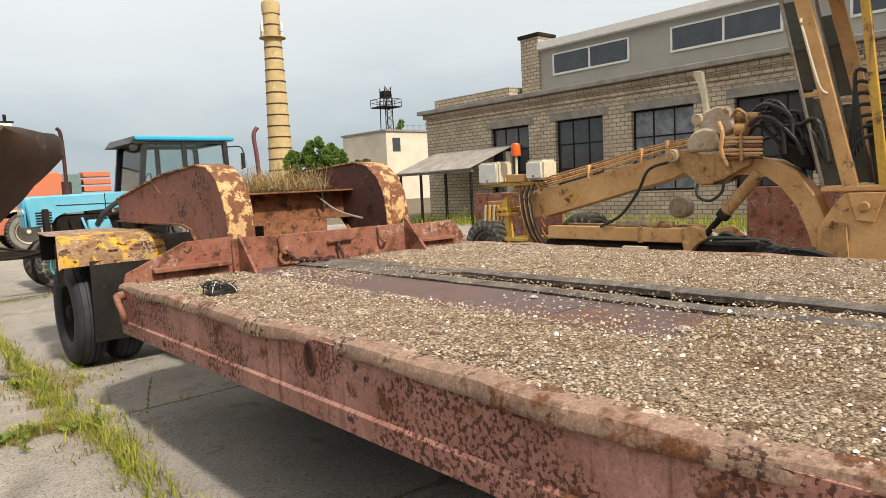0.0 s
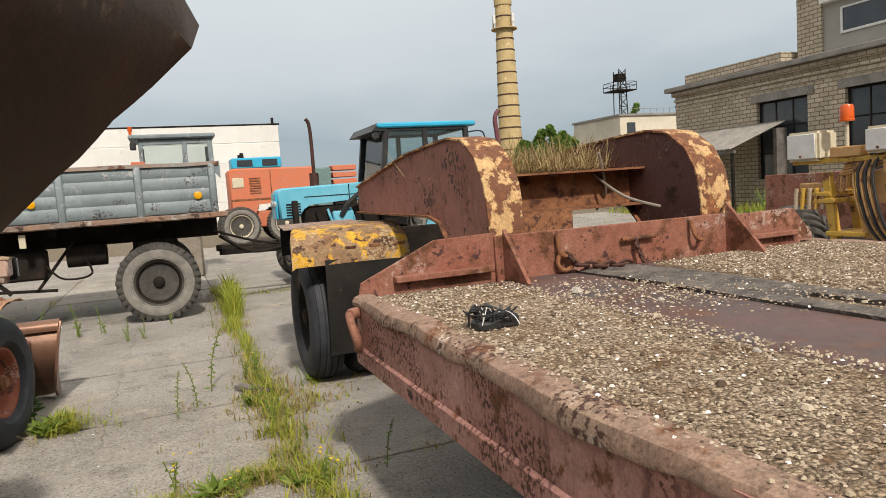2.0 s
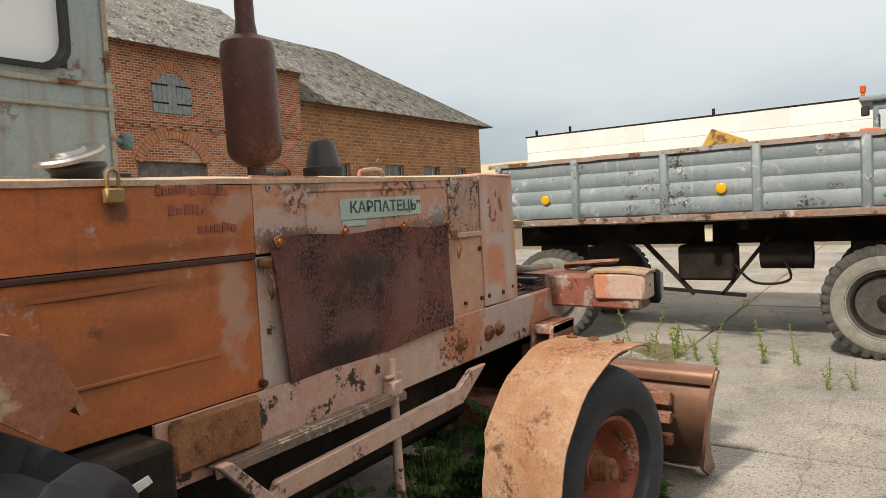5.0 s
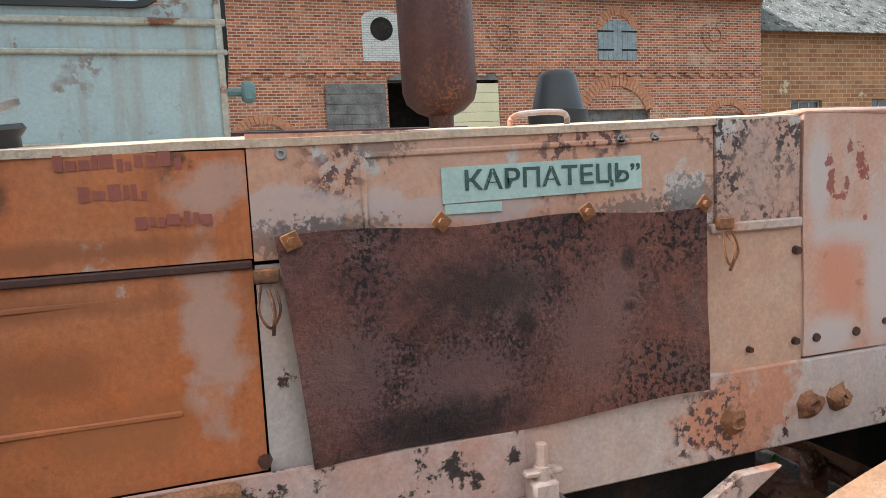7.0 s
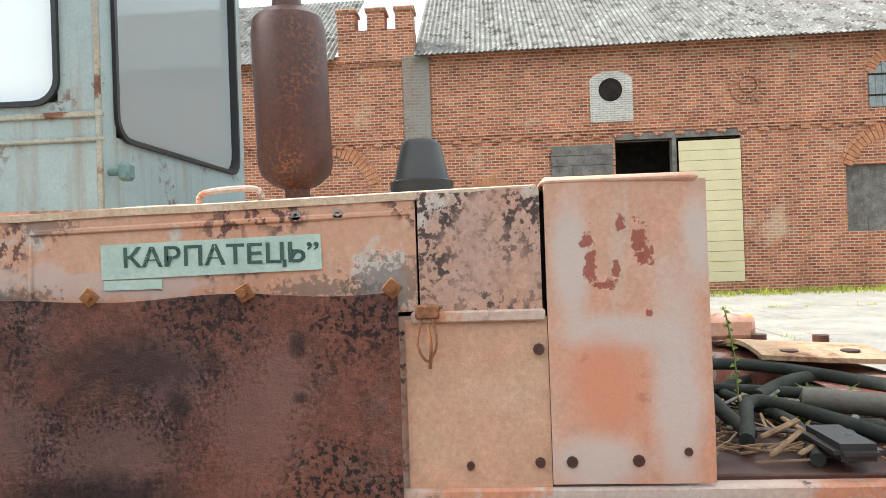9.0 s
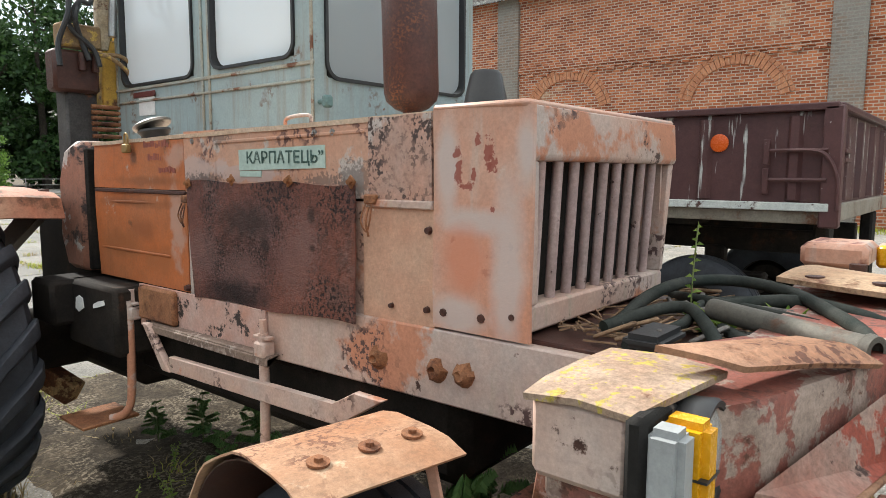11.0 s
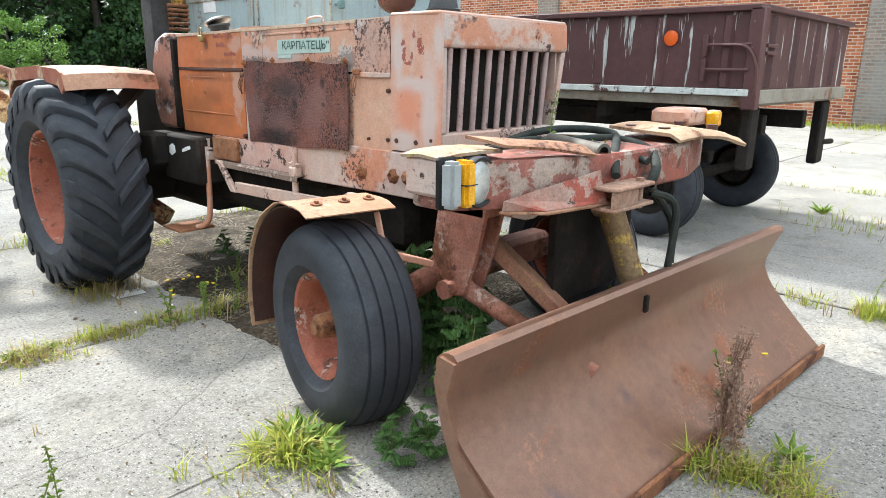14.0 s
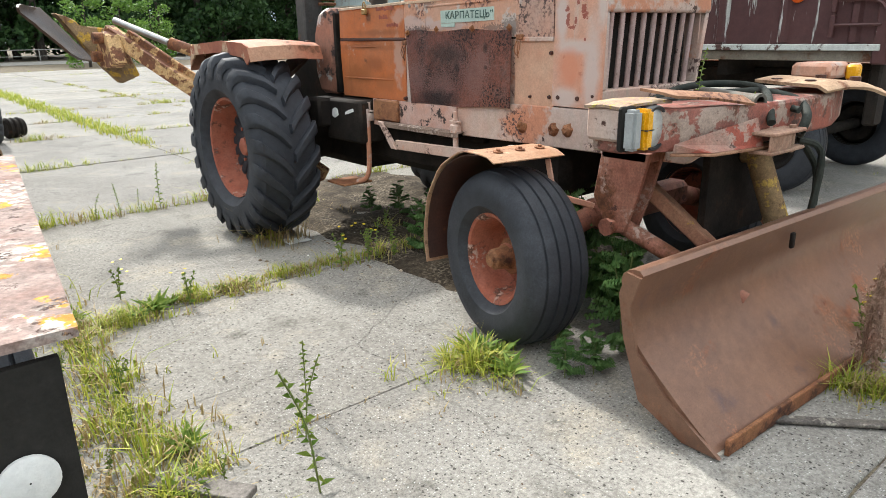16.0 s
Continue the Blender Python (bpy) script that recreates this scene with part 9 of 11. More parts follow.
for z in (1.60, 1.80):
    cyl(bm, (RX1 + 0.04, RY1 - 0.40, z), (RX1 + 0.05, RY1 - 0.02, z), 0.014, seg=6)
    box(bm, RX1 + 0.02, RX1 + 0.06, RY1 - 0.42, RY1 - 0.38, z - 0.10, z + 0.08, 0.006)
tube(bm, [(RX1 + 0.06, RY1 - 0.25, 1.80), (RX1 + 0.07, RY1 - 0.05, 1.78), (RX1 + 0.06, RY1 + 0.04, 1.62), (RX1 + 0.05, RY1 + 0.05, 1.40)], 0.014, 6)
for z in (1.72, 1.78):
    box(bm, RX1 - 0.35, RX1 - 0.1, RY1 + 0.03, RY1 + 0.06, z, z + 0.03, 0.005)
part("latch", bm, M_maroonplain, mar)
bm = B()
lathe(bm, [(0, 0.065), (0.01, 0.065), (0.015, 0.055), (0.015, 0.001)], (RX1 + 0.005, 6.55, 1.86), (1, 0, 0), 18)
part("round_reflector", bm, M_redlens, mar, "orange-red round reflector")
bm = B()
for y in (RY0 + 0.3, RY0 + 2.0, RY0 + 3.8):
    box(bm, RX0 + 0.1, RX1 - 0.1, y, y + 0.1, 1.15, 1.30)
for x in (RX0 + 0.7, RX1 - 0.8):
    box(bm, x, x + 0.12, RY0, RY1 - 0.1, 1.02, 1.20, 0.01)
part("chassis_frame", bm, M_underside, mar)
for y in (6.35, 3.0):
    bm = B()
    cyl(bm, (RX0 + 0.3, y, 0.50), (RX1 - 0.3, y, 0.50), 0.06, seg=12)
    box(bm, RX1 - 0.75, RX1 - 0.62, y - 0.4, y + 0.4, 0.72, 0.85, 0.02)
    box(bm, RX1 - 0.75, RX1 - 0.62, y - 0.08, y + 0.08, 0.55, 1.05, 0.02)
    part("axle", bm, M_underside, mar)
    for x, ax in ((RX1 - 0.30, (1, 0, 0)), (RX0 + 0.30, (-1, 0, 0))):
        wheel(mar, (x, y, 0.50), 0.50, 0.26, 0.26, "rib", ax, M_rubber, M_underside, 0.10)
bm = B()
box(bm, RX1 - 0.35, RX1 - 0.15, RY1 - 0.12, RY1 - 0.02, 0.75, 1.3, 0.02)
part("support_leg", bm, M_underside, mar)
bm = B()
box(bm, RX0 + 0.2, RX0 + 0.45, RY1 - 0.12, RY1 - 0.02, 0.62, 1.3, 0.02)
cyl(bm, (RX0 + 0.3, RY1 - 0.05, 0.85), (RX0 + 0.1, RY1 + 0.02, 0.85), 0.03, seg=8)
part("support_leg", bm, M_underside, mar)

# ---- yellow excavator by the workshop ----
ex = thing("yellow_excavator", (7.7, 4.5, 0), label="ochre-yellow wheeled excavator with folded boom and beacon", category="excavator")
XN, XE, XF = 7.5, 7.65, 7.8


def ex_plate(name, pts, mat, x0, x1, label="", bev=0.012, parent=None):
    return part(name, prism(B(), pts, "x", x0, x1, bev), mat, parent or ex, label)


def ex_tube(name, pts, r, mat, label="", seg=8):
    return part(name, tube(B(), pts, r, seg), mat, ex, label)


M_mudcream = surface("dried_mud_casting", (0.52, 0.43, 0.33), (0.40, 0.31, 0.21), 0.9, s=5, chip=(0.25, 0.15, 0.08), chip_at=(0.60, 0.68), chip_s=10, grain=0.3)
M_exrusty = surface("ochre_paint_with_rust_runs", (0.50, 0.29, 0.12), (0.40, 0.22, 0.09), 0.65, s=3, rust=(0.13, 0.06, 0.03), rust_at=(0.57, 0.64), rust_s=6, streak=(0.22, 0.12, 0.06), streak_at=(0.55, 0.70), chip=(0.60, 0.44, 0.26), chip_at=(0.62, 0.68), chip_s=9, grain=0.25)
# long boom with pipes along its side
ex_plate("boom", [(6.66, 1.46), (6.60, 1.10), (6.35, 1.12), (4.30, 1.60), (4.14, 1.66), (4.06, 1.93), (4.30, 1.91)], M_exochre, XN, XF, "ochre box-section boom with hydraulic lines")
ex_plate("boom_weld_plate", [(6.0, 1.37), (5.86, 1.27), (5.72, 1.43), (5.80, 1.46)], M_exyellow, XN - 0.006, XN, "", 0.0)
for k in range(5):
    o = 0.032 * k
    x = XN - 0.012 + 0.012 * k
    ex_tube("hydraulic_line", [(x, 7.02 - 0.03 * k, 1.22 + o * 0.6), (x, 7.0 - 0.03 * k, 1.42 + o * 0.6), (x, 6.86, 1.455 + o), (x, 5.6, 1.70 + o * 0.95), (x, 4.6, 1.895 + o * 0.9), (x, 4.05, 1.985 + o * 0.7)], 0.0125, M_exochre if k % 2 else M_exrusty)
for y, z in ((6.45, 1.50), (5.55, 1.68), (4.72, 1.85), (4.35, 1.92)):
    part("pipe_clamp", box(B(), XN - 0.035, XN + 0.06, y - 0.018, y + 0.018, z - 0.05, z + 0.15, 0.006), M_exochre, ex)
# joint between the two booms
ex_plate("boom_joint", [(4.28, 1.94), (4.26, 1.80), (4.10, 1.66), (3.90, 1.50), (3.74, 1.50), (3.60, 1.60), (3.32, 1.70), (3.28, 1.80), (3.55, 1.86), (3.95, 1.86), (4.10, 1.93)], M_exrusty, XN - 0.05, XF + 0.05, "rust-run ochre boom joint", 0.02)
ex_plate("joint_dome", [(4.06, 1.90), (4.05, 2.04), (3.97, 2.14), (3.83, 2.18), (3.70, 2.14), (3.66, 2.02), (3.68, 1.90)], M_mudcream, XN - 0.10, XN + 0.12, "mud-caked cream casting", 0.03)
part("boom_pin", cyl(B(), (XN - 0.12, 4.24, 1.875), (XF + 0.12, 4.24, 1.875), 0.085, seg=18, bev=0.012), M_mudcream, ex)
part("pin_collar", cyl(B(), (XN - 0.14, 4.24, 1.875), (XN - 0.12, 4.24, 1.875), 0.045, seg=10), M_exrusty, ex)
part("boom_pin", cyl(B(), (XN - 0.10, 3.92, 2.28), (XF, 3.92, 2.28), 0.07, seg=16, bev=0.01), M_mudcream, ex)
ex_plate("pump_body", [(3.92, 2.16), (3.88, 2.36), (3.66, 2.42), (3.52, 2.36), (3.48, 2.14), (3.62, 2.06)], M_mudcream, XN - 0.06, XN + 0.14, "mud-caked hydraulic motor", 0.025)
part("pump_flange", cyl(B(), (XN + 0.02, 3.52, 2.28), (XN + 0.02, 3.22, 2.24), 0.055, seg=14, bev=0.01), M_exrusty, ex)
part("pump_flange", cyl(B(), (XN + 0.02, 3.50, 2.14), (XN + 0.02, 3.36, 2.12), 0.07, seg=14, bev=0.01), M_exochre, ex)
ex_plate("lever", [(3.86, 2.36), (3.80, 2.36), (3.84, 2.62), (3.88, 2.84), (3.98, 2.86), (3.99, 2.80), (3.92, 2.70)], M_cream, XN - 0.03, XN + 0.03, "pale bent lever arm", 0.008)
ex_tube("return_pipe", [(XN - 0.10, 3.64, 2.22), (XN - 0.14, 3.58, 2.10), (XN - 0.13, 3.60, 1.90), (XN - 0.08, 3.55, 1.72)], 0.024, M_exochre)
ex_tube("return_pipe", [(XN - 0.06, 3.50, 2.28), (XN - 0.12, 3.40, 2.34), (XN - 0.12, 3.30, 2.22), (XN - 0.10, 3.36, 2.08)], 0.020, M_exrusty)
for k in range(6):
    ex_tube("manifold_pipe", [(XN - 0.07, 3.62, 1.80 + 0.045 * k), (XN - 0.08, 3.40, 1.80 + 0.045 * k), (XN - 0.06, 3.16, 1.79 + 0.043 * k)], 0.017, M_exochre if k % 3 else M_flatrust)
part("manifold_bar", box(B(), XN - 0.11, XN - 0.05, 3.37, 3.40, 1.76, 2.08, 0.006), M_exrusty, ex)
# short bent rear boom and its cylinder
ex_plate("rear_boom", [(3.62, 1.80), (3.30, 1.80), (3.06, 1.76), (2.84, 1.62), (2.66, 1.38), (2.56, 1.12), (2.50, 0.80), (2.68, 0.78), (2.72, 1.02), (2.82, 1.26), (2.98, 1.46), (3.14, 1.59), (3.34, 1.62), (3.62, 1.60)], M_exochre, XN + 0.02, XF - 0.02, "bent rear boom section", 0.018)
part("boom_cylinder", cyl(B(), (XN - 0.02, 3.22, 1.62), (XN - 0.02, 3.62, 1.16), 0.068, seg=16, bev=0.012), M_exrusty, ex, "ochre boom cylinder")
part("cylinder_gland", cyl(B(), (XN - 0.02, 3.60, 1.185), (XN - 0.02, 3.66, 1.115), 0.078, seg=14, bev=0.008), M_underside, ex)
part("cylinder_rod", cyl(B(), (XN - 0.02, 3.64, 1.14), (XN - 0.02, 3.88, 0.88), 0.038, seg=12), M_underside, ex)
ex_tube("hydraulic_hose", [(XN - 0.08, 4.30, 1.80), (XN - 0.12, 4.55, 1.72), (XN - 0.10, 4.72, 1.45), (XN - 0.10, 4.98, 1.15), (XN - 0.08, 5.32, 0.99)], 0.020, M_black)
ex_tube("hydraulic_hose", [(XN - 0.08, 3.92, 1.52), (XN - 0.12, 3.90, 1.38), (XN - 0.10, 3.76, 1.32), (XN - 0.08, 3.62, 1.42), (XN - 0.08, 3.60, 1.56)], 0.018, M_black)
# outrigger frame
part("outrigger_beam", box(B(), XN - 0.06, XN + 0.10, 4.14, 6.27, 0.80, 0.985, 0.012), M_exochre, ex, "ochre outrigger beam")
part("outrigger_beam", box(B(), XF + 0.10, XF + 0.26, 4.14, 6.27, 0.80, 0.985, 0.012), M_exrusty, ex)
ex_plate("outrigger_end", [(4.14, 0.78), (4.14, 0.98), (3.98, 1.02), (3.84, 0.96), (3.82, 0.86), (3.96, 0.80), (4.02, 0.70), (4.12, 0.70)], M_exrusty, XN - 0.07, XN + 0.11)
part("outrigger_sleeve", box(B(), XN - 0.075, XN + 0.115, 4.70, 4.76, 0.785, 1.0, 0.006), M_exrusty, ex)
ex_plate("beam_bracket", [(5.16, 0.99), (5.10, 1.07), (4.72, 1.08), (4.62, 1.0), (4.62, 0.99)], M_mudcream, XN - 0.02, XN + 0.10)
part("beam_roller", cyl(B(), (XN - 0.02, 4.55, 1.02), (XN - 0.02, 4.28, 1.02), 0.045, seg=12, bev=0.006), M_exrusty, ex)
part("beam_roller", cyl(B(), (XN + 0.3, 4.40, 1.22), (XN + 0.5, 4.40, 1.22), 0.14, seg=18, bev=0.02), M_mudcream, ex)
part("undercarriage", box(B(), XN + 0.02, XF + 0.2, 3.4, 6.4, 0.46, 0.78, 0.04), M_underside, ex, "greasy undercarriage, black deepened for shade")
part("side_step", box(B(), XN - 0.10, XN - 0.02, 4.62, 4.98, 0.62, 0.74, 0.01), M_cream, ex)
for k in range(3):
    ex_tube("chain_link", [(XN - 0.05, 6.34 + 0.01 * k, 1.22 - 0.12 * k), (XN - 0.08, 6.36, 1.16 - 0.12 * k), (XN - 0.05, 6.33, 1.08 - 0.12 * k)], 0.018, M_flatrust)
for k in range(15):
    y = 2.55 + 1.15 * re_.random()
    x = XN - 0.25 + re_.uniform(0, 0.35)
    zz = 0.98 - 0.26 * (3.7 - y) / 1.1
    ex_tube("slack_hose", [(x, y + re_.uniform(0.1, 0.4), zz - 0.06), (x - 0.05, y + re_.uniform(-0.1, 0.2), zz + re_.uniform(-0.06, 0.05)), (x, y + re_.uniform(-0.4, 0.1), zz - 0.05), (x, y - re_.uniform(0.1, 0.45), zz - 0.12)], re_.uniform(0.018, 0.034), M_black)
ex_plate("loose_guard", [(3.72, 0.98), (3.46, 1.04), (3.30, 0.92), (3.52, 0.88)], M_exrusty, XN - 0.16, XN - 0.13, "", 0.004)
# yellow end frame with lamps
ex_plate("frame_post", [(7.16, 1.48), (7.06, 1.48), (6.96, 0.70), (7.06, 0.70)], M_exyellow, XN - 0.10, XN - 0.02, "", 0.008)
ex_plate("frame_post", [(7.16, 1.48), (7.06, 1.48), (6.96, 0.70), (7.06, 0.70)], M_exyellow, XF, XF + 0.08, "", 0.008)
ex_plate("frame_post", [(6.74, 1.52), (6.66, 1.52), (6.60, 0.72), (6.70, 0.72)], M_exochre, XN - 0.04, XN, "", 0.008)
for z, ya, yb in ((0.74, 6.62, 7.10), (1.12, 6.98, 7.48), (1.20, 7.04, 7.42)):
    part("frame_rail", box(B(), XN - 0.12, XF + 0.10, ya, yb, z, z + 0.055, 0.008), M_exyellow, ex)
for k in range(5):
    part("valve_spool", cyl(B(), (XN - 0.16 + 0.02 * k, 7.46 - 0.075 * k, 1.05), (XN - 0.16 + 0.02 * k, 7.44 - 0.075 * k, 1.30), 0.026, seg=10, bev=0.005), M_exyellow if k % 2 else M_mudcream, ex)
part("valve_body", box(B(), XN - 0.10, XN + 0.18, 7.14, 7.46, 1.26, 1.36, 0.015), M_exrusty, ex)
for k in range(6):
    y = 6.64 - 0.045 * k
    ex_tube("hydraulic_hose", [(XN - 0.03, y + 0.10, 1.56 + 0.01 * k), (XN - 0.10, y + 0.12, 1.42), (XN - 0.12, y + 0.06, 1.12), (XN - 0.10, y - 0.02, 0.86), (XN - 0.02, y - 0.12, 0.66)], 0.0165, M_black if k % 2 else M_exrusty)
for y0, y1, z0, z1 in ((7.18, 7.62, 1.62, 1.97), (6.28, 6.62, 1.66, 1.95)):
    lamp = part("work_lamp", box(B(), XN - 0.12, XN + 0.22, y0, y1, z0, z1, 0.03, None, 2), M_cream, ex, "cream square work lamp")
    part("lamp_rim", box(B(), XN - 0.135, XN - 0.12, y0 + 0.03, y1 - 0.03, z0 + 0.03, z1 - 0.03, 0.006), M_white, lamp)
    part("lamp_bolt", cyl(B(), (XN - 0.15, (y0 + y1) / 2, z0 + 0.06), (XN - 0.135, (y0 + y1) / 2, z0 + 0.06), 0.014, seg=8), M_flatrust, lamp)
part("lamp_bar", box(B(), XN - 0.04, XN + 0.06, 6.30, 7.60, 1.58, 1.64, 0.01), M_exyellow, ex)
part("lamp_bracket", box(B(), XN - 0.06, XN + 0.10, 6.70, 7.08, 1.64, 1.76, 0.012), M_exochre, ex)
part("beacon_post", cyl(B(), (XN, 6.90, 1.74), (XN, 6.90, 2.04), 0.022, seg=10), M_cream, ex)
bm = B()
lathe(bm, [(2.04, 0.001), (2.04, 0.078), (2.06, 0.082), (2.065, 0.074), (2.19, 0.072), (2.225, 0.058), (2.235, 0.001)], (XN, 6.90, 0), (0, 0, 1), 18)
part("beacon", bm, M_redlens, ex, "orange-red rotating beacon")
for x, y, R in ((8.2, 8.2, 0.52), (8.6, 6.42, 0.56), (8.4, 1.5, 0.55)):
    wheel(ex, (x, y, R), R, 0.35, 0.28, "lug", (-1, 0, 0), M_dustyrubber, M_exgrey, 0.12)
part("carrier", box(B(), 8.0, 9.0, 1.2, 8.4, 0.35, 0.62, 0.05), M_underside, ex)
# slewing base and cab
ex_plate("slew_base", [(2.62, 0.62), (2.60, 1.06), (2.46, 1.16), (2.36, 1.40), (1.0, 1.40), (0.4, 1.3), (0.4, 0.62)], M_exochre, XN - 0.06, XF + 0.75, "ochre slewing base", 0.03)
ex_plate("base_cheek", [(2.56, 0.66), (2.54, 1.00), (2.44, 1.10), (2.30, 1.06), (2.28, 0.66)], M_exrusty, XN - 0.10, XN - 0.06, "", 0.008)
part("base_pin", cyl(B(), (XN - 0.14, 2.14, 1.24), (XN - 0.06, 2.14, 1.24), 0.05, seg=12, bev=0.008), M_exrusty, ex)
ex_plate("base_gusset", [(2.30, 1.38), (2.22, 1.10), (2.06, 1.08), (1.96, 1.38)], M_exochre, XN - 0.10, XN - 0.06, "", 0.006)
exc = part("cab", B(), M_exochre, ex, "ochre excavator cab with open frame")
for x in (XN - 0.05, XF + 0.72):
    for nm, a, b, w, mt in (("cab_pillar", (2.27, 1.40), (2.84, 3.75), 0.15, M_exochre), ("cab_edge_strip", (2.53, 1.40), (3.04, 3.75), 0.035, M_exgrey), ("door_pillar", (1.98, 1.40), (2.22, 3.75), 0.085, M_exyellow), ("rear_pillar", (0.3, 1.3), (0.3, 3.75), 0.12, M_exochre)):
        bm = beam(B(), (x, a[0], a[1]), (x, b[0], b[1]), 0.05, w, 0.008, (0, 1, 0))
        part(nm, bm, mt, exc)
    for z0, z1 in ((1.46, 2.36), (2.46, 3.4)):
        pts = []
        for z, o in ((z0, 1), (z0, 0), (z1, 0), (z1, 1)):
            t = (z - 1.40) / 2.35
            pts.append((2.27 + 0.57 * t + 0.075 if o == 0 else 2.53 + 0.51 * t - 0.02, z))
        g = part("side_glass", prism(B(), pts, "x", x - 0.006, x + 0.006), M_darkcabglass, exc)
        g.visible_shadow = False
    part("pane_bar", beam(B(), (x, 2.53, 2.41), (x, 2.76, 2.41), 0.03, 0.05, 0.006), M_exochre, exc)
part("cab_sill", box(B(), XN - 0.08, XF + 0.75, 0.2, 2.56, 1.39, 1.45, 0.012), M_exochre, exc)
part("cab_roof", box(B(), XN - 0.12, XF + 0.80, 0.2, 3.1, 3.75, 3.87, 0.04), M_exochre, exc)
part("rear_panel", box(B(), XN, XF + 0.70, 0.30, 0.36, 1.45, 3.75, 0.01), M_exochre, exc)
part("operator_seat", box(B(), XN + 0.2, XF + 0.4, 1.2, 1.75, 1.45, 2.35, 0.08), M_black, exc)
ex_tube("grab_rail", [(XN - 0.06, 2.50, 2.40), (XN - 0.14, 2.56, 2.5), (XN - 0.14, 2.72, 3.1), (XN - 0.06, 2.76, 3.2)], 0.014, M_cream)
part("control_column", beam(B(), (XN + 0.2, 2.1, 1.45), (XN + 0.15, 2.18, 2.1), 0.07, 0.07, 0.01), M_black, exc)
for k in range(7):
    ex_tube("control_hose", [(XN + 0.05, 2.38 - 0.03 * k, 1.55 + 0.05 * k), (XN + 0.03, 2.28, 1.85 + 0.12 * k), (XN + 0.08, 2.10, 1.95 + 0.10 * k), (XN + 0.10, 1.95, 1.80 + 0.13 * k)], 0.020, M_black)
for k in range(18):
    p = Vector((XN - 0.05 + re_.uniform(-0.06, 0.25), 2.95 + re_.uniform(-0.25, 0.25), 2.10 + re_.uniform(-0.15, 0.28)))
    ex_tube("boom_hose", [p + Vector((0, 0.22, 0.0)), p + Vector((re_.uniform(-0.1, 0.1), 0.08, re_.uniform(-0.05, 0.12))), p + Vector((0, -0.12, re_.uniform(-0.25, 0.05))), p + Vector((0, -0.24 + re_.uniform(-0.1, 0.1), -0.38 + re_.uniform(-0.1, 0.1)))], re_.uniform(0.018, 0.026), M_black)
ex_plate("hose_guard", [(3.06, 1.80), (3.02, 2.14), (2.84, 2.28), (2.70, 2.20), (2.66, 1.60), (2.82, 1.66)], M_underside, XN + 0.06, XF, "black bundle guard behind the boom", 0.05)
# junk plates by the workshop
for x, y, w, h in ((9.2, 9.6, 2.2, 1.45), (10.2, 4.6, 1.6, 1.4)):
    bm = B()
    box(bm, x, x + 0.05, y - w, y, 0, h, 0.01)
    single("rusty_plate", bm, M_rustpaint, "upright rusty steel plate leaning by the workshop", "plate", (x, y, 0))
# axle frame on the far yard
fr = thing("axle_frame", (0.35, -3.7, 0), label="derelict implement axle frame with narrow black tyre", category="implement")
wheel(fr, (0.05, -3.75, 0.55), 0.55, 0.24, 0.30, "lug", (-1, 0, 0), M_rubber, M_underside, 0.10)
bm = B()
for z in (0.35, 0.55, 0.9):
    beam(bm, (0.15, -3.7, z), (1.5, -3.6, z), 0.06, 0.06)
for x in (0.3, 0.55, 0.9):
    beam(bm, (x, -3.7, 0.0), (x, -3.7, 0.95), 0.05, 0.05)
beam(bm, (0.3, -3.7, 0.9), (0.45, -3.7, 1.3), 0.05, 0.05)
part("frame", bm, M_underside, fr)
bm = B()
lathe(bm, [(-0.14, 0.02), (-0.15, 0.15)] + [(-0.13 + 0.03 * k, 0.155 + 0.025 * ((k * 7) % 3) / 2) for k in range(10)] + [(0.15, 0.14), (0.14, 0.02)], (-0.33, -4.3, 0.17), (1, 0.3, 0), 14)
single("scrap_roll", bm, M_underside, "black roll of scrap rubber on the concrete", "scrap", (-0.33, -4.3, 0))

# ---- trees ----
rv = random.Random(41)


def leaf_cloud(bm, centre, radius, n, size, rnd, flat=0.8):
    for _ in range(n):
        d = Vector((rnd.gauss(0, 1), rnd.gauss(0, 1), rnd.gauss(0, 1)))
        d.normalize()
        p = Vector(centre) + Vector((d.x * radius, d.y * radius, d.z * radius * flat)) * (0.35 + 0.65 * rnd.random() ** 0.5)
        a = Vector((rnd.gauss(0, 1), rnd.gauss(0, 1), rnd.gauss(0, 1))).normalized()
        b = a.cross(Vector((rnd.gauss(0, 1), rnd.gauss(0, 1), rnd.gauss(0, 1)))).normalized()
        s = size * rnd.uniform(0.6, 1.4)
        v = [bm.verts.new(q) for q in (p - a * s, p + b * s * 0.55, p + a * s, p - b * s * 0.55)]
        bm.faces.new(v)


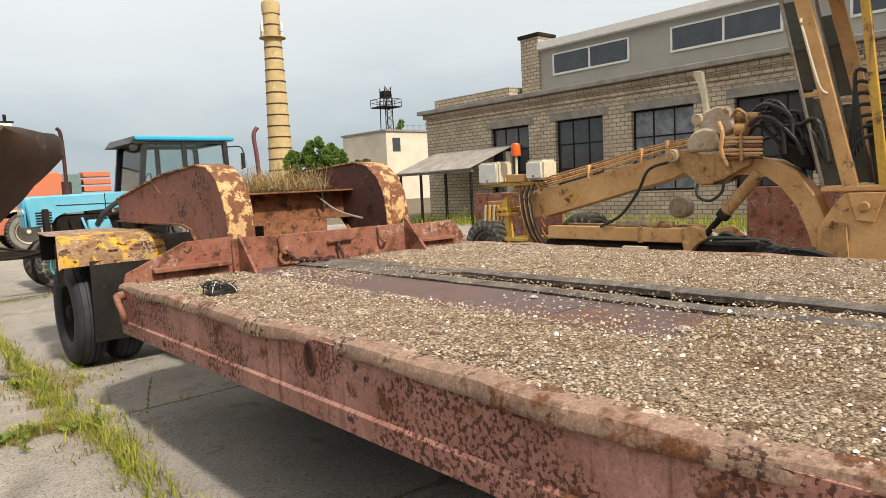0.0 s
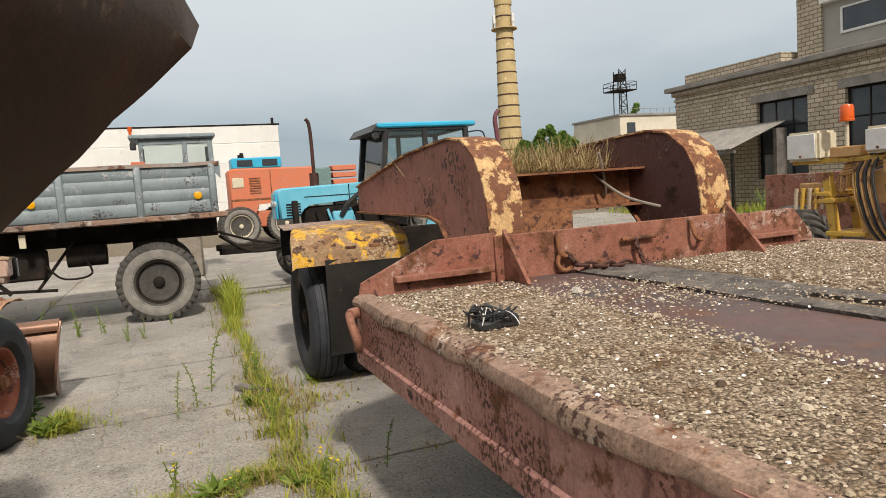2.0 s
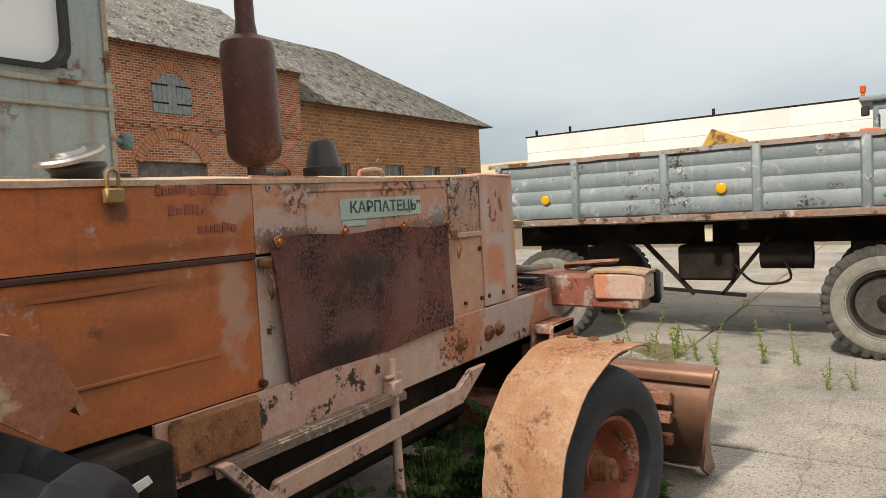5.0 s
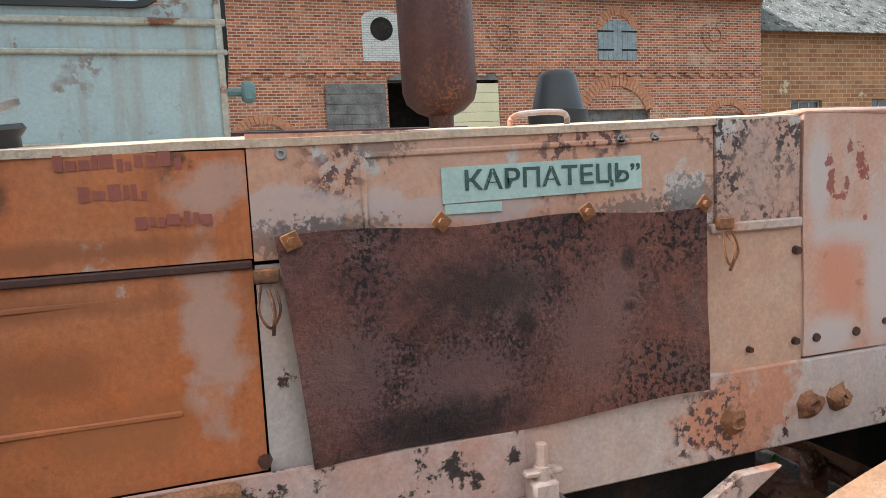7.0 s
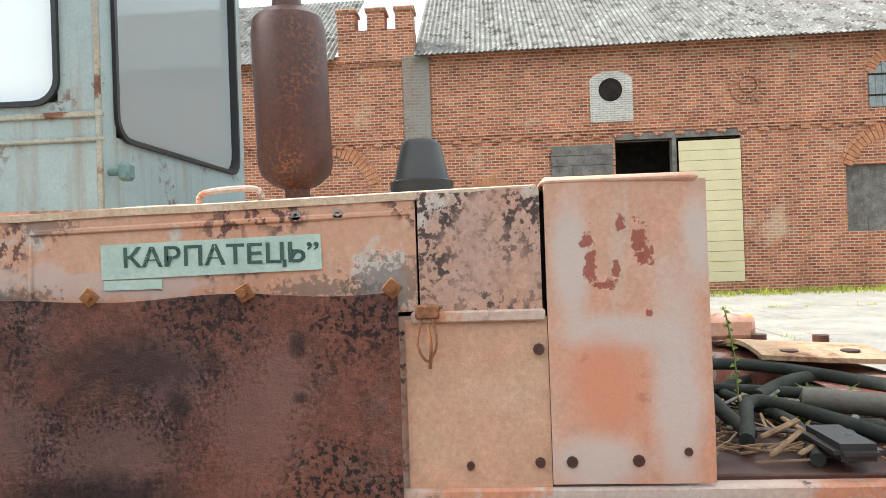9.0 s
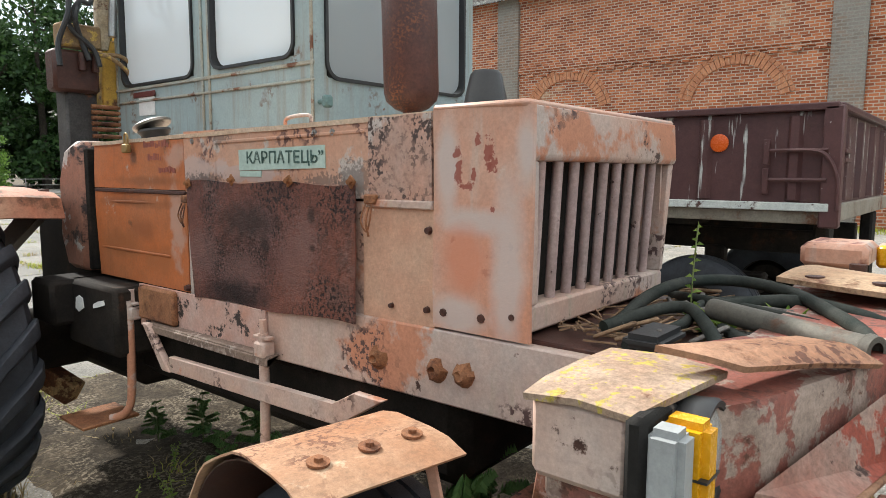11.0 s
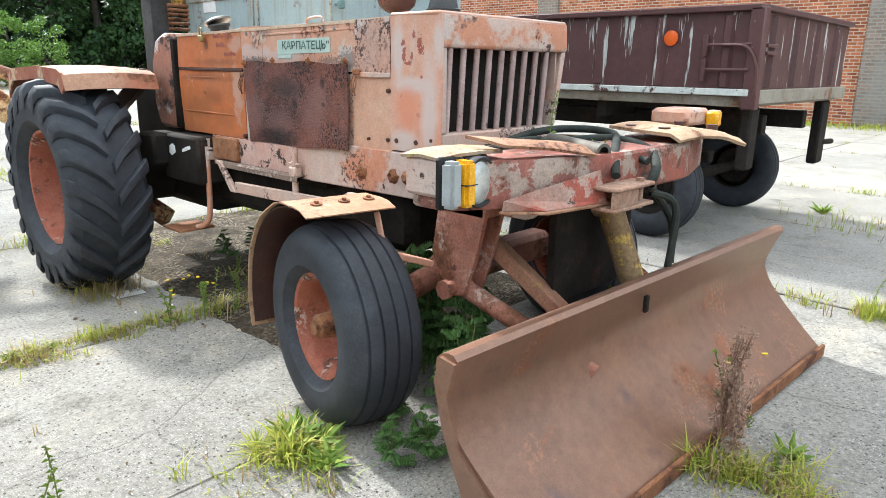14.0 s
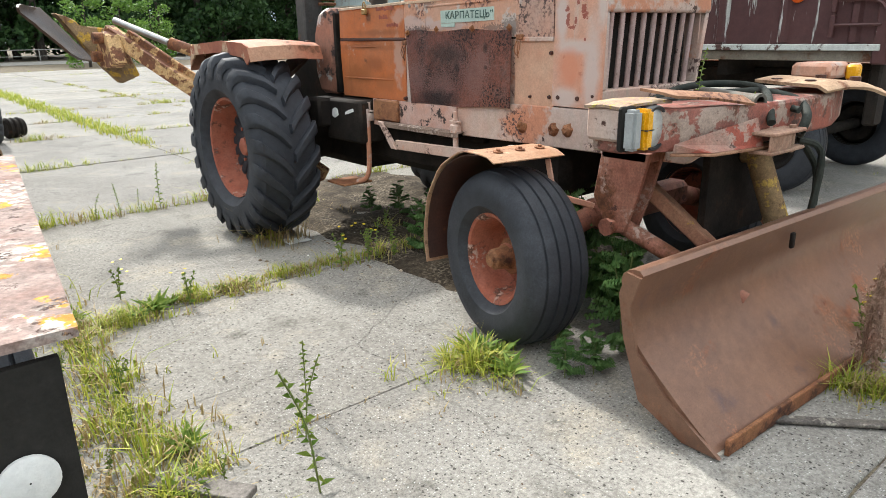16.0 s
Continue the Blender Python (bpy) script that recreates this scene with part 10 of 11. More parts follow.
def tree(seed, h, crown_w, crown_low, clumps, leaves, size, leaf_mat, label, category="tree"):
    rnd = random.Random(seed)
    t = thing("tree", (0, 0, 0), label=label, category=category, group="trees round the yard", local=True)
    bm = B()
    lean = rnd.uniform(-0.3, 0.3)
    pts = [(0, 0, -0.3), (lean * 0.3, 0.05, h * 0.25), (lean, 0.1, h * 0.55), (lean * 1.2, 0.0, h * 0.85)]
    loops = []
    for i, p in enumerate(pts):
        r = h * 0.022 * (1 - i * 0.27)
        loops.append((Vector(p), r))
    for (p, r), (q, r2) in zip(loops, loops[1:]):
        cyl(bm, p, q, r, r2, 9)
    tips = []
    for k in range(9):
        z = h * rnd.uniform(crown_low + 0.02, 0.78)
        a = rnd.uniform(0, 6.28)
        L = crown_w * rnd.uniform(0.5, 0.95) * (1.1 - 0.6 * z / h)
        q = Vector((L * math.cos(a), L * math.sin(a), z + L * rnd.uniform(0.2, 0.6)))
        cyl(bm, (lean * z / h, 0, z), q, h * 0.008, h * 0.003, 6)
        tips.append(q)
    part("trunk", bm, M_bark, t)
    bm = B()
    for k in range(clumps):
        if k < len(tips):
            c = tips[k]
        else:
            f = rnd.random()
            z = h * (crown_low + (0.95 - crown_low) * f)
            w = crown_w * (math.sin(math.pi * min(1, 0.18 + f * 0.80)) ** 0.6) * rnd.uniform(0.35, 0.95)
            a = rnd.uniform(0, 6.28)
            c = Vector((w * math.cos(a), w * math.sin(a), z))
        leaf_cloud(bm, c, crown_w * rnd.uniform(0.22, 0.40), leaves, size, rnd)
    ob = new("crown", raw("crown", bm, leaf_mat))
    ob.parent = t
    return t


TA = tree(1, 17, 4.6, 0.06, 46, 110, 0.26, M_leaf, "tall dark green lime tree at the yard edge")
TB = tree(2, 20, 5.2, 0.07, 50, 110, 0.27, M_leaf, "tall dark green lime tree at the yard edge")
TC = tree(3, 14, 4.2, 0.02, 42, 110, 0.24, M_leaf, "dark green broad tree at the yard edge")
spots = []
for k in range(30):
    spots.append((-66 + k * 4.2 + rv.uniform(-1.2, 1.2), -62 + rv.uniform(-4, 4)))
for k in range(27):
    spots.append((-68 + k * 4.9 + rv.uniform(-2, 2), -70 + rv.uniform(-3, 3)))
for k in range(22):
    spots.append((-70 + k * 6.2 + rv.uniform(-2, 2), -79 + rv.uniform(-4, 4)))
first = {0: True, 1: True, 2: True}
for i, (x, y) in enumerate(spots):
    k = i % 3
    src = (TA, TB, TC)[k]
    m = pose(x, y, 0, 0, 0, rv.uniform(0, 360))
    if first[k]:
        src.matrix_basis = m
        first[k] = False
    else:
        copy_thing(src, m)
SB = tree(7, 4.6, 1.7, 0.02, 30, 90, 0.10, M_leaf_bright, "light green young tree on the far side", "tree")
SB.matrix_basis = pose(-9.5, -38, 0)
for x, y in ((-12.5, -41), (-15.5, -44)):
    copy_thing(SB, pose(x, y, 0, 0, 0, rv.uniform(0, 360)))
PO = tree(9, 7.0, 0.95, 0.06, 46, 80, 0.13, M_leaf_bright, "light green young poplar beside the chimney", "tree")
PO.matrix_basis = pose(35.2, 60, 0)
for k in range(21):
    x = 33.6 + 0.46 * k
    h = 0.74 + 0.20 * math.sin(0.9 + 2.2 * k / 20 * 1.4) + rv.uniform(-0.10, 0.14)
    copy_thing(PO, pose(x, 60 + rv.uniform(-1.5, 2.5), 0, 0, 0, rv.uniform(0, 360)) @ Matrix.Diagonal((1, 1, h, 1)))
copy_thing(PO, pose(60.2, 77, 3.5, 0, 0, 40) @ Matrix.Scale(1.15, 4))
for x, y in ((18, 150), (22, 152), (26, 150), (12, 160)):
    copy_thing(PO, pose(x, y, 0))
# low kerb strip and fence below the far trees
bm = B()
for k in range(40):
    x = -70 + k * 3
    box(bm, x, x + 0.08, -56.0, -55.92, 0, 1.0)
box(bm, -70, 50, -55.99, -55.93, 0.9, 0.96)
box(bm, -70, 50, -55.99, -55.93, 0.4, 0.45)
fence = single("rail_fence", bm, M_sheetroof, "low pale rail fence before the trees", "fence", (0, -56, 0), "structure")
bm = B()
box(bm, -90, 60, -55.2, -46.5, -0.05, 0.02)
single("road", bm, M_sheetroof, "grey asphalt strip along the trees", "road", (0, -50, 0), "structure")

# ---- grass in the joints ----
bm, bd = B(), B()
rg = random.Random(51)


def joint_x(y):
    return 0.93 + 0.006 * (y - 5)


y = 0.5
while y < 14.5:
    dens = 0.6 + 0.8 * noise.noise(Vector((y * 0.8, 0, 0)))
    blades(bm, joint_x(y) + rg.gauss(0, 0.035), y, -0.02, int(5 + 13 * max(0, dens)), 0.07, 0.04, 0.15 + 0.10 * max(0, dens), rg, 0.8, 0.007)
    blades(bd, joint_x(y) + rg.gauss(0, 0.09), y, -0.02, 7, 0.14, 0.03, 0.16, rg, 1.0, 0.005)
    y += 0.055
for _ in range(520):
    yy = rg.uniform(11.0, 13.2)
    blades(bm, 1.02 + 0.05 * (yy - 11) + rg.gauss(0, 0.04), yy, -0.02, 2, 0.05, 0.2, 0.62, rg, 0.5, 0.010)


def patch(x, y, sx, sy, n, h0, h1, dry=0.3, wide=0.006):
    for _ in range(n):
        px, py = rg.gauss(x, sx), rg.gauss(y, sy)
        d = noise.noise(Vector((px * 4.5, py * 4.5, 3)))
        if d < -0.18:
            continue
        blades(bd if rg.random() < dry * (1.0 - d) else bm, px, py, -0.02, 3 + int(5 * max(0, d)), 0.03, h0 * 0.7, h1 * (0.65 + 0.9 * max(0, d)), rg, 1.1, wide)


for args in ((0.1, 5.30, 0.5, 0.035, 420, 0.03, 0.15, 0.45), (-0.6, 5.28, 0.35, 0.035, 260, 0.03, 0.13, 0.6), (0.65, 5.42, 0.2, 0.06, 200, 0.04, 0.2, 0.3), (-4.33, 8.5, 0.07, 0.4, 330, 0.04, 0.2, 0.4), (-4.30, 9.4, 0.07, 0.5, 260, 0.04, 0.18, 0.4), (-7.3, 8.1, 0.3, 0.6, 160, 0.05, 0.3, 0.3),
             (0.95, 5.0, 0.12, 0.5, 140, 0.05, 0.22, 0.5, 0.009), (0.95, 6.4, 0.13, 0.5, 90, 0.05, 0.20, 0.7, 0.009), (0.9, 7.6, 0.10, 0.35, 90, 0.05, 0.20, 0.6),
             (0.2, 5.45, 0.32, 0.05, 130, 0.03, 0.11, 0.35), (-0.35, 5.42, 0.25, 0.06, 70, 0.03, 0.10, 0.5), (0.0, 5.36, 0.5, 0.06, 110, 0.03, 0.12, 0.6),
             (-1.4, 5.4, 0.35, 0.06, 160, 0.05, 0.2, 0.4), (1.1, 6.7, 0.28, 0.28, 230, 0.03, 0.12, 0.8, 0.009), (1.25, 7.1, 0.25, 0.2, 130, 0.03, 0.10, 0.85, 0.008), (0.75, 7.1, 0.3, 0.04, 100, 0.03, 0.12, 0.4),
             (-0.85, 4.5, 0.12, 0.12, 90, 0.15, 0.42, 0.8), (-0.9, 4.3, 0.18, 0.1, 70, 0.10, 0.35, 0.7), (0.88, 5.4, 0.07, 0.35, 150, 0.05, 0.17, 0.4), (0.86, 6.3, 0.07, 0.35, 120, 0.05, 0.15, 0.4), (0.86, 7.1, 0.09, 0.3, 130, 0.05, 0.16, 0.5),
             (-0.58, 7.14, 0.10, 0.10, 70, 0.06, 0.20, 0.3), (-0.45, 7.2, 0.15, 0.15, 60, 0.04, 0.14, 0.5), (-1.76, 8.65, 0.08, 0.25, 420, 0.04, 0.17, 0.45), (-1.72, 9.3, 0.07, 0.35, 300, 0.04, 0.13, 0.5), (-1.70, 10.3, 0.06, 0.5, 200, 0.04, 0.13, 0.4),
             (0.9, 10.5, 0.12, 0.2, 160, 0.04, 0.2, 0.3), (0.5, 2.66, 0.5, 0.04, 60, 0.04, 0.15, 0.4), (-0.3, 2.70, 0.4, 0.04, 120, 0.05, 0.28, 0.25), (1.95, 13.4, 0.4, 0.08, 120, 0.05, 0.18, 0.4)):
    patch(*args)
# wider thin growth along the remaining joints
for X in XJ:
    for _ in range(300 if X != 0.93 else 0):
        yy = rg.uniform(-30, 22)
        d = noise.noise(Vector((X * 3, yy * 0.5, 1))) + 0.7 * noise.noise(Vector((X * 5, yy * 2.1, 4)))
        if d > -0.05:
            blades(bm if rg.random() < 0.3 + d else bd, X + rg.gauss(0, 0.03), yy, -0.02, 4 + int(12 * max(d, 0)), 0.08, 0.02, 0.07 + 0.12 * max(d, 0), rg, 1.5, 0.007)
for Y in YJ:
    for _ in range(190):
        xx = rg.uniform(-20, 16)
        if (1.2 < xx < 4.7 and -7 < Y < 5) or (xx < -1.73 and 7 < Y < 9):
            continue
        d = noise.noise(Vector((xx * 0.5, Y * 3, 2))) + 0.7 * noise.noise(Vector((xx * 2.1, Y * 5, 7)))
        if 7 < Y < 9 and xx > -2:
            d -= 0.35
        if d > -0.05:
            blades(bm if rg.random() < 0.3 + d else bd, xx, Y + rg.gauss(0, 0.026), -0.02, 4 + int(12 * max(d, 0)), 0.08, 0.02, 0.06 + 0.11 * max(d, 0), rg, 1.5, 0.007)
for _ in range(800):
    yy = rg.uniform(-40, -3)
    blades(bm, -1.73 + rg.gauss(0, 0.08), yy, -0.02, 6, 0.2, 0.06, 0.22, rg, 0.8, 0.016)
for Y in (2.68, -0.5, -3.6, -6.3, -8.9, -12.1):
    for _ in range(230):
        xx = rg.uniform(-7, 1.3)
        d = noise.noise(Vector((xx * 1.1, Y * 3, 12))) + 0.6 * noise.noise(Vector((xx * 4.0, Y * 5, 17)))
        if d > 0.02:
            blades(bm if rg.random() < 0.35 + d else bd, xx, Y + rg.gauss(0, 0.03), -0.02, 4 + int(11 * d), 0.08, 0.03, 0.10 + 0.18 * d, rg, 1.2, 0.008)
for X in (-1.73, -4.37, -7.0):
    for _ in range(420):
        yy = rg.uniform(-20, 5)
        d = noise.noise(Vector((X * 3, yy * 0.6, 21))) + 0.6 * noise.noise(Vector((X * 5, yy * 2.6, 24)))
        if d > -0.05:
            blades(bm if rg.random() < 0.45 + d else bd, X + rg.gauss(0, 0.05), yy, -0.02, 5 + int(11 * max(d, 0)), 0.10, 0.03, 0.10 + 0.16 * max(d, 0), rg, 1.2, 0.009)
# grass along the foot of the buildings
for _ in range(1500):
    blades(bm, FX + rg.uniform(0.1, 2.2) ** 1.0, rg.uniform(-12, 30), -0.05, 6, 0.2, 0.06, 0.30, rg, 0.7, 0.022)
for _ in range(700):
    blades(bm, BX - rg.uniform(0.1, 3.0), rg.uniform(-2, 26), -0.05, 6, 0.25, 0.1, 0.6, rg, 0.6, 0.025)
tagged(new("grass", raw("grass", bm, M_grass)), "yellow-green grass growing from the slab joints", "grass", kind="stuff")
tagged(new("dry_grass", raw("dry_grass", bd, M_drygrass)), "dry straw-coloured grass in the joints", "grass", kind="stuff")


# ---- weeds ----
def leaf(bm, p, d, up, L, W):
    """A pointed leaf of four faces with a slight fold."""
    s = d.cross(up).normalized() * W / 2
    n = s.cross(d).normalized()
    a, b, c = p, p + d * L * 0.45, p + d * L - n * L * 0.12
    v = [bm.verts.new(q) for q in (a, b + s - n * 0.1 * W, c, b - s - n * 0.1 * W, b + n * 0.02)]
    bm.faces.new((v[0], v[1], v[4]))
    bm.faces.new((v[1], v[2], v[4]))
    bm.faces.new((v[2], v[3], v[4]))
    bm.faces.new((v[3], v[0], v[4]))


def weed(seed, h, kind, label, leaf_mat):
    rnd = random.Random(seed)
    t = thing("weed", (0, 0, 0), label=label, category="weed", group="weeds in the joints", local=True)
    bs, bl = B(), B()
    stems = {"tall": 1, "clump": 0, "fan": 0, "fern": 4, "bushy": 4, "twig": 5, "flower": 3}[kind]
    for k in range(stems):
        a, ln = rnd.uniform(0, 6.28), rnd.uniform(0.05, 0.35)
        top = Vector((math.cos(a) * ln * h, math.sin(a) * ln * h, h * rnd.uniform(0.75, 1.0)))
        mid = Vector((top.x * 0.3, top.y * 0.3, top.z * 0.55))
        tube(bs, [(0, 0, -0.03), mid, top], 0.0035 if kind != "tall" else 0.005, 5)
        n = {"tall": 26, "fern": 9, "bushy": 14, "twig": 34, "flower": 12}[kind]
        for i in range(n):
            f = (i + 1) / n
            p = mid.lerp(top, (f - 0.5) * 2) if f > 0.5 else Vector((0, 0, 0)).lerp(mid, f * 2)
            b = i * 2.4 + rnd.uniform(-0.4, 0.4)
            d = Vector((math.cos(b), math.sin(b), rnd.uniform(0.1, 0.6))).normalized()
            if kind == "fern":
                L = 0.20 * h / 0.5 * (1.1 - 0.7 * f)
                for q in range(7):
                    pp = p + d * L * (q + 1) / 7 - Vector((0, 0, 0.02 * q * q / 49))
                    sd = d.cross(Vector((0, 0, 1))).normalized()
                    for sg in (-1, 1):
                        leaf(bl, pp, (sd * sg + d * 0.5).normalized(), Vector((0, 0, 1)), L * 0.36 * (1 - 0.5 * q / 7), L * 0.12)
                leaf(bl, p, d, Vector((0, 0, 1)), L, L * 0.06)
            elif kind == "twig":
                q = p + d * rnd.uniform(0.008, 0.05) * (1.3 - f)
                for w in range(8):
                    e = Vector((rnd.gauss(0, 1), rnd.gauss(0, 1), rnd.gauss(0.6, 1))).normalized()
                    leaf(bl, q + e * 0.01, e, Vector((0.1, 0.9, 0.3)), rnd.uniform(0.006, 0.013), 0.0045)
            else:
                L = {"tall": 0.062, "bushy": 0.06, "flower": 0.05}[kind] * rnd.uniform(0.6, 1.2) * (1.15 - 0.6 * f)
                leaf(bl, p, d, Vector((0, 0, 1)), L, L * 0.24)
        if kind == "flower":
            for w in range(6):
                leaf(bl, top, Vector((math.cos(w), math.sin(w), 0.3)).normalized(), Vector((0, 0, 1)), 0.012, 0.01)
    if kind == "clump":
        for i in range(30):
            a = rnd.uniform(0, 6.28)
            d = Vector((math.cos(a), math.sin(a), rnd.uniform(0.3, 1.5))).normalized()
            L = h * rnd.uniform(0.5, 1.0)
            leaf(bl, Vector((rnd.uniform(-0.04, 0.04), rnd.uniform(-0.04, 0.04), 0)), d, Vector((0, 0, 1)), L, L * 0.22)
        tube(bs, [(0, 0, -0.03), (0.01, 0, 0.03), (0.01, 0.01, 0.06)], 0.004, 5)
    if kind == "fan":
        for i in range(110):
            a = rnd.uniform(0, 6.28)
            el = rnd.uniform(0.25, 1.35)
            L, W = h * rnd.uniform(0.5, 1.1), rnd.uniform(0.005, 0.014)
            o = Vector((rnd.gauss(0, 0.035), rnd.gauss(0, 0.035), -0.01))
            d = Vector((math.cos(a), math.sin(a), 0))
            s = Vector((-math.sin(a), math.cos(a), 0)) * W / 2
            prev = None
            for q in range(6):
                u = q / 5
                e = el - 1.3 * u * u
                p = o + d * L * u * math.cos(el * 0.8) + Vector((0, 0, L * (u * math.sin(el) - 0.45 * u * u)))
                k = 0.5 + 0.9 * u if u < 0.55 else 2.2 * (1.0 - u) + 0.02
                ring = (bl.verts.new(p - s * k), bl.verts.new(p + s * k))
                if prev:
                    bl.faces.new((prev[0], prev[1], ring[1], ring[0]))
                prev = ring
        tube(bs, [(0, 0, -0.03), (0.01, 0, 0.01), (0.01, 0.01, 0.02)], 0.004, 5)
    part("stem", bs, M_stem if kind != "twig" else M_browntwig, t)
    ob = new("leaves", raw("leaves", bl, leaf_mat))
    ob.parent = t
    if kind == "flower":
        for k in range(4):
            bf = B()
            p = Vector((rnd.uniform(-0.1, 0.1), rnd.uniform(-0.1, 0.1), h * rnd.uniform(0.7, 1.0)))
            lathe(bf, [(0, 0.001), (0.002, 0.012), (0.006, 0.013), (0.008, 0.001)], p, (0.2, 0.1, 1), 8)
            part("flower", bf, M_flower, t)
    return t


KINDS = {
    "tall": (weed(61, 0.62, "tall", "tall thin-leaved weed growing from a slab joint", M_weed), 0.62),
    "clump": (weed(62, 0.26, "clump", "broad-leaved dock clump in a slab joint", M_weed), 0.26),
    "fan": (weed(67, 0.30, "fan", "fan of broad yellow-green grass leaves beside the front tyre", M_fan), 0.30),
    "fern": (weed(63, 0.50, "fern", "feathery tansy plant growing beside the tractor", M_fern), 0.50),
    "bushy": (weed(64, 0.40, "bushy", "bushy green weed in a slab joint", M_weed), 0.40),
    "twig": (weed(65, 0.55, "twig", "reddish dried dock stalks by the blade", M_browntwig), 0.55),
    "flower": (weed(66, 0.35, "flower", "thin weed with small yellow flowers", M_weed), 0.35),
}
SPOTS = {
    "fan": [(-0.60, 7.16, 0.27), (-0.50, 7.06, 0.20), (-0.64, 7.26, 0.18)],
    "tall": [(0.50, 7.52, 0.55), (0.23, 6.93, 0.40), (-0.12, 2.74, 0.35), (-0.51, 2.66, 0.50), (0.38, 7.19, 0.42), (-0.28, 10.44, 0.35), (-0.1, 10.5, 0.30), (-1.9, 11.0, 0.60), (-1.6, 11.1, 0.50), (-1.35, 11.2, 0.50), (-0.9, 11.2, 0.55), (-0.65, 11.3, 0.45), (-2.1, 10.9, 0.65), (0.7, 10.6, 0.3), (0.90, 6.0, 0.25), (-4.4, 8.5, 0.3), (-6.6, 8.5, 0.4), (1.2, 7.0, 0.3), (-0.3, 2.7, 0.25), (0.1, 2.75, 0.28), (1.0, 4.4, 0.35), (1.35, 5.2, 0.35), (-1.6, 7.9, 0.5), (-1.85, 9.25, 0.35), (-1.2, 5.4, 0.35)],
    "clump": [(0.40, 5.34, 0.17), (0.28, 5.30, 0.15), (0.52, 5.40, 0.20), (0.12, 5.26, 0.12), (-0.25, 5.27, 0.12), (0.77, 6.93, 0.22), (-0.72, 7.18, 0.26), (-0.68, 7.08, 0.28), (-0.65, 7.34, 0.24), (0.84, 5.2, 0.22), (0.86, 7.2, 0.2), (-7.8, 7.3, 0.3), (-4.2, 8.7, 0.25), (1.35, 7.3, 0.2), (-2.05, 8.7, 0.2), (-0.05, 5.28, 0.12)],
    "fern": [(-1.45, 7.45, 0.55), (-1.30, 7.52, 0.45), (-1.62, 7.25, 0.5), (-0.95, 7.62, 0.22), (-0.82, 7.55, 0.2), (-1.55, 7.0, 0.6), (-1.6, 6.6, 0.55), (-1.75, 6.9, 0.6), (-1.5, 5.6, 0.35), (-1.7, 6.2, 0.5), (-1.05, 7.3, 0.2), (-1.9, 4.3, 0.22), (-2.05, 4.55, 0.28), (-2.2, 4.9, 0.30), (-1.85, 5.05, 0.25)],
    "bushy": [(0.86, 6.3, 0.22), (0.98, 5.15, 0.20), (0.80, 5.32, 0.16), (1.02, 5.9, 0.26), (0.90, 6.62, 0.20), (1.06, 6.9, 0.22), (0.74, 7.22, 0.18), (0.62, 5.36, 0.16), (-1.75, 4.75, 0.3), (0.82, 7.75, 0.38), (0.95, 8.05, 0.42), (0.88, 5.6, 0.24), (-1.95, 8.5, 0.35), (-1.88, 8.7, 0.22), (-1.3, 5.5, 0.3), (-1.2, 5.3, 0.35), (-1.5, 5.2, 0.4), (0.9, 7.4, 0.3), (-2.0, 11.1, 0.5), (-5.3, 8.6, 0.25), (-1.5, 11.1, 0.5), (-1.3, 11.0, 0.45), (-2.25, 11.0, 0.5), (-0.9, 11.2, 0.42), (-0.6, 11.25, 0.36), (-0.3, 10.45, 0.36), (-0.12, 10.5, 0.3), (-1.75, 11.2, 0.55), (-3.0, 11.1, 0.45), (-2.7, 11.0, 0.4), (0.2, 11.3, 0.3), (18.6, 18.2, 1.6), (17.9, 19.4, 1.4), (17.2, 16.8, 1.2), (18.4, 16.0, 1.3), (16.5, 14.2, 1.0), (10.5, 4.2, 0.9), (11, 2.6, 1.0)],
    "twig": [(-1.93, 8.44, 0.58), (-1.86, 8.53, 0.40)],
    "flower": [(-0.9, 5.4, 0.3), (-1.1, 5.45, 0.35), (-2.2, 8.35, 0.45), (0.95, 5.0, 0.3), (0.5, 5.0, 0.3), (-1.7, 11.15, 0.45), (0.9, 7.7, 0.3), (0.2, 5.4, 0.3), (-2.4, 7.6, 0.6)],
}
for kind, spots in SPOTS.items():
    src, h0 = KINDS[kind]
    for i, (x, y, h) in enumerate(spots):
        m = pose(x, y, 0, 0, 0, rv.uniform(0, 360)) @ Matrix.Scale(h / h0, 4)
        if i == 0:
            src.matrix_basis = m
        else:
            copy_thing(src, m)
for x, y, z in ((-1.85, 7.55, 1.20), (-2.0, 7.7, 1.2)):
    copy_thing(KINDS["clump"][0], pose(x, y, z, 0, 0, 50) @ Matrix.Scale(0.7, 4))
copy_thing(KINDS["tall"][0], pose(-1.95, 7.45, 1.2, 0, 0, 10) @ Matrix.Scale(0.55, 4))
copy_thing(KINDS["tall"][0], pose(2.15, 1.0, 1.04, 0, 0, 10) @ Matrix.Scale(0.2, 4))
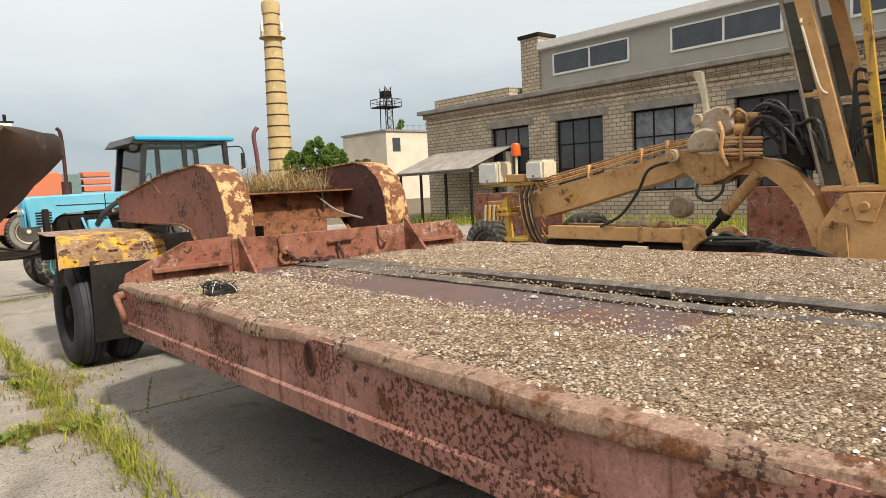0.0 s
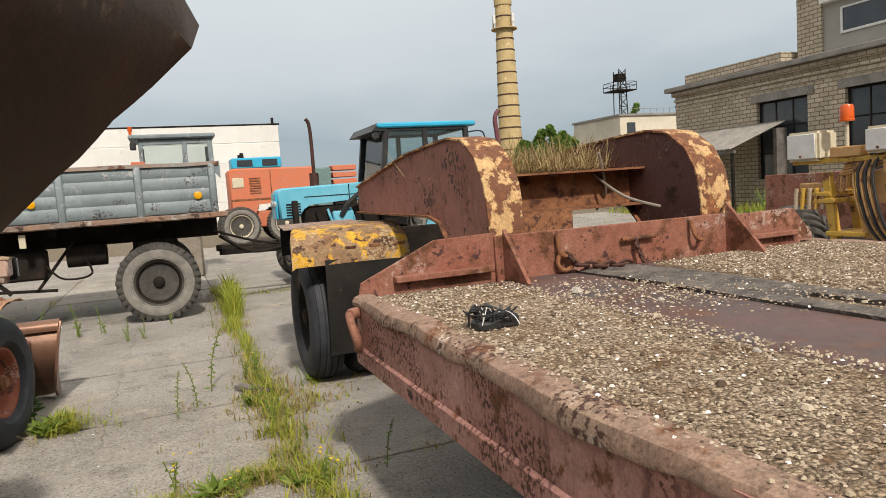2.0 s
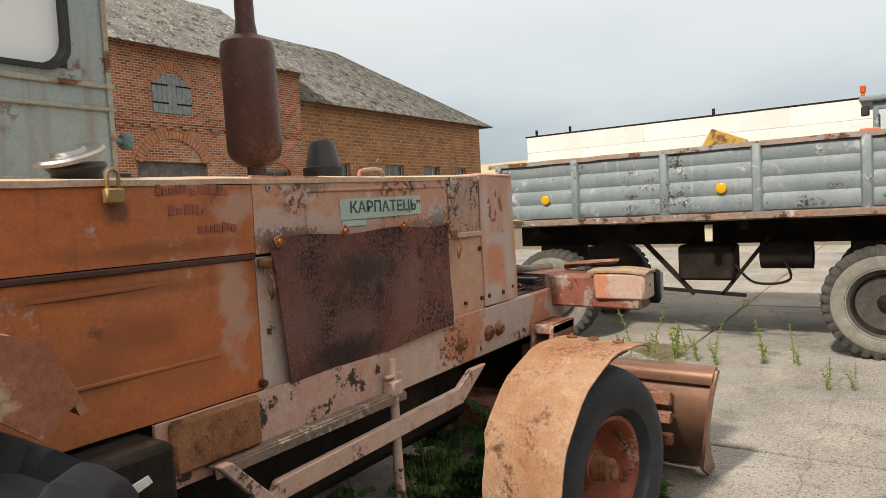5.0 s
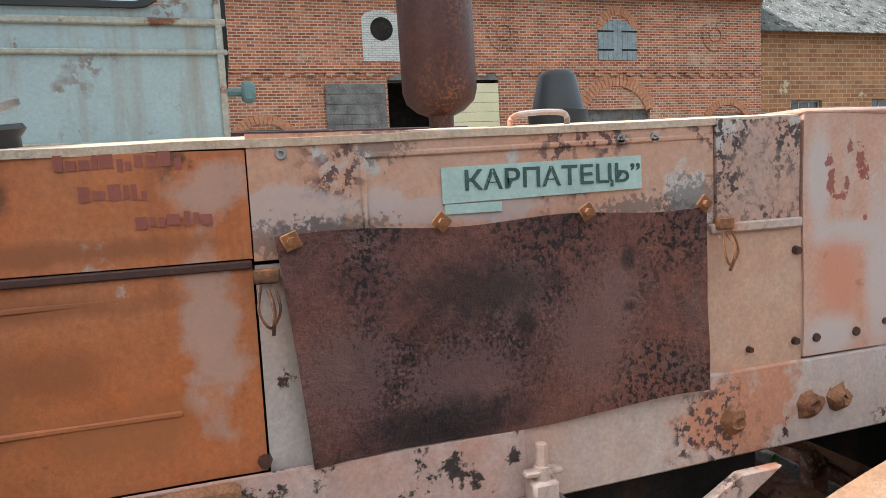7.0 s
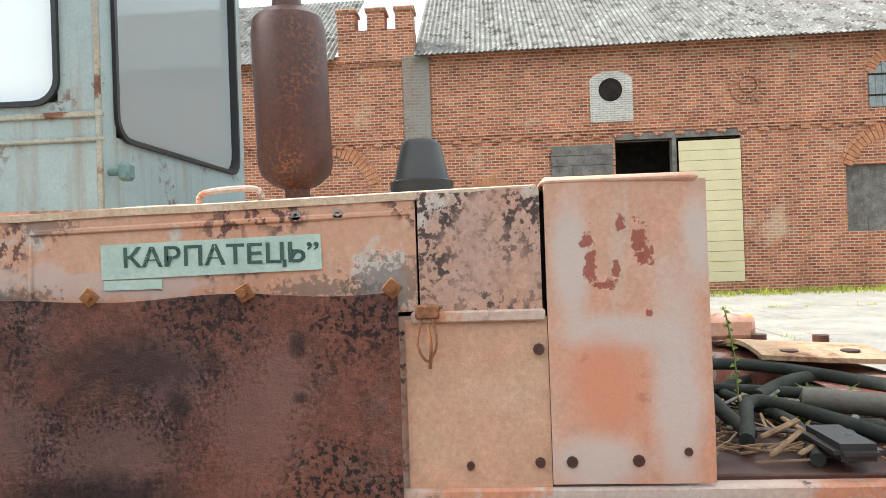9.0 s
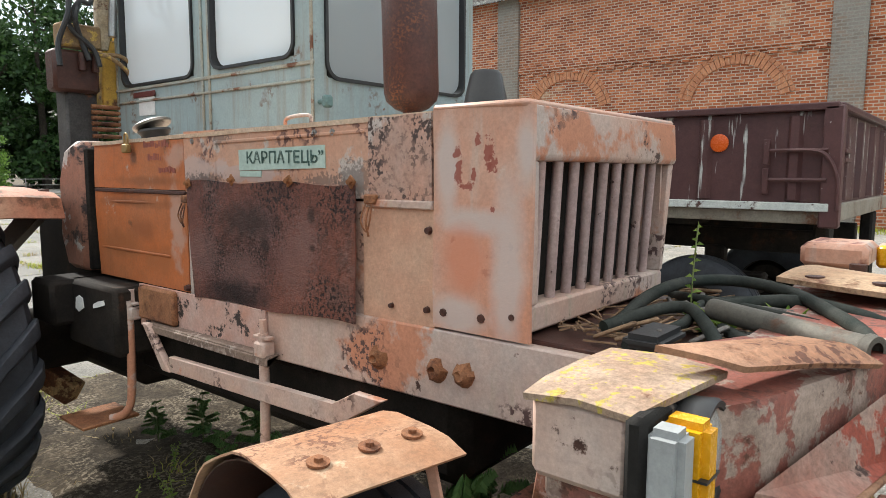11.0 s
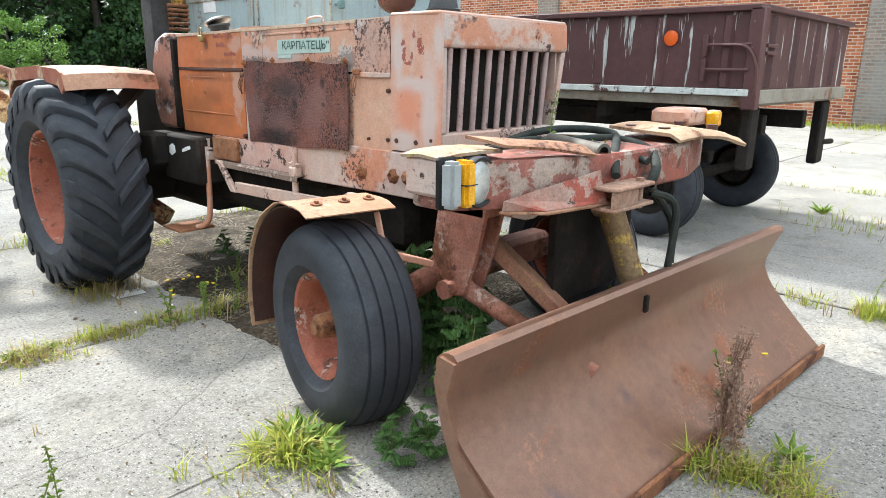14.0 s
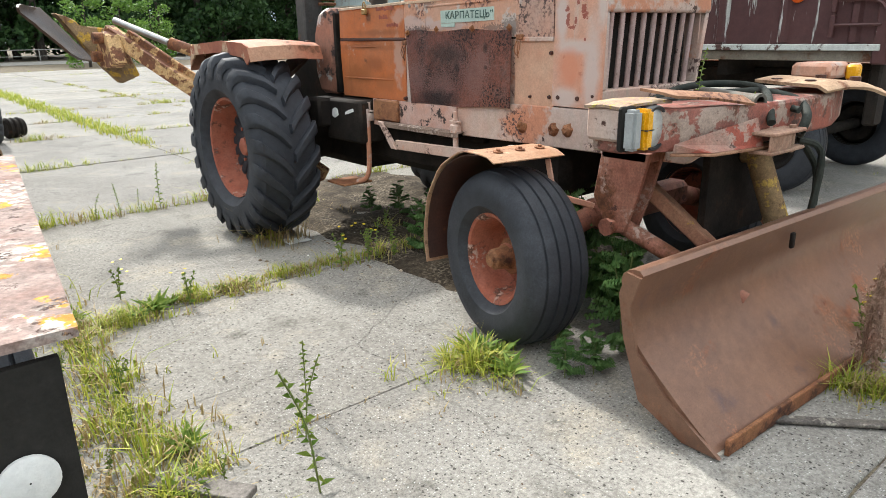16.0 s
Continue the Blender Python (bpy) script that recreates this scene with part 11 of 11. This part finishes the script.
# litter on the ground
bm = B()
beam(bm, (-1.16, 8.36, 0.012), (-1.66, 8.91, 0.016), 0.05, 0.016)
single("timber_lath", bm, M_oldplank, "weathered timber lath lying on the concrete", "plank", (-1.4, 8.6, 0))
bm = B()
beam(bm, (0.95, 7.10, 0.03), (0.72, 7.42, 0.035), 0.09, 0.03)
single("broken_board", bm, M_wood, "broken grey board lying in the weeds", "plank", (0.8, 7.3, 0))
bm = B()
rows = [[(-1.05 + 0.05 * i, 4.55 + 0.05 * j, 0.012 + 0.018 * noise.noise(Vector((i * 1.3, j * 1.1, 0)))) for j in range(4)] for i in range(5)]
single("paper_scrap", sheet(bm, rows, 0.003), M_white, "crumpled white paper on the concrete", "paper", (-1.0, 4.6, 0))
bm = B()
for k in range(260):
    pebble(bm, rg.gauss(-1.45, 0.35), rg.gauss(4.9, 0.35), -0.005, rg.uniform(0.006, 0.02), rg)
for k in range(500):
    pebble(bm, rg.gauss(-0.8, 0.5), rg.gauss(7.4, 0.4), -0.005, rg.uniform(0.003, 0.009), rg)
for k in range(900):
    pebble(bm, rg.uniform(-2, 1.2), rg.uniform(2, 10), -0.005, rg.uniform(0.002, 0.008), rg)
tagged(new("grit", finish(bm, "grit", M_pebble, None, 10)), "loose grit and small stones on the slabs", "grit", kind="stuff")
# soil spread below the tractor, its colour darkened for the shade there
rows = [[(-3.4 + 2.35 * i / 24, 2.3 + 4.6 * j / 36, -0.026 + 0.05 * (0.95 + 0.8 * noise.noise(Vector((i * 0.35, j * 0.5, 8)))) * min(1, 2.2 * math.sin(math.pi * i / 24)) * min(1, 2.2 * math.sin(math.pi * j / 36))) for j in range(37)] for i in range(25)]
tagged(new("soil", finish(sheet(B(), rows, 0.004), "soil", surface("shade_darkened_oily_soil", (0.045, 0.036, 0.027), (0.10, 0.078, 0.055), 0.95, s=3, grain=0.5, bump=0.8, fine=60, pits=(0.24, 0.20, 0.15), pits_s=42, pits_in=(2.5, 0.42, 0.58), spec=0.1), None)), "oily soil spread beneath the tractor, darkened for the shade there", "soil", kind="stuff")

# ---- slabs of the yard ----
slab_mesh = {}
rs = random.Random(5)
for x0, x1 in zip(XJ, XJ[1:]):
    cuts = [v for v in YJ if x0 > -1.8 or v not in (7.08, 8.78)]
    for y0, y1 in zip(cuts, cuts[1:]):
        w, d = round(x1 - x0, 2), round(y1 - y0, 2)
        if (w, d) not in slab_mesh:
            bm = B()
            g = 0.004
            edge = [(g, g), (w - g, g), (w - g, d - g), (g, d - g)]
            ring = []
            for (ax, ay), (bx, by) in zip(edge, edge[1:] + edge[:1]):
                steps = 22
                for k in range(steps):
                    t = k / steps
                    nx, ny = (by - ay), (ax - bx)
                    ll = math.hypot(nx, ny)
                    bite = max(0.0, noise.noise(Vector((ax + (bx - ax) * t, ay + (by - ay) * t, w + d)) * 3.1)) * 0.012 + max(0.0, noise.noise(Vector((ax + (bx - ax) * t, ay + (by - ay) * t, w)) * 9.0)) * 0.006
                    ring.append((ax + (bx - ax) * t - nx / ll * bite, ay + (by - ay) * t - ny / ll * bite))
            top = [bm.verts.new((x + (w / 2 - x) * 0.006, y + (d / 2 - y) * 0.006, 0)) for x, y in ring]
            mid = [bm.verts.new((x, y, -0.007)) for x, y in ring]
            low = [bm.verts.new((x, y, -0.15)) for x, y in ring]
            bm.faces.new(top)
            for u, v in ((mid, top), (low, mid)):
                for k in range(len(ring)):
                    bm.faces.new((u[k], u[(k + 1) % len(ring)], v[(k + 1) % len(ring)], v[k]))
            slab_mesh[w, d] = finish(bm, "slab", M_concrete, None, 25)
        ob = new("slab", slab_mesh[w, d])
        ob.parent = yard
        ob.matrix_basis = pose(x0, y0, rs.uniform(-0.005, 0.003), rs.uniform(-0.10, 0.10), rs.uniform(-0.10, 0.10), 0)
panel_mesh = {}
for x0, x1, z0, z1 in HALL_PANELS:
    key = round(z1 - z0, 2)
    if key not in panel_mesh:
        bm = B()
        box(bm, 0.03, x1 - x0 - 0.03, -0.12, 0.2, 0.025, z1 - z0 - 0.025, 0.02)
        panel_mesh[key] = finish(bm, "panel", M_panelwhite)
    ob = new("panel", panel_mesh[key])
    ob.parent = hall
    ob.matrix_basis = pose(x0 + 12, HY - 60, z0)
